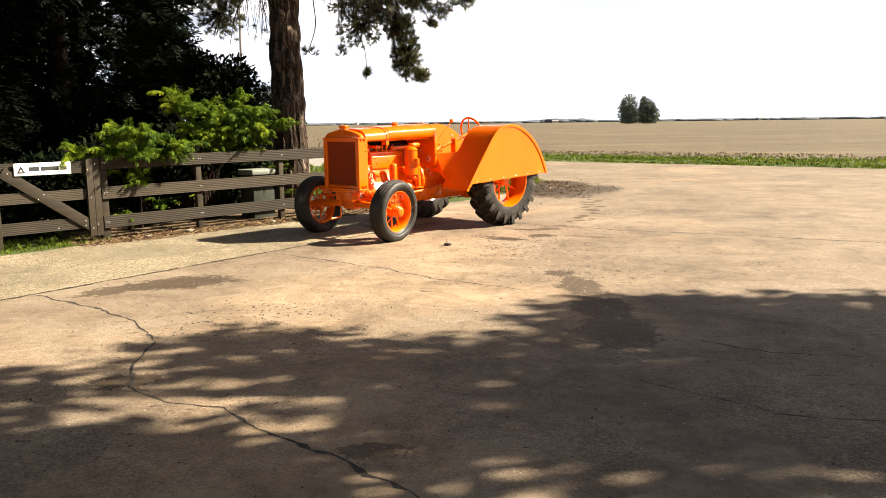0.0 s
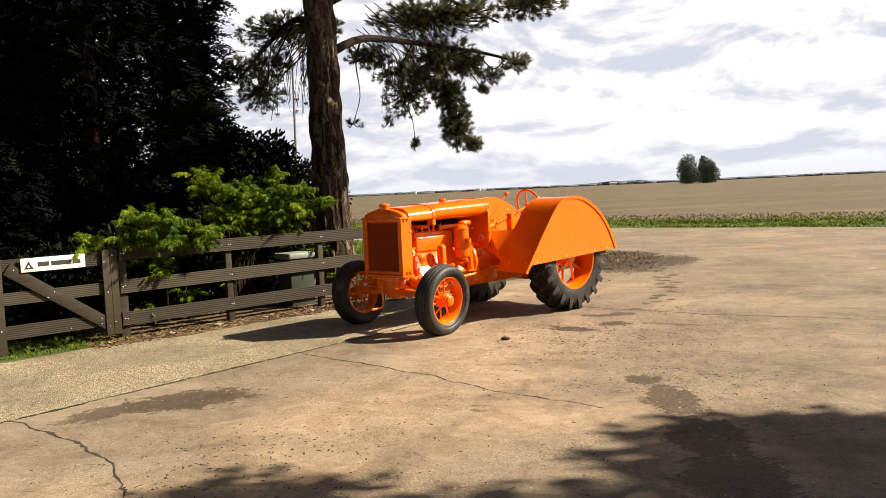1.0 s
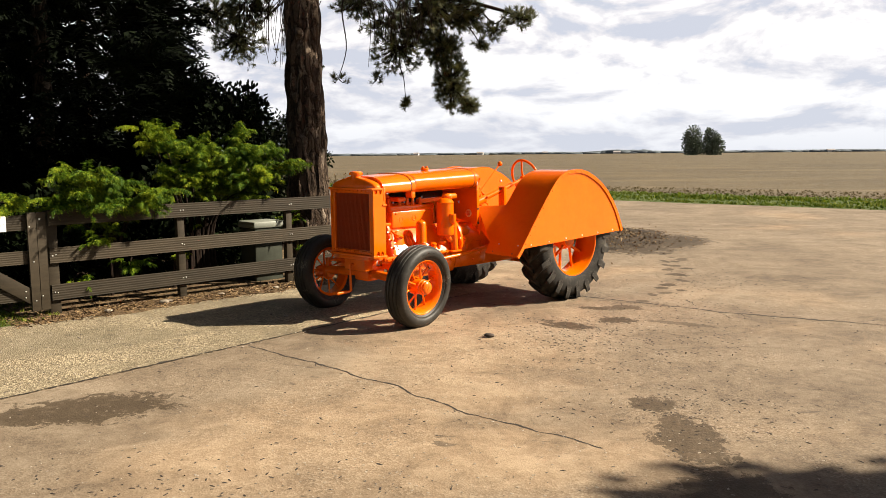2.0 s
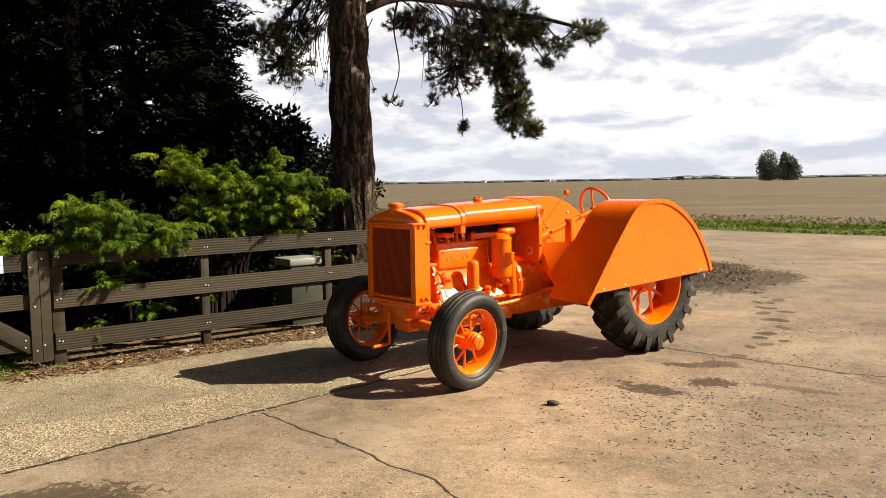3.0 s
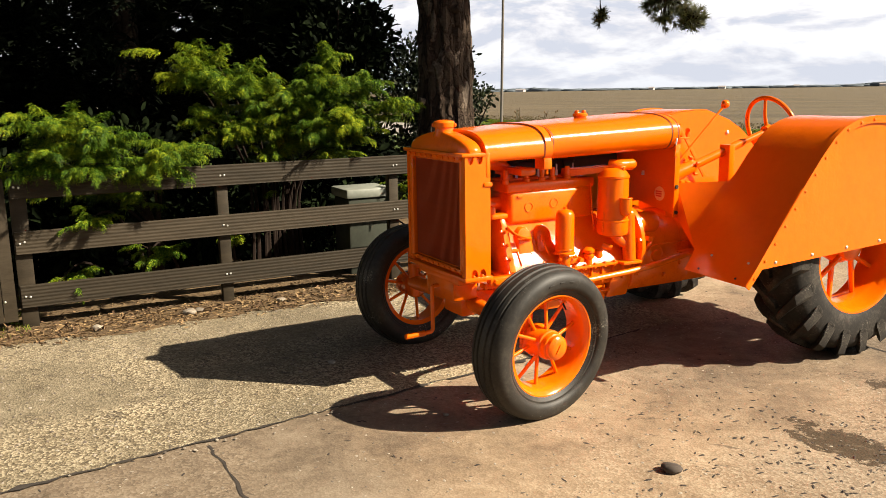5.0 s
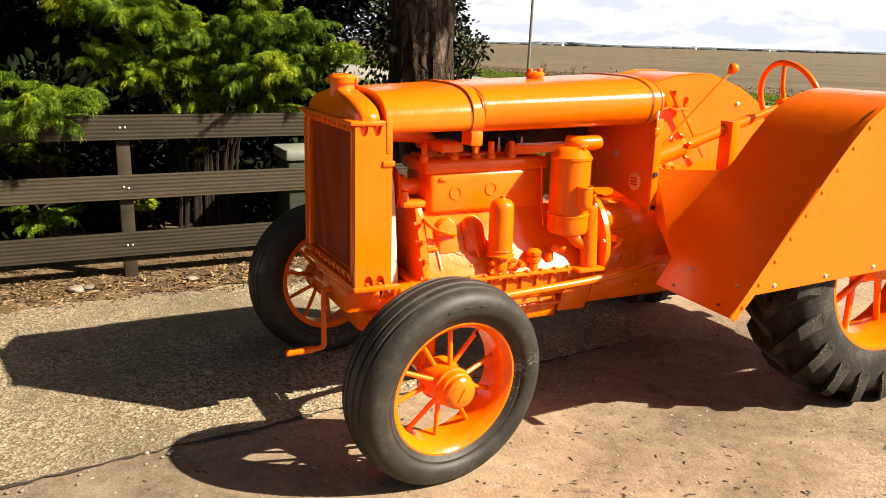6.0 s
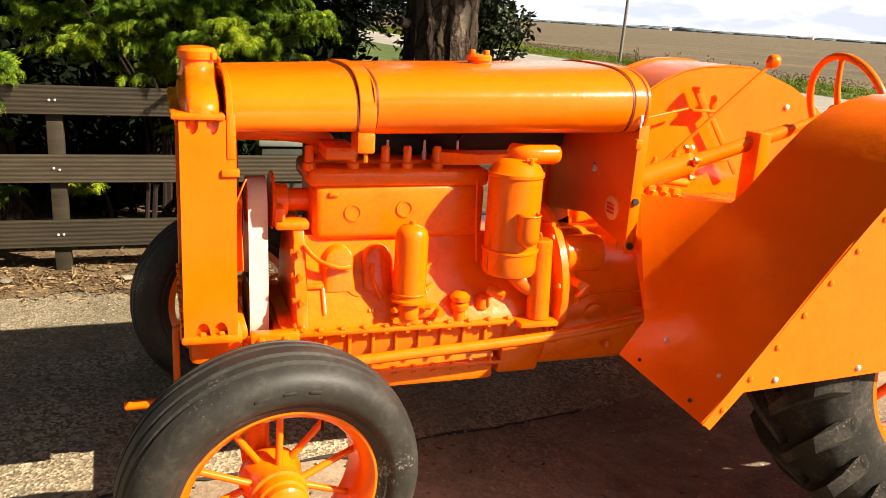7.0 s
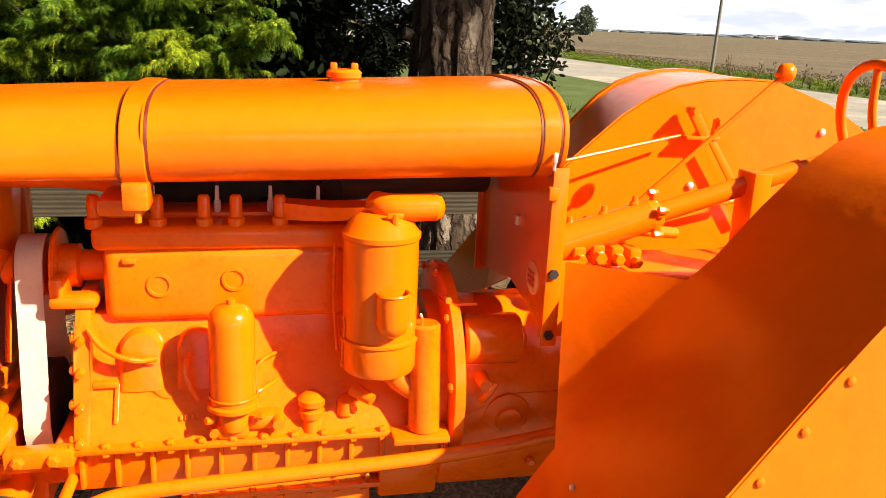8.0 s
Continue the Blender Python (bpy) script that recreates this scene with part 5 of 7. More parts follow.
    gear = tp("gearbox", bm, ORANGE_CAST, tr)
    bm = bmesh.new()
    for sg in (1, -1):
        lathe(bm, [(0.16, 0), (0.15, 0.05), (0.10, 0.14), (0.085, 0.46), (0, 0.46)], along((2.14, sg * 0.17, 0.608), (2.14, sg * 0.8, 0.608)), 24)
    tp("rear_axle", bm, ORANGE_CAST, tr)
    bm = bmesh.new()
    box(bm, (2.34, -0.05, 0.40), (2.72, 0.05, 0.43), 0.006)
    tp("drawbar", bm, ORANGE_CAST, tr)
    # unseen platform, stretched forward and outward to block sun below
    bm = bmesh.new()
    box(bm, (1.40, -0.50, 0.560), (2.30, 0.50, 0.568), 0.002)
    tp("foot_platform", bm, ORANGE, tr)

    # fan, pulleys, flat belt
    bm = bmesh.new()
    for k in range(4):
        m = along((0.100, 0, 0.905), (1, 0, 0.905)) @ Matrix.Rotation(radians(90 * k + 20), 4, "Z") @ Matrix.Rotation(radians(24), 4, "Y")
        box(bm, (-0.035, 0.03, -0.002), (0.035, 0.215, 0.002), 0.0015, m)
    lathe(bm, [(0, 0), (0.04, 0), (0.04, 0.025), (0, 0.025)], along((0.093, 0, 0.905), (1, 0, 0.905)), 16)
    tp("fan", bm, ORANGE, tr)
    bm = bmesh.new()
    lathe(bm, [(0, 0), (0.067, 0), (0.067, 0.058), (0, 0.058)], along((0.129, 0.0, 0.905), (1, 0.0, 0.905)), 28)
    lathe(bm, [(0, 0), (0.085, 0), (0.090, 0.005), (0.085, 0.010), (0.05, 0.012), (0.05, 0.05), (0.036, 0.055), (0.036, 0.15), (0, 0.15)], along((0.202, 0.0, 0.905), (1, 0.0, 0.905)), 28)
    box(bm, (0.205, 0.02, 0.838), (0.235, 0.112, 0.905), 0.008)
    box(bm, (0.205, 0.06, 0.838), (0.305, 0.122, 0.866), 0.010)
    tp("water_pump", bm, ORANGE_CAST, tr)
    bm = bmesh.new()
    lathe(bm, [(0, 0), (0.112, 0), (0.112, 0.058), (0, 0.058)], along((0.129, 0.0, 0.560), (1, 0.0, 0.560)), 28)
    tp("crank_pulley", bm, DARK, tr)
    bm = bmesh.new()
    outer, inner = [], []
    for rr, lst in ((0.006, outer), (0.0005, inner)):
        for k in range(15):
            a = math.pi * k / 14
            lst.append(((0.068 + rr) * math.cos(a), 0.905 + (0.068 + rr) * math.sin(a)))
        for k in range(15):
            a = math.pi + math.pi * k / 14
            lst.append(((0.113 + rr) * math.cos(a), 0.560 + (0.113 + rr) * math.sin(a)))
    n = len(outer)
    vo = [[bm.verts.new((s, w, z)) for w, z in outer] for s in (0.131, 0.187)]
    vi = [[bm.verts.new((s, w, z)) for w, z in inner] for s in (0.131, 0.187)]
    for k in range(n):
        j = (k + 1) % n
        bm.faces.new((vo[0][k], vo[0][j], vo[1][j], vo[1][k]))
        bm.faces.new((vi[0][k], vi[0][j], vi[1][j], vi[1][k]))
        for i in (0, 1):
            bm.faces.new((vo[i][k], vo[i][j], vi[i][j], vi[i][k]))
    tp("fan_belt", bm, BELT, tr, "off-white canvas drive belt")

    # front bolster, axle, steering links, starting crank
    bm = bmesh.new()
    box(bm, (-0.045, -0.15, 0.44), (0.105, 0.15, 0.578), 0.02)
    box(bm, (0.09, -0.15, 0.40), (0.235, 0.10, 0.470), 0.015)
    box(bm, (-0.055, -0.21, 0.545), (0.115, 0.225, 0.578), 0.008)
    box(bm, (0.20, -0.21, 0.505), (0.24, 0.225, 0.540), 0.008)
    box(bm, (0.10, 0.165, 0.505), (0.235, 0.225, 0.535), 0.008)
    box(bm, (0.03, -0.10, 0.34), (0.17, 0.10, 0.46), 0.02)
    bol = tp("front_bolster", bm, ORANGE_CAST, tr)
    for sg in (1, -1):
        bm = bmesh.new()
        box(bm, (0.12, sg * 0.205, 0.525), (0.26, sg * 0.245, 0.566), 0.006)
        tp("bolster_bracket", bm, ORANGE_CAST, bol)
        bolt(bol, 0.15, sg * 0.245, 0.545, (0, sg, 0), k=1.3)
        bolt(bol, 0.22, sg * 0.245, 0.545, (0, sg, 0), k=1.3)
    bm = bmesh.new()
    tube(bm, [(0.10, -0.60, 0.385), (0.10, -0.35, 0.395), (0.10, 0, 0.410), (0.10, 0.35, 0.395), (0.10, 0.60, 0.385)], 0.040, 14)
    axle = tp("front_axle", bm, ORANGE_CAST, tr)
    for sg in (1, -1):
        bm = bmesh.new()
        rod(bm, (0.10, sg * 0.585, 0.30), (0.10, sg * 0.595, 0.50), 0.030, seg=14, bevel=0.005)
        rod(bm, (0.10, sg * 0.58, 0.372), (0.10, sg * 0.67, 0.372), 0.030, seg=14)
        tube(bm, [(0.10, sg * 0.58, 0.485), (0.16, sg * 0.52, 0.480), (0.245, sg * 0.47, 0.475)], 0.015, 10)
        tp("steering_knuckle", bm, ORANGE_CAST, axle)
        bm = bmesh.new()
        tube(bm, [(0.12, sg * 0.24, 0.375), (0.32, sg * 0.17, 0.350), (0.52, sg * 0.10, 0.335)], 0.018, 10)
        tp("radius_rod", bm, ORANGE_CAST, axle)
    bm = bmesh.new()
    rod(bm, (0.245, -0.47, 0.475), (0.245, 0.47, 0.475), 0.013, seg=10)
    tp("tie_rod", bm, ORANGE_CAST, axle)
    bm = bmesh.new()
    tube(bm, [(0.215, 0.40, 0.455), (0.30, 0.31, 0.468), (0.45, 0.285, 0.482), (1.06, 0.280, 0.512), (1.42, 0.275, 0.56)], 0.017, 12)
    lathe(bm, [(0, -0.02), (0.026, -0.016), (0.026, 0.016), (0, 0.02)], Matrix.Translation((0.215, 0.40, 0.455)), 14)
    tp("drag_link", bm, ORANGE_CAST, tr)
    bm = bmesh.new()
    tube(bm, [(-0.03, -0.012, 0.500), (-0.070, -0.012, 0.500), (-0.080, -0.012, 0.48), (-0.080, -0.012, 0.30), (-0.083, -0.012, 0.264), (-0.11, -0.014, 0.254), (-0.236, -0.02, 0.248)], 0.011, 10)
    rod(bm, (-0.122, -0.0145, 0.2535), (-0.238, -0.02, 0.248), 0.0155, seg=10, bevel=0.004)
    tp("starting_crank", bm, ORANGE, tr, "bent orange starting crank handle")

    # steering
    bm = bmesh.new()
    c0, c1 = Vector((1.36, 0.055, 0.945)), Vector((2.225, 0.125, 1.235))
    rod(bm, c0, c0.lerp(c1, 0.30), 0.047, 0.040, 18, 0.006)
    rod(bm, c0.lerp(c1, 0.29), c0.lerp(c1, 0.325), 0.040, 0.036, 18, 0.004)
    rod(bm, c0.lerp(c1, 0.3), c0.lerp(c1, 0.74), 0.026, 0.024, 16)
    rod(bm, c0.lerp(c1, 0.73), c1, 0.018, 0.018, 14)
    col = tp("steering_column", bm, ORANGE, tr)
    q = c0.lerp(c1, 0.308)
    bm = bmesh.new()
    for d in ((0, 0.045, 0.02), (0, -0.02, 0.052), (0, 0.03, -0.045)):
        rod(bm, q + Vector((-0.012, d[1], d[2])), q + Vector((0.016, d[1], d[2])), 0.010, 0.009, 6, 0.002)
        box(bm, q + Vector((-0.008, min(0, d[1]), min(0, d[2]))), q + Vector((0.010, max(0.004, d[1]), max(0.004, d[2]))), 0.002)
    tp("clamp", bm, ORANGE_CAST, col)
    bm = bmesh.new()
    box(bm, (1.850, 0.070, 0.875), (1.898, 0.150, 1.152), 0.004)
    tp("column_bracket", bm, ORANGE, col)
    for s, z, r in ((1.425, 0.958, 0.020), (1.475, 0.962, 0.024), (1.525, 0.958, 0.021), (1.575, 0.950, 0.019)):
        bm = bmesh.new()
        rod(bm, (s, 0.06, z - 0.034), (s, 0.120, z - 0.028), r * 0.5, r * 0.5, 8)
        rod(bm, (s, 0.108, z - 0.030), (s, 0.130, z - 0.028), r * 0.75, r * 0.7, 6, 0.002)
        box(bm, (s - 0.016, 0.05, z - 0.05), (s + 0.016, 0.11, z), 0.005)
        tp("valve_fitting", bm, ORANGE_CAST, col)
    for k in (0.06, 0.16, 0.25):
        bm = bmesh.new()
        p = c0.lerp(c1, k) + Vector((0, -0.005, 0.036))
        lathe(bm, [(0.014, -0.006), (0.014, 0.008), (0.009, 0.012), (0.007, 0.026), (0, 0.028)], Matrix.Translation(p), 8)
        tp("cover_stud", bm, ORANGE_CAST, col)
    ax = along(c1 + (c1 - c0).normalized() * 0.004, c1 + (c1 - c0))
    bm = bmesh.new()
    R, r = 0.198, 0.0135
    lathe(bm, [(R + r * math.cos(2 * math.pi * k / 12), r * math.sin(2 * math.pi * k / 12)) for k in range(12)], ax, 48, closed=True)
    whl = tp("steering_wheel", bm, ORANGE, tr)
    for a in (90, 210, 330):
        bm = bmesh.new()
        q = ax @ Vector((R * math.cos(radians(a)), R * math.sin(radians(a)), 0))
        p = ax @ Vector((0, 0, -0.035))
        tube(bm, [p, p.lerp(q, 0.45) + (ax.to_3x3() @ Vector((0, 0, -0.012))), q], 0.0125, 10, 0.009)
        tp("wheel_spoke", bm, ORANGE, whl)
    bm = bmesh.new()
    lathe(bm, [(0, -0.06), (0.036, -0.055), (0.036, -0.02), (0.024, 0.0), (0, 0.002)], ax, 18)
    tp("wheel_hub", bm, ORANGE_CAST, whl)
    # gear lever
    bm = bmesh.new()
    rod(bm, (1.610, -0.10, 0.975), (2.055, -0.10, 1.378), 0.007, 0.0065, 10)
    lathe(bm, [(0.03, -0.03), (0.028, 0.0), (0.016, 0.03), (0, 0.032)], Matrix.Translation((1.605, -0.10, 0.955)), 14)
    lev = tp("gear_lever", bm, ORANGE, tr)
    bm = bmesh.new()
    lathe(bm, [(0, -0.027), (0.016, -0.022), (0.027, -0.004), (0.027, 0.006), (0.017, 0.023), (0, 0.027)], along((2.062, -0.10, 1.386), (2.2, -0.10, 1.5)), 18)
    tp("lever_knob", bm, ORANGE, lev)
    # hand brake linkage by the far fender
    bm = bmesh.new()
    prism(bm, [(1.950, 1.250), (1.975, 1.262), (1.990, 1.250), (2.045, 1.165), (2.010, 1.160)], 1, -0.420, -0.400, 0.003)
    prism(bm, [(2.045, 1.168), (2.050, 1.215), (2.062, 1.228), (2.075, 1.218), (2.085, 1.175)], 1, -0.420, -0.398, 0.003)
    box(bm, (1.955, -0.425, 1.158), (2.070, -0.396, 1.170), 0.003)
    brk = tp("brake_bracket", bm, ORANGE_CAST, tr)
    for p, q, r in (((1.30, -0.25, 1.07), (1.93, -0.395, 1.172), 0.005), ((1.967, -0.425, 1.249), (1.969, -0.375, 1.249), 0.013), ((2.062, -0.425, 1.215), (2.063, -0.385, 1.215), 0.009),
                    ((1.60, -0.30, 0.93), (2.16, -0.40, 0.965), 0.010), ((1.62, -0.20, 0.93), (1.90, -0.30, 0.885), 0.018)):
        bm = bmesh.new()
        rod(bm, p, q, r, seg=10)
        tp("brake_rod", bm, ORANGE, brk)
    bm = bmesh.new()
    prism(bm, [(2.030, 1.160), (2.058, 1.160), (2.150, 1.030), (2.238, 0.905), (2.212, 0.895), (2.120, 1.030)], 1, -0.412, -0.402, 0.002)
    tp("brake_lever", bm, ORANGE, brk)
    for side in (1, -1):
        fender(tr, side)
        front_wheel(tr, side)
        rear_wheel(tr, side)


build_tractor()


# ---- fence and gate ----
FENCE_W = -2.20
FR = Matrix.Translation(O) @ Matrix.Rotation(radians(TURN54), 4, "Z")


def board(bm, s0, s1, z0, z1, w0, w1, grooves=6, drop=0.0):
    """A long board from s0 to s1 whose broad faces carry shallow lengthwise grooves; drop lowers its far end."""
    pts = [(w0, z0), (w0, z1)]
    n = grooves * 4
    for k in range(n + 1):
        z = z1 - 0.004 - (z1 - z0 - 0.008) * k / n
        pts.append((w1 + (0.0 if k % 4 in (0, 1) else -0.0016), z))
    pts = [pts[0], pts[1], (w1 - 0.004, z1)] + pts[2:] + [(w1 - 0.004, z0)]
    a = [bm.verts.new((s0, -w, z)) for w, z in pts]
    b = [bm.verts.new((s1, -w, z - drop)) for w, z in pts]
    m = len(pts)
    bm.faces.new(a)
    bm.faces.new(b)
    for i in range(m):
        j = (i + 1) % m
        bm.faces.new((a[i], a[j], b[j], b[i]))
    return bm


def screw(parent, s, w, z):
    p = Vector((s, -w, z))
    piece("screw", SCREW_ME, parent, along(p, p + Vector((0, -1, 0))))


SCREW_ME = mesh_from(lathe(bmesh.new(), [(0.007, -0.002), (0.007, 0.002), (0.005, 0.004), (0, 0.0045)], seg=10), "screw", STEEL)


def build_fence():
    rng = random.Random(11)
    fence = thing("fence", FR, "dark brown grooved three-rail board fence in front of shrubs", "fence")
    posts = [-1.925, -0.625, 0.720, 2.065]
    for i, s in enumerate(posts):
        bm = bmesh.new()
        half = 0.040 if i else 0.050
        box(bm, (s - half, -(FENCE_W - 0.075), -0.05), (s + half, -(FENCE_W - 0.004), 0.945 if i else 1.0), 0.006)
        part("post", bm, BOARD, fence)
    rails = [(0.860, 1.008), (0.504, 0.652), (0.150, 0.298)]
    for k, (z0, z1) in enumerate(rails):
        for s0, s1 in ((-1.965, 2.10),):
            bm = bmesh.new()
            j = rng.uniform(-0.004, 0.004)
            board(bm, s0, s1, z0 + j, z1 + j, FENCE_W, FENCE_W + 0.030, drop=rng.uniform(-0.006, 0.006))
            part("rail", bm, BOARD, fence, smooth=0)
        for s in (-1.94, -1.912, -0.639, -0.611, 0.706, 0.734, 2.051, 2.079):
            screw(fence, s, FENCE_W + 0.031, (z0 + z1) / 2 + rng.uniform(-0.006, 0.006))
    gate = thing("gate", FR, "closed brown board gate with a diagonal brace", "gate")
    bm = bmesh.new()
    for k in range(2):
        prism(bm, [(-2.155 + 0.082 * k, -(FENCE_W + 0.062)), (-2.155 + 0.082 * k, -(FENCE_W + 0.028)), (-2.078 + 0.082 * k, -(FENCE_W + 0.028)), (-2.078 + 0.082 * k, -(FENCE_W + 0.062))], 2, 0.075, 0.995, 0.003)
    part("stile", bm, BOARD, gate)
    bm = bmesh.new()
    prism(bm, [(-3.287, -(FENCE_W + 0.062)), (-3.287, -(FENCE_W + 0.028)), (-3.142, -(FENCE_W + 0.028)), (-3.142, -(FENCE_W + 0.062))], 2, 0.030, 0.985, 0.004)
    part("stile", bm, BOARD, gate)
    for z0, z1 in ((0.830, 0.972), (0.515, 0.640), (0.172, 0.308)):
        bm = bmesh.new()
        board(bm, -3.280, -2.03, z0, z1, FENCE_W - 0.004, FENCE_W + 0.026)
        part("rail", bm, BOARD, gate, smooth=0)
    a, b = (-3.09, 0.880), (-2.13, 0.195)
    d = Vector((b[0] - a[0], b[1] - a[1])).normalized()
    n = Vector((-d.y, d.x)) * 0.062
    bm = bmesh.new()
    prism(bm, [(a[0] + n.x, a[1] + n.y), (b[0] + n.x, b[1] + n.y), (b[0] - n.x, b[1] - n.y), (a[0] - n.x, a[1] - n.y)], 1, -(FENCE_W + 0.030), -(FENCE_W + 0.050), 0.003)
    part("brace", bm, BOARD, gate)
    for s, z in ((-3.264, 0.871), (-3.193, 0.939), (-3.261, 0.555), (-3.190, 0.612), (-3.253, 0.210), (-3.186, 0.271), (-2.141, 0.865), (-2.12, 0.538), (-2.059, 0.211), (-2.119, 0.172), (-2.05, 0.93)):
        screw(gate, s, FENCE_W + 0.063, z)
    for s, z in ((-3.031, 0.862), (-2.725, 0.556), (-2.66, 0.605), (-2.201, 0.267), (-2.205, 0.209)):
        screw(gate, s, FENCE_W + 0.051, z)
    screw(gate, -2.514, FENCE_W + 0.027, 0.205)
    bm = bmesh.new()
    box(bm, (-3.385, -(FENCE_W - 0.05), -0.05), (-3.305, -(FENCE_W + 0.03), 1.0), 0.006)
    tagged(placed(part("gate_post", bm, BOARD), FR), "dark brown square timber gate post", "post")
    # name board on the top rail
    sign = thing("sign", FR, "white name board with black lettering bars on the gate", "sign")
    bm = bmesh.new()
    box(bm, (-2.965, -(FENCE_W + 0.066), 0.832), (-2.335, -(FENCE_W + 0.052), 0.972), 0.004)
    part("sign_plate", bm, SIGN_WHITE, sign)
    y0, y1 = -(FENCE_W + 0.0675), -(FENCE_W + 0.0655)
    bm = bmesh.new()
    t = bmesh.new()
    vs = [(-2.935, 0.862), (-2.845, 0.862), (-2.890, 0.942)]
    ins = [(-2.908, 0.876), (-2.872, 0.876), (-2.890, 0.908)]
    for k in range(3):
        j = (k + 1) % 3
        prism(bm, [vs[k], vs[j], ins[j], ins[k]], 1, y0, y1)
    t.free()
    part("emblem", bm, SIGN_BLACK, sign)
    s = -2.805
    for width in (0.112, 0.200, 0.075):
        bm = bmesh.new()
        box(bm, (s, y0, 0.880), (s + width, y1, 0.926))
        part("lettering_bar", bm, SIGN_BLACK, sign)
        s += width + 0.018
    for s in (-2.95, -2.35):
        screw(sign, s, FENCE_W + 0.066, 0.902)


build_fence()


# ---- trees and shrubs ----
def trunk_mesh(base, top, r0, r1, seed, flare=1.25, seg=44, rings=100, plates=0.026):
    """A tapered trunk with a root flare and rough bark plates."""
    rng = np.random.default_rng(seed)
    bm = bmesh.new()
    base, top = Vector(base), Vector(top)
    secs = []
    ph = rng.uniform(0, 6, 6)
    for i in range(rings):
        t = i / (rings - 1)
        c = base.lerp(top, t) + Vector((0.04 * math.sin(3 * t + ph[0]), 0.04 * math.sin(2.3 * t + ph[1]), 0)) * (1 if t > 0 else 0)
        r = (r0 + (r1 - r0) * t) * (1 + (flare - 1) * math.exp(-t * 14))
        ring = []
        for k in range(seg):
            a = 2 * math.pi * k / seg
            n = noise.noise(Vector((math.cos(a) * 3.2, math.sin(a) * 3.2, c.z * 2.6 + seed))) + 0.9 * noise.noise(Vector((math.cos(a) * 8, math.sin(a) * 8, c.z * 4 + seed)))
            rr = r + plates * n * (r / r0) ** 0.5
            ring.append((c.x + rr * math.cos(a), c.y + rr * math.sin(a), c.z))
        secs.append(ring)
    loft(bm, secs)
    return bm


def tufts(name, pts, dirs, size, material_, parent, rng, seed=1, n=18, spread=0.85):
    v, f = tuft_shape(seed, n, spread)
    return scatter(name, v, f, pts, frames_along(dirs, rng), size * rng.uniform(0.75, 1.25, len(pts)), material_, parent)


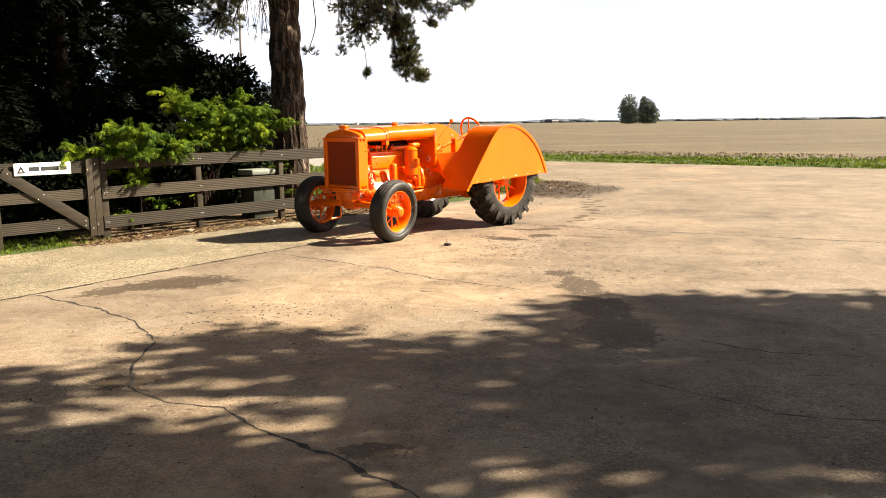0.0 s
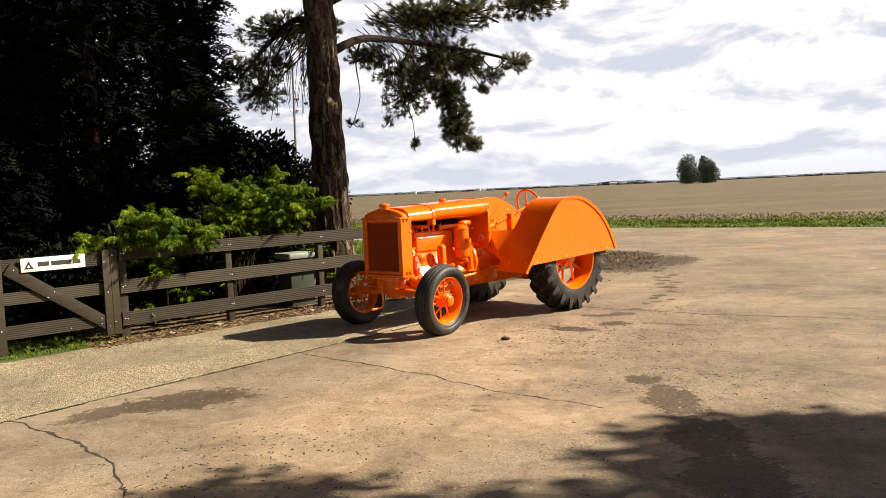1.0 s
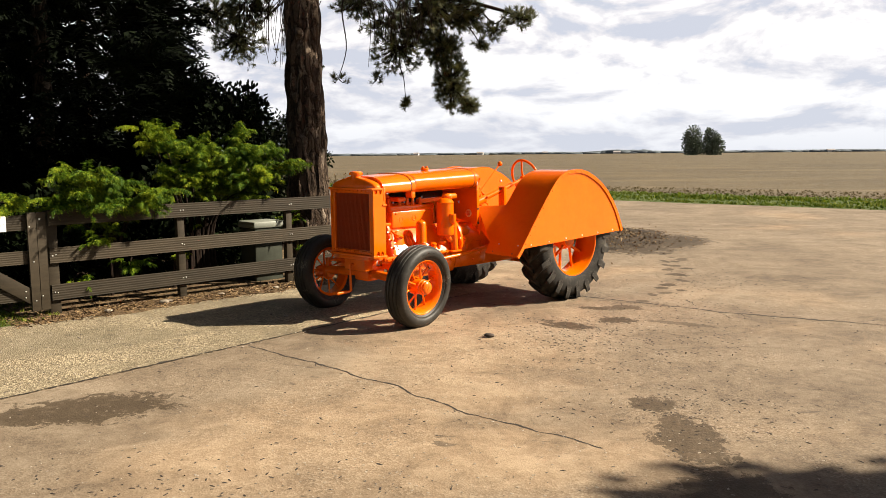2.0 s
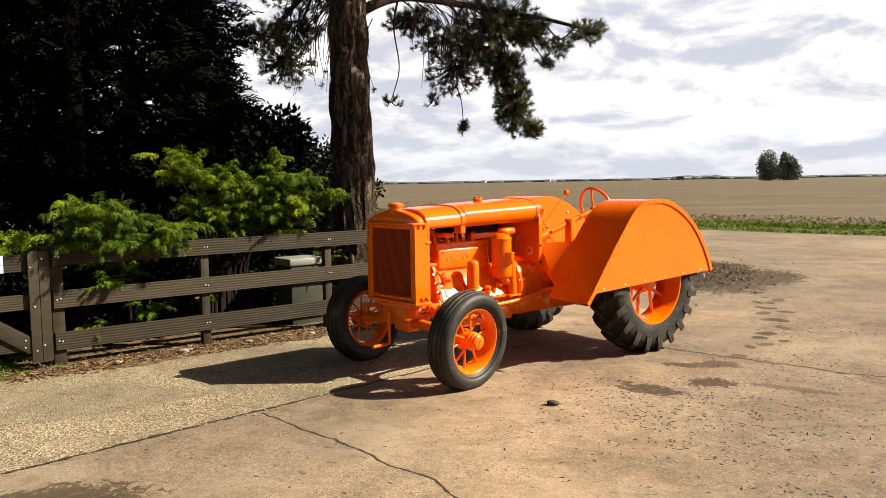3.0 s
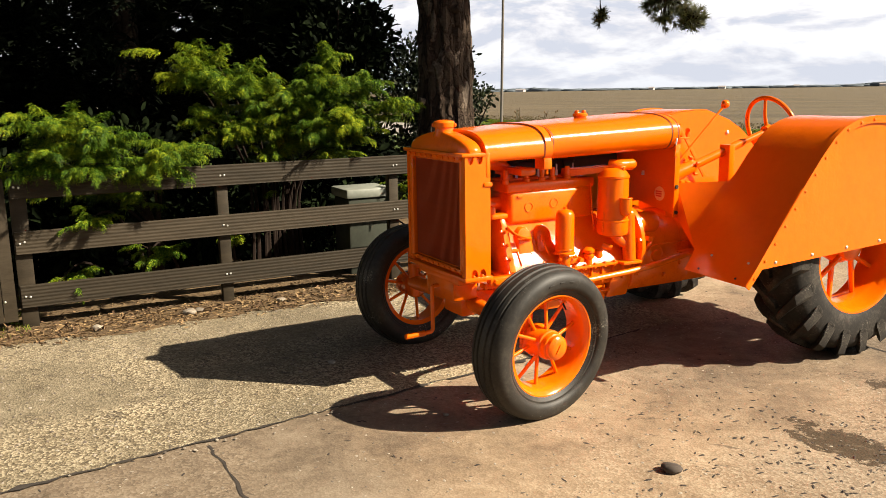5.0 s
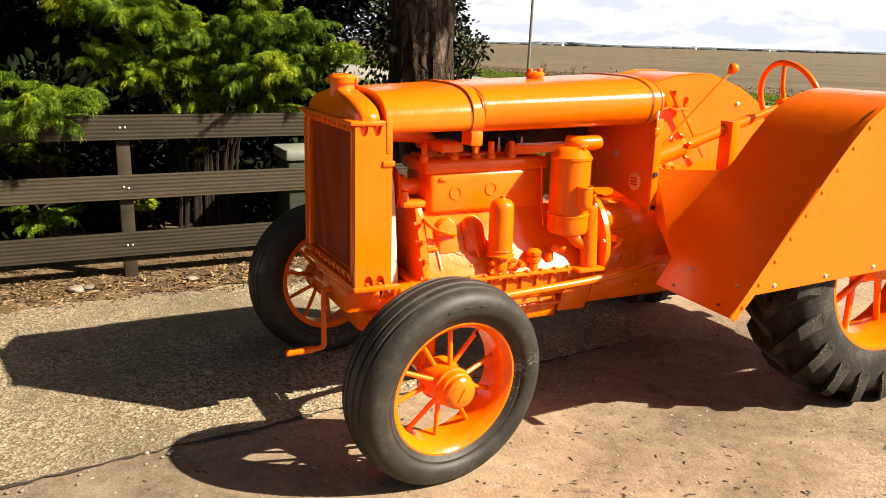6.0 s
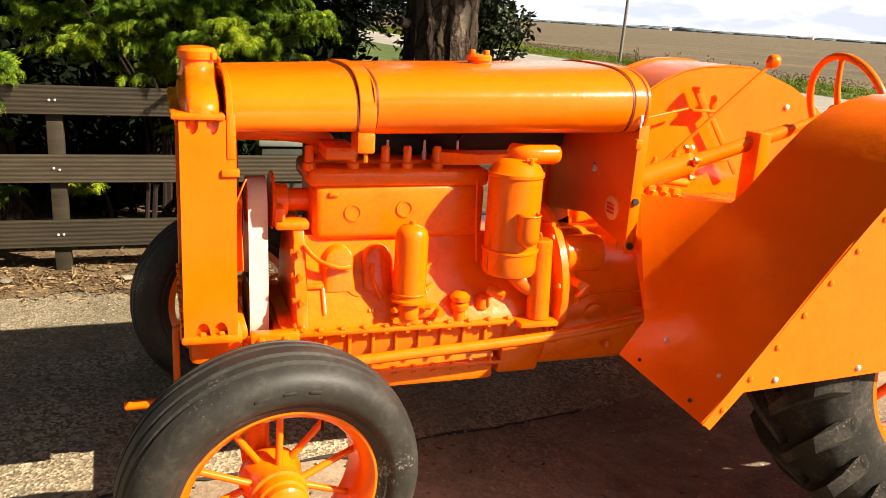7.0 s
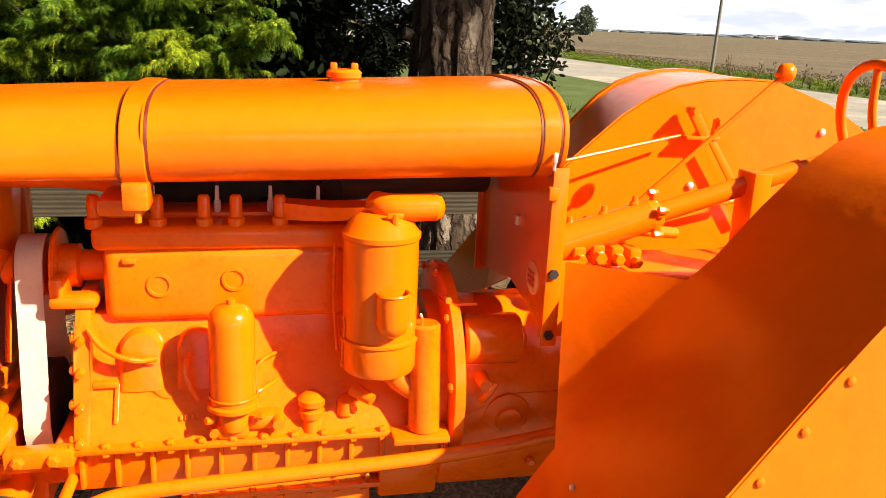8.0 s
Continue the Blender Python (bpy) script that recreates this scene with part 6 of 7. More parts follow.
def build_pine():
    rng = np.random.default_rng(21)
    pine = thing("pine_tree", Matrix.Identity(4), "tall pine with rough brown bark and drooping needle boughs", "tree")
    base = Vector((-3.55, 13.30, -0.1))
    part("trunk", trunk_mesh(base, (-3.80, 13.55, 11.5), 0.272, 0.13, 3, 1.18, 72, 260, 0.034), BARK, pine)
    # stubs and knots on the trunk
    for z, a in ((3.05, -1.2), (2.2, -0.4), (1.35, -1.9)):
        bm = bmesh.new()
        c = base.lerp(Vector((-3.80, 13.55, 11.5)), (z + 0.1) / 11.6)
        d = Vector((math.cos(a), math.sin(a), 0.2))
        rough_limb(bm, [c + d * 0.2, c + d * 0.30], 0.05, 0.035)
        part("branch_stub", bm, BARK, pine)
    # main limbs: start height, end
    limbs = [((-3.55, 13.4, 3.55), [(-3.2, 14.3, 3.95), (-2.6, 15.5, 4.05), (-1.6, 16.3, 3.95), (-0.8, 16.6, 3.75)]),
             ((-3.60, 13.4, 4.30), [(-2.9, 14.6, 4.9), (-2.2, 15.8, 4.9), (-1.2, 16.6, 4.5)]),
             ((-3.60, 13.4, 4.00), [(-4.4, 14.6, 4.4), (-5.2, 15.4, 4.2), (-6.0, 15.9, 3.7)]),
             ((-3.62, 13.4, 5.0), [(-3.0, 14.4, 5.6), (-1.8, 15.4, 5.6), (-0.6, 16.2, 5.0)]),
             ((-3.65, 13.5, 5.6), [(-4.4, 12.9, 6.2), (-5.4, 12.3, 6.3)]),
             ((-3.65, 13.5, 6.4), [(-2.9, 13.0, 7.0), (-2.2, 12.6, 7.2)]),
             ((-3.70, 13.5, 7.4), [(-3.9, 14.6, 8.2), (-4.2, 15.6, 8.2)]),
             ((-3.70, 13.5, 8.2), [(-4.6, 13.2, 9.0), (-5.4, 13.0, 9.2)])]
    for p, more in limbs:
        bm = bmesh.new()
        rough_limb(bm, [p] + more, 0.075, 0.018)
        part("limb", bm, TWIG, pine)
    # needle clusters: centre, half sizes, tufts
    clusters = [((-2.22, 16.0, 3.85), (0.72, 0.50, 0.38), 190), ((-2.84, 16.0, 3.22), (0.50, 0.40, 0.42), 85), ((-1.97, 16.0, 2.64), (0.30, 0.28, 0.50), 150), ((-1.68, 16.0, 2.28), (0.17, 0.16, 0.14), 34),
                ((-2.74, 16.0, 2.36), (0.06, 0.08, 0.13), 12), ((-0.90, 16.3, 3.70), (0.30, 0.25, 0.18), 40), ((-3.50, 15.8, 3.92), (0.42, 0.40, 0.24), 70), ((-3.84, 15.8, 2.72), (0.22, 0.15, 0.13), 5),
                ((-5.46, 15.6, 3.40), (0.48, 0.40, 0.40), 105), ((-5.95, 15.8, 3.85), (0.38, 0.35, 0.28), 60), ((-2.30, 16.0, 4.55), (1.20, 0.60, 0.38), 330), ((-0.60, 16.3, 4.70), (0.70, 0.40, 0.28), 130),
                ((-4.80, 15.4, 4.40), (1.00, 0.60, 0.33), 190), ((-3.20, 16.0, 2.75), (0.18, 0.14, 0.12), 5)]
    tw = bmesh.new()
    P, D = [], []
    allpts = [(Vector(a).lerp(Vector(b), t)) for p, more in limbs[:4] for a, b in zip([p] + more, more) for t in (0.1, 0.35, 0.6, 0.85)]
    chains = [[(-2.6, 15.5, 4.05), (-2.25, 15.9, 3.85), (-2.05, 16.0, 3.3), (-2.05, 16.0, 2.9), (-1.90, 16.0, 2.55), (-1.68, 16.0, 2.28)],
              [(-2.6, 15.5, 4.05), (-2.9, 15.8, 3.65), (-2.95, 16.0, 3.2), (-2.78, 16.0, 2.8), (-2.74, 16.0, 2.36)],
              [(-1.6, 16.3, 3.95), (-1.3, 16.3, 3.62), (-1.05, 16.3, 3.78), (-0.75, 16.3, 3.66)],
              [(-3.2, 14.3, 3.95), (-3.5, 15.0, 3.7), (-3.62, 15.6, 3.2), (-3.84, 15.8, 2.72)],
              [(-4.4, 14.6, 4.4), (-5.0, 15.2, 3.9), (-5.4, 15.6, 3.5), (-5.6, 15.6, 3.1)],
              [(-5.2, 15.4, 4.2), (-5.7, 15.7, 4.0), (-6.1, 15.8, 3.75)],
              [(-2.25, 15.9, 3.85), (-1.75, 16.1, 3.6), (-1.5, 16.1, 3.25)]]
    for chain in chains:
        tube(tw, chain, 0.016, 6, 0.005)
    clusters += [((-1.30, 16.2, 3.50), (0.20, 0.20, 0.16), 22), ((-1.50, 16.1, 3.25), (0.14, 0.14, 0.12), 14), ((-2.12, 16.0, 3.22), (0.34, 0.28, 0.32), 110), ((-2.55, 16.0, 3.50), (0.45, 0.35, 0.30), 70), ((-3.05, 15.9, 3.60), (0.40, 0.35, 0.26), 50), ((-1.72, 16.1, 3.70), (0.34, 0.3, 0.26), 70), ((-5.2, 15.4, 3.85), (0.45, 0.4, 0.3), 70)]
    for c, r, n in clusters:
        c = Vector(c)
        for k in range(int(n * 2.1)):
            u = rng.normal(0, 1, 3)
            u /= np.linalg.norm(u)
            q = c + Vector(u * np.array(r) * rng.random() ** 0.38)
            out = Vector(u) * 0.7 + Vector((0.15, -0.1, 0.45)) + Vector(rng.normal(0, 0.35, 3))
            P.append(q)
            D.append(out)
            if k % 2 == 0:
                root = c + (q - c) * 0.2 + Vector((0, 0, 0.15 * r[2]))
                tube(tw, [root, root.lerp(q, 0.6) - Vector((0, 0, 0.04)), q], 0.010, 4, 0.004)
    # bare twigs close to the trunk
    for k in range(90):
        side = 1 if k % 2 else -1
        s = Vector((-3.55 + side * rng.uniform(0.2, 0.9), rng.uniform(14.0, 15.6), rng.uniform(3.9, 4.5)))
        e = s + Vector((side * rng.uniform(0.1, 0.8), rng.uniform(-0.2, 0.6), -rng.uniform(0.4, 1.3)))
        tube(tw, [s, s.lerp(e, 0.5) + Vector((side * 0.16, 0, 0.12)), e], 0.009, 4, 0.003)
        if k % 3 == 0:
            P.append(e)
            D.append(Vector((side * 0.5, 0, -0.2)))
    tagged(part("fine_twig", tw, TWIG, pine), kind="stuff")
    P, D = np.array([list(p) for p in P]), np.array([list(d) for d in D])
    tufts("needles", P, D, 0.100, NEEDLE, pine, rng, 4, n=36, spread=1.25)
    # upper crown; the first lobes are added out of view to shade the trunk
    C, E = [], []
    for c, r, n in (((-0.5, 14.05, 5.1), (0.6, 0.5, 0.5), 50), ((0.5, 14.25, 5.3), (0.6, 0.5, 0.45), 40), ((1.3, 14.45, 5.4), (0.6, 0.5, 0.4), 40), ((-1.5, 13.8, 5.3), (0.7, 0.6, 0.4), 70), ((-2.4, 13.6, 5.2), (0.6, 0.6, 0.4), 130), ((-4.2, 13.0, 6.4), (1.7, 1.5, 1.0), 420), ((-3.2, 13.6, 7.6), (1.5, 1.6, 0.9), 380), ((-4.4, 13.6, 9.0), (1.8, 1.7, 1.1), 420), ((-3.6, 13.6, 10.8), (1.3, 1.3, 1.2), 360),
                    ((-5.6, 12.4, 7.4), (1.5, 1.5, 1.1), 380), ((-2.4, 15.2, 6.6), (1.7, 1.4, 0.9), 360), ((-5.2, 15.0, 6.2), (1.5, 1.3, 0.9), 300), ((-6.6, 13.4, 8.6), (1.3, 1.3, 1.1), 260)):
        d = rng.normal(0, 1, (n, 3))
        d /= np.linalg.norm(d, axis=1, keepdims=True)
        C.append(np.array(c) + d * np.array(r) * rng.random((n, 1)) ** 0.4)
        E.append(d + np.array([0, 0, 0.5]))
    tufts("crown", np.concatenate(C), np.concatenate(E), 0.27, NEEDLE, pine, rng, 5, n=22, spread=1.2)


build_pine()


def build_juniper():
    """Golden juniper leaning over the fence: plumes of drooping sprays on two tiers of arms."""
    rng = np.random.default_rng(8)
    bush = thing("juniper_bush", FR, "golden-green juniper bush spilling over the top rail", "bush")
    # arm tips (along the fence, towards the yard, up), plumes, plume length
    low_tier = [
        (-1.8, -2.15, 1.34, 20, 0.32), (-1.45, -2.0, 1.24, 20, 0.32), (-0.95, -2.02, 1.16, 16, 0.28), (-1.95, -2.05, 1.14, 18, 0.34), (-1.1, -1.98, 1.1, 18, 0.3),
        (-1.5, -1.98, 1.08, 15, 0.3), (-2.35, -2.25, 1.1, 15, 0.3), (-1.62, -2.02, 1.34, 14, 0.28)]
    high_tier = [
        (-0.86, -2.48, 1.76, 8, 0.24), (-0.72, -2.35, 1.64, 20, 0.34), (-0.38, -2.25, 1.57, 21, 0.34), (-0.05, -2.2, 1.54, 21, 0.34), (0.22, -2.2, 1.55, 21, 0.34),
        (0.45, -2.22, 1.6, 20, 0.32), (0.62, -2.15, 1.42, 18, 0.3), (0.36, -2.1, 1.34, 16, 0.28)]
    back_tier = [
        (-0.15, -2.15, 1.38, 15, 0.28), (0.3, -2.7, 1.74, 15, 0.32), (-0.5, -2.75, 1.76, 15, 0.32), (-0.45, -2.28, 1.3, 16, 0.28), (0.1, -2.26, 1.26, 16, 0.28),
        (0.48, -2.28, 1.22, 14, 0.26), (-0.7, -2.32, 1.34, 14, 0.26), (0.28, -2.32, 1.08, 9, 0.22), (-0.22, -2.32, 1.1, 9, 0.22)]
    foot_tier = [
        (-1.5, -2.22, 0.7, 9, 0.22), (-1.15, -2.3, 0.38, 10, 0.22), (-0.55, -2.4, 0.42, 6, 0.18), (-1.75, -2.3, 0.26, 8, 0.2), (0.98, -2.42, 0.76, 8, 0.18),
        (1.0, -2.5, 0.36, 4, 0.18)]
    arms = [((-1.0 + 0.1 * (q[0] + 1.5), -3.0, 0.55), q[:3], q[3], q[4]) for q in low_tier]
    arms += [((0.05 + 0.3 * q[0], -3.05, 0.35 + 0.27 * q[2]), q[:3], q[3], q[4]) for q in high_tier + back_tier]
    arms += [((q[0] * 0.75, -2.85, q[2] * 0.5), q[:3], q[3], q[4]) for q in foot_tier]
    P, D, S, Rl = [], [], [], []
    stems = bmesh.new()
    for base, tip, count, length in arms:
        base, tip = Vector((base[0], -base[1], base[2])), Vector((tip[0], -tip[1], tip[2]))
        mid = base.lerp(tip, 0.55) + Vector((0, 0, 0.14))
        tube(stems, [(base.x, base.y, 0.0), base, mid, tip], 0.016, 6, 0.005)
        reach = (tip - base).normalized()
        for _ in range(count):
            t = rng.beta(3.0, 1.1)
            p = base * (1 - t) ** 2 + mid * (2 * t * (1 - t)) + tip * t * t + Vector((rng.normal(0, 0.05), rng.normal(0, 0.05), rng.normal(0.0, 0.035)))
            d = (reach * 0.7 + Vector((rng.normal(0, 0.75), -0.25 + rng.normal(0, 0.35), rng.normal(0.10, 0.22)))).normalized()
            L = length * rng.uniform(0.7, 1.15)
            side = d.cross(Vector((0, 0, 1))).normalized()
            for k in range(32):
                u = (k + rng.random()) / 32
                q = p + d * (L * u) - Vector((0, 0, 0.32 * L * u * u))
                sd = side * (1 if k % 2 else -1)
                dd = d * 0.75 + sd * (0.85 - 0.45 * u) + Vector((rng.normal(0, 0.2), rng.normal(0, 0.2), -0.32 - 0.55 * u + rng.normal(0, 0.18)))
                P.append(q)
                D.append(dd)
                S.append(L * (0.36 - 0.16 * u) * rng.uniform(0.7, 1.2))
                Rl.append(rng.normal(0, 0.5))
    tagged(part("stem", stems, TWIG, bush), kind="stuff")
    D = np.array([list(d) for d in D])
    v, f = spray_shape(3, 9, 0.085, 0.60)
    scatter("foliage", v, f, np.array([list(p) for p in P]), frames_along(D, rng, np.array(Rl)), np.array(S), JUNIPER, bush)


build_juniper()


def build_cypress(x, y, height, radius, seed, n=5200, low=0.5, size=0.34, lean=(0, 0)):
    """Dense dark conifer: tapered trunk, short limbs and overlapping drooping sprays."""
    rng = np.random.default_rng(seed)
    tree = thing("cypress_tree", Matrix.Translation((x, y, 0)), "tall dense conifer, deep shade put into its near-black leaf colour", "tree", "dark conifers behind the fence")
    part("trunk", trunk_mesh((0, 0, -0.1), (lean[0], lean[1], height * 0.92), 0.16, 0.03, seed, 1.2, 14, 20, 0.01), BARK, tree)
    z = low + (height - low) * rng.random(n) ** 1.15
    t = (z - low) / (height - low)
    prof = np.minimum(1.0, (t + 0.12) * 4.0) * (1 - t ** 1.7) ** 0.8
    a = rng.uniform(0, 2 * math.pi, n)
    lump = 1 + 0.17 * np.sin(3 * a + z * 1.3 + seed) + 0.13 * np.sin(7 * a - z * 2.9)
    r = radius * prof * lump * (0.50 + 0.50 * rng.random(n) ** 0.45)
    pos = np.stack([r * np.cos(a) + lean[0] * t, r * np.sin(a) + lean[1] * t, z], 1)
    d = np.stack([np.cos(a), np.sin(a), 0.25 + 0.25 * rng.normal(0, 1, n)], 1) + rng.normal(0, 0.3, (n, 3))
    v, f = spray_shape(seed, 6, 0.17, 0.45)
    scatter("foliage", v, f, pos, frames_along(d, rng, rng.normal(0, 0.6, n)), size * rng.uniform(0.7, 1.25, n), CYPRESS_IN_SHADE, tree)
    return tree


# near-black leaf colour stands in for the shade on these trees
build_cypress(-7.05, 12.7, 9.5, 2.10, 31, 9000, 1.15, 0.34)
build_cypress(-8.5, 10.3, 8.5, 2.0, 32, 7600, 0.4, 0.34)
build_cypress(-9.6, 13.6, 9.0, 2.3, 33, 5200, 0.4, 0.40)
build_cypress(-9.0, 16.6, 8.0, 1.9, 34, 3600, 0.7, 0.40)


def build_shrub(name, label, x, y, blobs, n, size, seed, mat, group=""):
    """A leafy shrub: several stems and a cloud of single leaves about rough lobes (dx, dy, z, rx, ry, rz)."""
    rng = np.random.default_rng(seed)
    sh = thing(name, Matrix.Translation((x, y, 0)), label, "shrub", group)
    stems = bmesh.new()
    for bx, by, bz, rx, ry, rz in blobs:
        for _ in range(3):
            tip = Vector((bx + rng.normal(0, rx * 0.5), by + rng.normal(0, ry * 0.5), bz + rz * rng.uniform(0, 0.8)))
            tube(stems, [(rng.normal(0, 0.12), rng.normal(0, 0.12), 0), (bx * 0.5 + rng.normal(0, 0.1), by * 0.5, bz * 0.5), tip], 0.018, 6, 0.005)
    tagged(part("stem", stems, TWIG, sh), kind="stuff")
    P, D = [], []
    vol = np.array([b[3] * b[4] * b[5] for b in blobs])
    for (bx, by, bz, rx, ry, rz), share in zip(blobs, vol / vol.sum()):
        k = int(n * share)
        d = rng.normal(0, 1, (k, 3))
        d /= np.linalg.norm(d, axis=1, keepdims=True)
        P.append(np.array((bx, by, bz)) + d * np.array((rx, ry, rz)) * (rng.random((k, 1)) ** 0.5) * rng.uniform(0.8, 1.15, (k, 1)))
        D.append(d + rng.normal(0, 0.6, (k, 3)) + np.array([0, 0, -0.15]))
    P, D = np.concatenate(P), np.concatenate(D)
    keep = P[:, 2] > 0.03
    P, D = P[keep], D[keep]
    scatter("leaves", LEAF_SHAPE[0], LEAF_SHAPE[1], P, frames_along(D, rng), size * rng.uniform(0.6, 1.2, len(P)), mat, sh)
    return sh


build_shrub("holly_shrub", "leafy shrub beside the pine trunk, coloured near-black for shade", -4.85, 13.0,
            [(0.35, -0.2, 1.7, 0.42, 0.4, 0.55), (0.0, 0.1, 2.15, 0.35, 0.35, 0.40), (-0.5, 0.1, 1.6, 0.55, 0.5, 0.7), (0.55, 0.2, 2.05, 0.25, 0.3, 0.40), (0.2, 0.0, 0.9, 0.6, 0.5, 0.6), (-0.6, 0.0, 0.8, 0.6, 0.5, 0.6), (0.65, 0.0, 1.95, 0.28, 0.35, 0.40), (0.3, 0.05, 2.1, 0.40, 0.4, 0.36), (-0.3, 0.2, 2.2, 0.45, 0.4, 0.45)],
            15000, 0.085, 41, HOLLY_IN_SHADE)
build_shrub("ivy_shrub", "dark round-leaved shrub behind the pine trunk", -4.55, 15.1,
            [(0.20, 0.0, 1.25, 0.44, 0.4, 0.50), (0.60, 0.0, 1.44, 0.20, 0.25, 0.17), (-0.3, 0.0, 1.6, 0.6, 0.4, 0.6), (0.1, 0.0, 0.75, 0.38, 0.4, 0.45), (-0.4, 0.1, 0.6, 0.5, 0.5, 0.5), (0.15, 0.1, 1.85, 0.35, 0.3, 0.3), (0.40, 0.0, 1.62, 0.22, 0.22, 0.16)],
            12000, 0.066, 42, IVY)
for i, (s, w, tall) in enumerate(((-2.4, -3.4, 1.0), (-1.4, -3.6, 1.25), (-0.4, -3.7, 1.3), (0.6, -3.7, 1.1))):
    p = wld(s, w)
    build_shrub("understorey_shrub", "low leafy undergrowth behind the fence, shade put into its colour", p.x, p.y,
                [(0, 0, tall * 0.45, 0.6, 0.5, tall * 0.5), (0.3, 0.2, tall * 0.75, 0.45, 0.45, tall * 0.35), (-0.35, -0.1, tall * 0.35, 0.45, 0.45, tall * 0.4), (0.0, -0.25, tall * 0.3, 0.6, 0.35, tall * 0.3)], 4200, 0.10, 50 + i, HOLLY_IN_SHADE, "undergrowth behind the fence")


def build_shade_tree(x, y, lobes, seed, n, size=0.20):
    """Broadleaf tree out of view, beside or behind the camera's way; its crown throws dappled shade and blocks sky
    light.
    """
    rng = np.random.default_rng(seed)
    tree = thing("broadleaf_tree", Matrix.Translation((x, y, 0)), "leafy broadleaf tree out of view, shading the yard", "tree", "yard trees")
    part("trunk", trunk_mesh((0, 0, -0.1), (0.1, 0.0, 5.5), 0.26, 0.12, seed, 1.3, 18, 26), BARK, tree)
    bmx = bmesh.new()
    P, D = [], []
    vol = np.array([l[3] ** 2 for l in lobes])
    for (bx, by, bz, r), share in zip(lobes, vol / vol.sum()):
        rough_limb(bmx, [(0.05, 0, 3.6), (bx * 0.5, by * 0.5, bz - 0.8), (bx, by, bz)], 0.08, 0.02, 7)
        k = int(n * share)
        d = rng.normal(0, 1, (k, 3))
        d /= np.linalg.norm(d, axis=1, keepdims=True)
        P.append(np.array((bx, by, bz)) + d * np.array((r, r, r * 0.75)) * rng.random((k, 1)) ** 0.5 * rng.uniform(0.75, 1.2, (k, 1)))
        D.append(d + rng.normal(0, 0.7, (k, 3)))
    part("limbs", bmx, TWIG, tree)
    P, D = np.concatenate(P), np.concatenate(D)
    scatter("leaves", LEAF_SHAPE[0], LEAF_SHAPE[1], P, frames_along(D, rng), size * rng.uniform(0.6, 1.2, len(P)), LEAF, tree)


def shade_lobes(trunk, spots):
    """Crown lobes that throw their shade on the ground spots (x, y, radius, height)."""
    return [(x + 1.264 * h - trunk[0], y + 0.304 * h - trunk[1], h, r) for x, y, r, h in spots]


near_crown = [
    (-1.25, 4.74, 0.66, 6.0), (-1.5, 5.05, 0.36, 6.0), (-0.5, 4.6, 0.62, 6.6), (0.3, 4.72, 0.55, 6.2), (1.0, 5.45, 0.62, 6.4), (0.75, 5.75, 0.42, 6.4),
    (1.25, 6.15, 0.42, 6.4), (0.85, 6.15, 0.36, 6.4), (1.5, 6.25, 0.4, 6.4), (0.1, 3.9, 0.8, 7.0), (1.6, 4.5, 0.95, 7.2)]
low_crown = [
    (-1.35, 2.75, 0.8, 5.6), (-2.3, 2.5, 0.75, 5.8), (0.4, 2.4, 0.8, 6.4), (1.9, 3.2, 0.95, 6.8), (-2.8, 4.0, 0.42, 6.0), (-1.85, 2.85, 0.62, 6.0),
    (-2.7, 3.05, 0.6, 5.8), (-1.3, 3.1, 0.4, 6.2), (-0.9, 2.3, 0.7, 6.2), (-1.7, 3.0, 0.55, 5.2), (-2.3, 2.9, 0.6, 5.4), (-1.0, 2.7, 0.5, 5.6), (1.1, 3.9, 0.8, 6.6),
    (-1.62, 3.12, 0.34, 5.6), (-1.4, 3.36, 0.26, 5.8), (-1.0, 3.02, 0.32, 5.8), (-2.25, 3.92, 0.34, 5.8), (-2.05, 3.2, 0.34, 5.6)]
build_shade_tree(8.0, 5.6, shade_lobes((8.0, 5.6), near_crown + low_crown), 61, 8800)
build_shade_tree(11.2, 7.6, shade_lobes((11.2, 7.6), [(1.75, 5.85, 0.76, 6.2), (2.5, 6.05, 0.70, 6.8), (3.5, 5.8, 0.9, 6.6), (5.0, 6.2, 1.0, 7.0), (3.0, 4.4, 1.1, 7.2), (4.6, 4.4, 1.2, 7.4), (3.4, 3.0, 1.1, 6.4), (2.2, 5.2, 0.9, 6.6)]), 62, 7600)
build_shade_tree(9.0, 0.2, shade_lobes((9.0, 0.2), [(-1.2, 1.3, 0.9, 6.0), (0.4, 1.0, 1.2, 6.6), (2.2, 1.4, 1.2, 6.8), (1.0, -0.6, 1.3, 7.0), (3.4, 0.4, 1.2, 6.8)]), 63, 6000)

# unseen trees added behind the camera: they close the yard and cut fill light
for i, (x, y) in enumerate(((-12.0, 0.0), (-9.5, -6.5), (-4.0, -9.5), (2.0, -10.5), (8.0, -9.5), (13.0, -5.0))):
    build_shade_tree(x, y, [(0, 0, 4.6, 2.6), (1.4, 0.6, 3.0, 2.0), (-1.5, -0.4, 3.2, 2.1), (0.2, 1.2, 2.0, 1.9), (0.3, -0.8, 7.0, 2.0), (-2.4, 0.8, 1.6, 1.6), (2.4, 0.2, 1.6, 1.6)], 80 + i, 5200, 0.34)

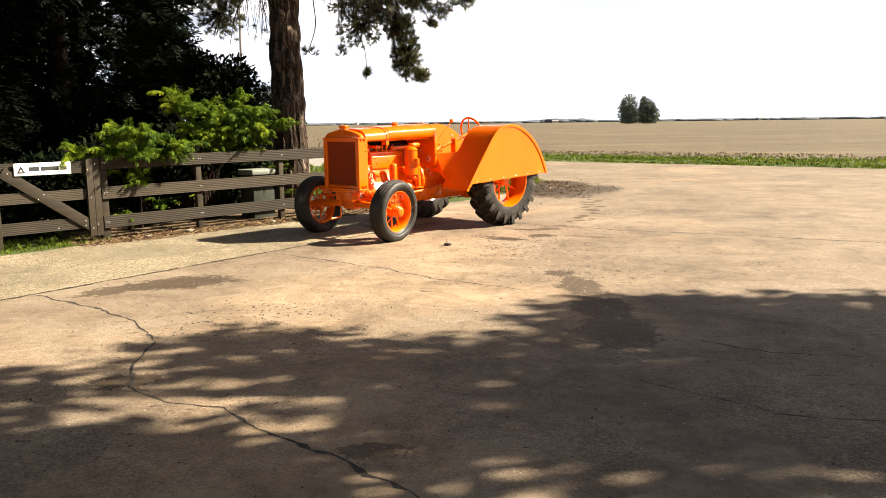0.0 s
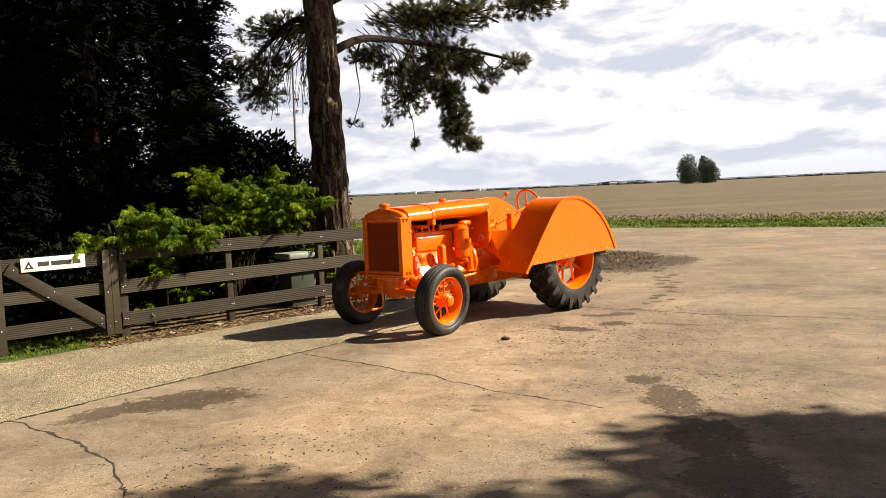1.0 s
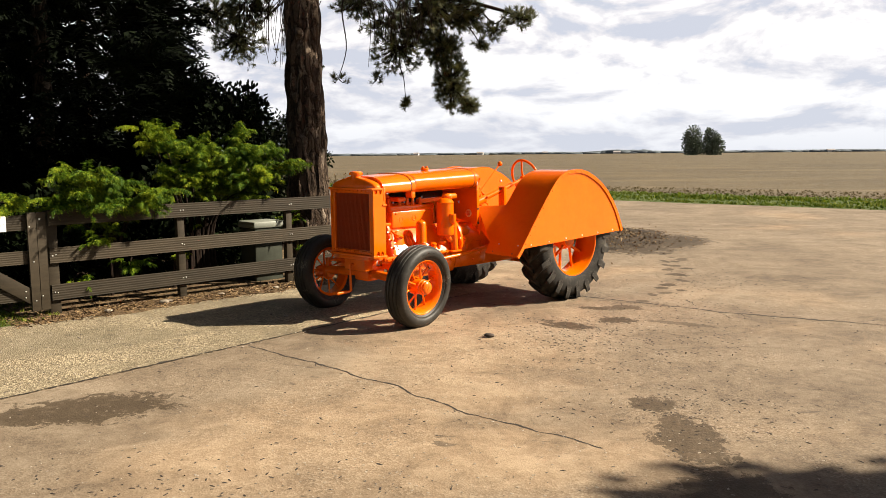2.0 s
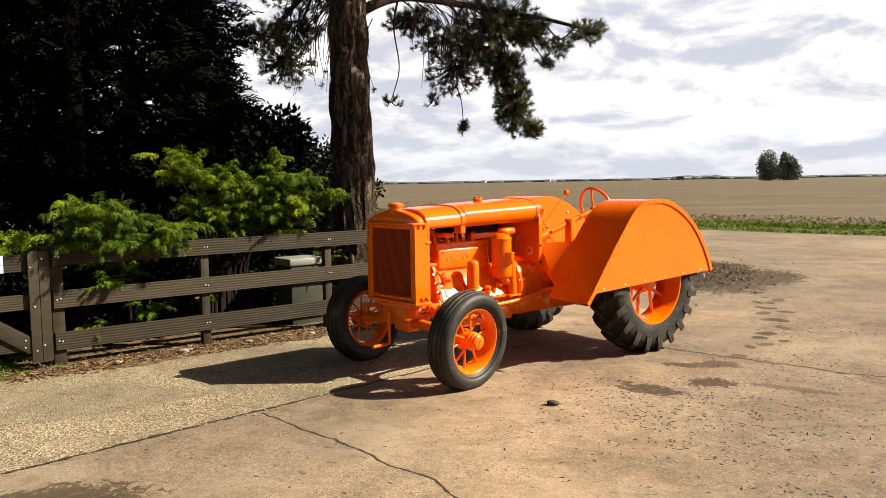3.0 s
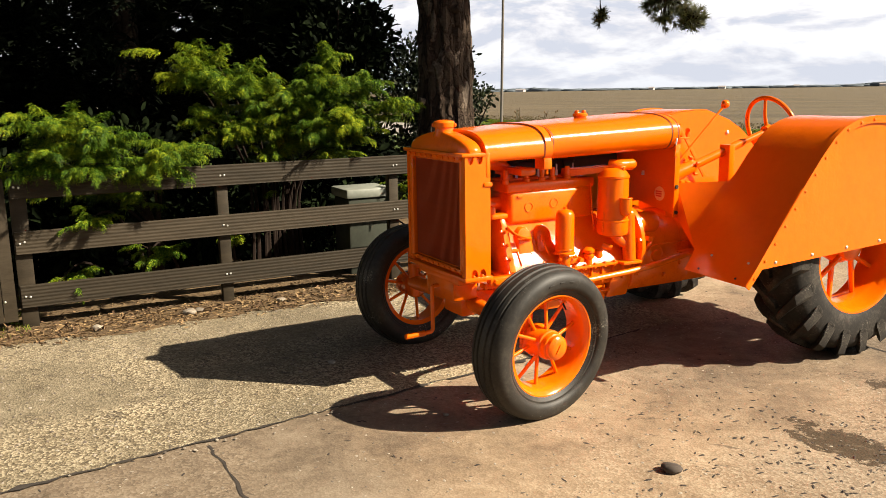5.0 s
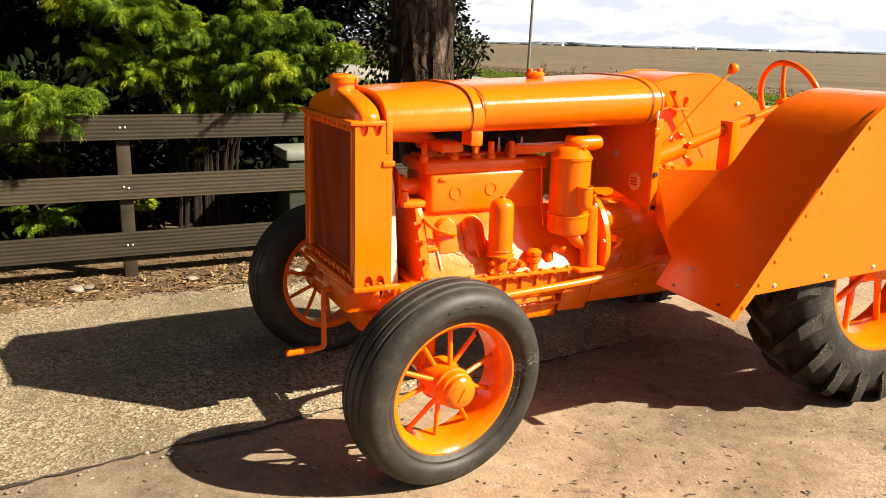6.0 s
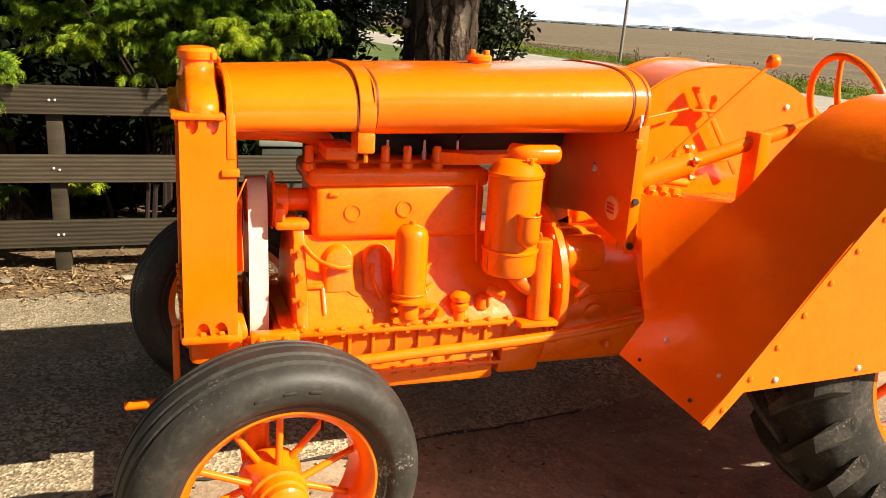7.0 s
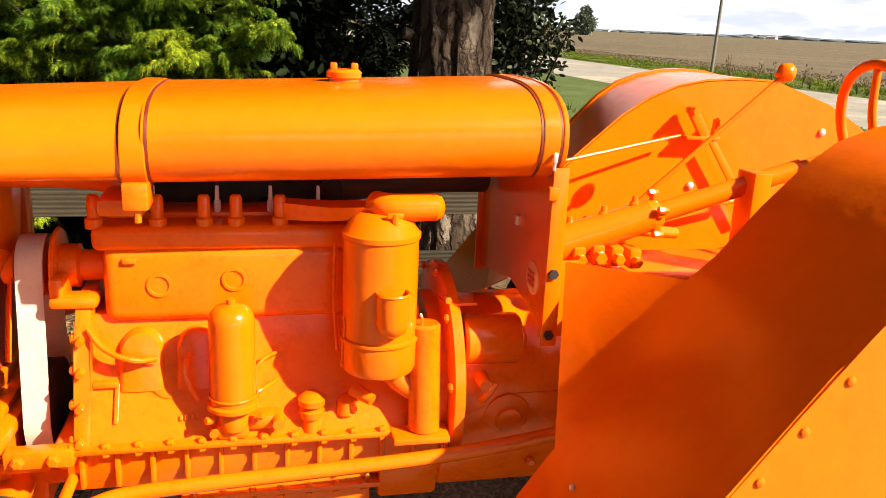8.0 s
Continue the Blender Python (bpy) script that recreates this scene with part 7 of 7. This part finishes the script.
# ---- box, pole, loose things ----
def build_box():
    b = thing("storage_box", FR @ Matrix.Translation((0.66, 2.72, 0)), "faded green plastic box with a pale lid behind the fence", "box")
    bm = bmesh.new()
    box(bm, (-0.19, -0.17, 0.0), (0.19, 0.17, 0.64), 0.02)
    part("body", bm, BOX_GREEN, b)
    bm = bmesh.new()
    box(bm, (-0.21, -0.19, 0.64), (0.21, 0.19, 0.72), 0.02)
    part("lid", bm, BOX_LID, b)


build_box()


def build_pole():
    p = thing("utility_pole", Matrix.Translation((-14.1, 41.2, 0)) @ Matrix.Rotation(radians(1.0), 4, "Y"), "grey weathered wooden utility pole on the verge", "pole")
    bm = bmesh.new()
    rod(bm, (0, 0, -0.3), (0, 0, 8.5), 0.066, 0.05, 14)
    part("shaft", bm, POLE_WOOD, p)


build_pole()


def build_weeds():
    rng = random.Random(17)
    for k in range(9):
        w = thing("dry_weed", Matrix.Translation((-12.4 + 0.75 * k + rng.uniform(-0.3, 0.3), 38.4 - 0.45 * k + rng.uniform(-0.5, 0.5), 0)), "tall dry brown weed standing in the verge", "weed", "verge weeds")
        bm = bmesh.new()
        for _ in range(4):
            h = rng.uniform(0.35, 0.85) * (1.0 if k < 5 else 0.6)
            lean = Vector((rng.uniform(-0.22, 0.22), rng.uniform(-0.2, 0.2), 0))
            tube(bm, [(0, 0, -0.02), lean * 0.4 + Vector((0, 0, h * 0.55)), lean + Vector((0, 0, h))], 0.012, 5, 0.005)
        part("stalk", bm, STRAW, w)
        for _ in range(6):
            bm = bmesh.new()
            q = Vector((rng.uniform(-0.16, 0.16), rng.uniform(-0.16, 0.16), rng.uniform(0.15, 0.7)))
            lathe(bm, [(0, -0.06), (0.026, -0.02), (0.030, 0.01), (0, 0.06)], Matrix.Translation(q) @ Matrix.Rotation(rng.uniform(-0.6, 0.6), 4, "X"), 6)
            part("seed_head", bm, LITTER, w)


build_weeds()


def stone(name, x, y, z, r, seed, label, mat, flat=0.55):
    bm = bmesh.new()
    bmesh.ops.create_icosphere(bm, subdivisions=2, radius=r)
    for v in bm.verts:
        k = 1 + 0.28 * noise.noise(v.co * (2.2 / r) + Vector((seed, 0, 0)))
        v.co = Vector((v.co.x * k * 1.25, v.co.y * k, v.co.z * k * flat))
    ob = part(name, bm, mat)
    ob.location = (x, y, z + r * flat * 0.75)
    return tagged(ob, label, "stone", "loose stones")


for x, y, r in ((-2.53, 9.72, 0.020), (-2.70, 9.80, 0.012), (-2.60, 9.52, 0.010), (-1.62, 9.30, 0.012)):
    stone("stone", x, y, 0.004, r, x * 3, "small pale chip of stone on the gravel", STONE)
stone("stone", -0.56, 9.15, 0.0, 0.035, 3, "dark stone lying on the concrete", DARK_STONE)
for i, (s, w, r) in enumerate(((-1.55, -1.90, 0.035), (-0.95, -1.98, 0.040), (-0.88, -2.02, 0.030), (-0.30, -1.99, 0.030), (0.35, -1.95, 0.028))):
    q = wld(s, w)
    stone("stone", q.x, q.y, 0.011, r, i + 5, "pale rough stone at the fence foot", STONE)


def build_litter():
    rng = np.random.default_rng(77)
    # dead leaves and chips along the fence foot
    n = 6500
    s, w = rng.uniform(-2.4, 2.9, n), -1.84 + rng.normal(0, 0.10, n) - np.abs(rng.normal(0, 0.28, n))
    pos = np.array([list(wld(a, b, 0.016)) for a, b in zip(s, w)])
    d = np.stack([rng.normal(0, 1, n), rng.normal(0, 1, n), rng.normal(0, 0.25, n)], 1)
    tagged(scatter("leaf_litter", LEAF_SHAPE[0], LEAF_SHAPE[1], pos, frames_along(d, rng, rng.normal(0, 0.5, n)), np.stack([rng.uniform(0.02, 0.06, n), rng.uniform(0.008, 0.03, n), rng.uniform(0.02, 0.05, n)], 1), LITTER), "brown dead leaves scattered under the fence", "leaves", kind="stuff")
    # loose gravel chips
    n = 2600
    s, w = rng.uniform(-6, 1.8, n), rng.uniform(-1.85, 0.3, n)
    pos = np.array([list(wld(a, b, 0.006)) for a, b in zip(s, w)])
    d = np.stack([rng.normal(0, 1, n), rng.normal(0, 1, n), rng.normal(0, 0.1, n)], 1)
    tagged(scatter("gravel_chips", PEBBLE_SHAPE[0], PEBBLE_SHAPE[1], pos, frames_along(d, rng, np.zeros(n)), rng.uniform(0.004, 0.010, n), STONE), "loose pale gravel chips", "gravel", kind="stuff")
    n = 5200
    pos = np.stack([rng.normal(-0.8, 1.7, n), rng.uniform(2.2, 11.5, n), np.full(n, 0.001)], 1)
    d = np.stack([rng.normal(0, 1, n), rng.normal(0, 1, n), rng.normal(0, 0.1, n)], 1)
    tagged(scatter("pale_chips", PEBBLE_SHAPE[0], PEBBLE_SHAPE[1], pos, frames_along(d, rng, np.zeros(n)), np.stack([rng.uniform(0.004, 0.012, n), rng.uniform(0.003, 0.007, n), rng.uniform(0.002, 0.005, n)], 1), STONE), "small pale chips scattered over the yard", "gravel", kind="stuff")
    n = 2400
    pos = np.stack([rng.uniform(-3.5, 4.5, n), rng.uniform(2, 13, n), np.full(n, 0.001)], 1)
    drift = np.array([(-0.1, 9.6), (0.9, 9.2), (0.2, 8.9), (1.3, 10.6), (-1.6, 5.6), (0.8, 7.4), (1.6, 12.4)])
    pos[:1500, :2] = drift[rng.integers(0, 7, 1500)] + rng.normal(0, 0.42, (1500, 2))
    d = np.stack([rng.normal(0, 1, n), rng.normal(0, 1, n), rng.normal(0, 0.1, n)], 1)
    tagged(scatter("yard_chips", PEBBLE_SHAPE[0], PEBBLE_SHAPE[1], pos, frames_along(d, rng, np.zeros(n)), np.stack([rng.uniform(0.006, 0.022, n), rng.uniform(0.003, 0.007, n), rng.uniform(0.003, 0.007, n)], 1), DARK_STONE), "small dark chips scattered over the yard", "gravel", kind="stuff")
    # heap of dirt and dead leaves at the corner of the grass
    bm = bmesh.new()
    cx, cy = 0.75, 17.3
    g = 34
    grid = [[None] * g for _ in range(g)]
    for i in range(g):
        for j in range(g):
            u, v = i / (g - 1) * 2 - 1, j / (g - 1) * 2 - 1
            r = math.hypot(u, v)
            h = max(0.0, 1 - r) ** 0.8 * (0.09 + 0.10 * noise.noise(Vector((u * 3, v * 3, 1.0)))) + 0.03 * noise.noise(Vector((u * 11, v * 11, 4.0)))
            grid[i][j] = bm.verts.new((cx + u * 0.95 + v * 0.25, cy + v * 2.0, h - 0.012 if r < 1 else -0.05))
    for i in range(g - 1):
        for j in range(g - 1):
            bm.faces.new((grid[i][j], grid[i + 1][j], grid[i + 1][j + 1], grid[i][j + 1]))
    tagged(part("soil_mound", bm, SOIL), "low heap of dark soil and dead leaves", "heap")
    n = 1500
    pos = np.stack([cx + rng.normal(0, 0.55, n), cy + rng.normal(0, 1.0, n), np.full(n, 0.0)], 1)
    pos[:, 2] = 0.012 + 0.08 * np.maximum(0, 1 - np.hypot((pos[:, 0] - cx) / 0.95, (pos[:, 1] - cy) / 2.0))
    d = rng.normal(0, 1, (n, 3))
    tagged(scatter("heap_leaves", LEAF_SHAPE[0], LEAF_SHAPE[1], pos, frames_along(d, rng), rng.uniform(0.015, 0.045, n), LITTER), "dead leaves on the soil heap", "leaves", kind="stuff")


build_litter()


# ---- grass, crop, distance ----
def tuft_of_blades(seed, n=7):
    rng = np.random.default_rng(seed)
    v, f = [], []
    for _ in range(n):
        a = rng.uniform(0, 2 * math.pi)
        L = rng.uniform(0.6, 1.0)
        c, s = math.cos(a), math.sin(a)
        k = len(v)
        ox, oy = rng.normal(0, 0.12), rng.normal(0, 0.12)
        for x, y, z in BLADE_SHAPE[0]:
            x2, y2 = x * 0.9, y * 1.5
            v.append((ox + x2 * c - y2 * s, oy + x2 * s + y2 * c, z * L))
        f += [tuple(k + i for i in q) for q in BLADE_SHAPE[1]]
    return v, f


def upright(n, rng):
    a = rng.uniform(0, 2 * math.pi, n)
    z = np.zeros(n)
    return np.stack([np.stack([np.cos(a), -np.sin(a), z], 1), np.stack([np.sin(a), np.cos(a), z], 1), np.stack([z, z, z + 1], 1)], 1)


def build_grass():
    rng = np.random.default_rng(90)
    v, f = tuft_of_blades(2)
    # verge beyond the lane
    n = 20000
    x = rng.uniform(-45, 42, n)
    off = rng.beta(1.0, 1.3, n) * 5.4
    pos = np.stack([x, far_edge(x) + 0.15 + off, np.zeros(n)], 1)
    lump = 0.75 + 0.45 * np.sin(x * 1.9 + 1.3 * np.sin(x * 0.7)) * np.sin(off * 2.1 + x * 0.5)
    h = np.where(off < 2.5, 0.075, 0.105) * rng.uniform(0.6, 1.5, n) * np.maximum(0.35, lump)
    tagged(scatter("verge_grass", v, f, pos, upright(n, rng), np.stack([h * 2.2, h * 2.2, h], 1), GRASS), "rough green verge grass along the lane", "grass", kind="stuff")
    # broad weeds in the verge
    n = 900
    x = np.concatenate([rng.normal(9.5, 2.2, n // 2), rng.uniform(-6, 24, n - n // 2)])
    pos = np.stack([x, far_edge(x) + 0.3 + np.abs(rng.normal(0, 0.6, n)), rng.uniform(0.02, 0.26, n)], 1)
    d = rng.normal(0, 1, (n, 3)) + np.array([0, -0.3, 0.3])
    tagged(scatter("verge_weeds", LEAF_SHAPE[0], LEAF_SHAPE[1], pos, frames_along(d, rng), rng.uniform(0.05, 0.12, n), GRASS), "broad-leaved green weeds on the verge", "weeds", kind="stuff")
    # rough grass behind the fence
    n = 11000
    s, w = rng.uniform(-5, 16, n), -2.3 - np.abs(rng.normal(0, 4.5, n))
    pos = np.array([list(wld(a, b)) for a, b in zip(s, w)])
    keep = (pos[:, 1] < near_edge(pos[:, 0]) - 0.2) & (pos[:, 0] < 0.6) & ((w < -6.3) | (s > 3.0))
    pos = pos[keep]
    h = rng.uniform(0.06, 0.20, len(pos))
    tagged(scatter("plot_grass", v, f, pos, upright(len(pos), rng), np.stack([h * 1.4, h * 1.4, h], 1), GRASS), "rough grass behind the fence", "grass", kind="stuff")
    # grass at the gate foot
    n = 1500
    s, w = rng.uniform(-6.0, -1.95, n), rng.uniform(-3.4, -2.0, n)
    pos = np.array([list(wld(a, b)) for a, b in zip(s, w)])
    h = rng.uniform(0.02, 0.06, n)
    tagged(scatter("gate_grass", v, f, pos, upright(n, rng), np.stack([h * 1.6, h * 1.6, h], 1), GRASS), "short grass under the gate", "grass", kind="stuff")
    # standing crop: dense near edge, coarser and thinner outwards
    n = 15000
    off = 4.8 + 7 * rng.random(n) ** 1.8
    x = rng.uniform(-1, 1, n) * (46 + 0.8 * off)
    pos = np.stack([x, far_edge(x) + off, np.full(n, -0.03)], 1)
    h = rng.uniform(0.03, 0.09, n)
    k = 2.2
    tagged(scatter("crop", v, f, pos, upright(n, rng), np.stack([h * k, h * k, h], 1), STRAW), "ripe straw-coloured crop standing in the field", "crop", kind="stuff")


build_grass()


def build_far_tree(x, y, lobes, seed, label):
    rng = np.random.default_rng(seed)
    t = thing("field_tree", Matrix.Translation((x, y, 0)), label, "tree", "far field trees")
    bm = bmesh.new()
    rod(bm, (0, 0, -0.5), (0, 0, max(l[2] for l in lobes)), 0.5, 0.15, 10)
    part("trunk", bm, TWIG, t)
    P, D = [], []
    for bx, bz0, bz, rx, rz, k in lobes:
        d = rng.normal(0, 1, (k, 3))
        d /= np.linalg.norm(d, axis=1, keepdims=True)
        P.append(np.array((bx, 0, bz)) + d * np.array((rx, rx, rz)) * rng.random((k, 1)) ** 0.45 * rng.uniform(0.8, 1.12, (k, 1)))
        D.append(d + rng.normal(0, 0.5, (k, 3)))
    P, D = np.concatenate(P), np.concatenate(D)
    scatter("crown", LEAF_SHAPE[0], LEAF_SHAPE[1], P, frames_along(D, rng), rng.uniform(0.55, 1.05, len(P)), HAZED_TREE, t)


build_far_tree(49.3, 400, [(0, 0, 8.4, 4.2, 5.2, 1500), (-1.8, 0, 5.0, 3.2, 4.4, 800), (1.6, 0, 3.6, 3.4, 3.8, 900), (-0.4, 0, 1.8, 3.6, 2.2, 700)], 71, "round-crowned tree alone in the field")
build_far_tree(-133.0, 219.0, [(0, 0, 5.6, 1.6, 2.6, 600), (-1.2, 0, 3.4, 2.2, 2.4, 600), (1.2, 0, 2.8, 2.2, 2.4, 600), (0, 0, 1.4, 2.6, 1.6, 500)], 73, "tall tree standing beyond the farm lane")
build_far_tree(58.2, 402, [(-1.6, 0, 8.0, 1.8, 5.0, 900), (1.4, 0, 6.4, 2.2, 5.0, 1000), (3.0, 0, 4.2, 2.5, 4.2, 800), (-2.6, 0, 4.0, 2.8, 4.0, 800), (0.6, 0, 2.0, 4.0, 2.2, 800)], 72, "pointed twin-topped tree alone in the field")


def clump_shape():
    """A low rounded crown with a lumpy outline."""
    v, f = [], []
    for r, z in ((1.0, 0.0), (1.05, 0.45), (0.72, 0.85)):
        for k in range(7):
            a = 2 * math.pi * k / 7 + z
            q = r * (1 + 0.14 * math.sin(3 * k + 5 * z))
            v.append((q * math.cos(a), q * math.sin(a), z + 0.06 * math.cos(2.3 * k)))
    v.append((0, 0, 1.02))
    for ring in (0, 7):
        for k in range(7):
            j = (k + 1) % 7
            f.append((ring + k, ring + j, ring + 7 + j, ring + 7 + k))
    f += [(14 + k, 14 + (k + 1) % 7, 21) for k in range(7)]
    return v, f


CLUMP = clump_shape()


def build_distance():
    rng = np.random.default_rng(99)
    # far woods and hedgerows all round, haze mixed into their colour
    P, S = [], []
    for _ in range(15000):
        a = rng.uniform(-1.4, 1.4)
        band = 0.5 + 0.5 * math.sin(a * 9 + 1.3) * math.sin(a * 23 + 0.4)
        r = rng.uniform(1250, 1900)
        tall = rng.uniform(1.6, 3.6) + 12.0 * max(0, band - 0.72) * rng.random()
        wide = rng.uniform(5, 18)
        P.append((r * math.sin(a), r * math.cos(a), 0))
        S.append((wide, wide * rng.uniform(0.7, 1.3), tall))
    n = len(P)
    tagged(scatter("distant_woods", CLUMP[0], CLUMP[1], np.array(P), upright(n, rng), np.array(S), HAZED_WOOD), "line of distant hedges and woods, air haze put into their blue-grey", "woods", kind="stuff")
    for x, y, w in ((-155, 1220, 9), (-60, 1240, 7), (45, 1230, 10), (330, 1200, 9), (-420, 1130, 12), (-640, 1080, 9), (-250, 1210, 7)):
        t = thing("farm_shed", Matrix.Translation((x, y, 0)), "small pale farm shed on the horizon", "shed", "far farm sheds")
        bm = bmesh.new()
        box(bm, (-w / 2, -5, -0.5), (w / 2, 5, 2.6))
        part("wall", bm, SHED_WALL, t, smooth=0)
        bm = bmesh.new()
        prism(bm, [(-5.4, 2.6), (5.4, 2.6), (0, 4.2)], 0, -w / 2 - 0.4, w / 2 + 0.4)
        part("roof", bm, SHED_ROOF, t, smooth=0)


build_distance()
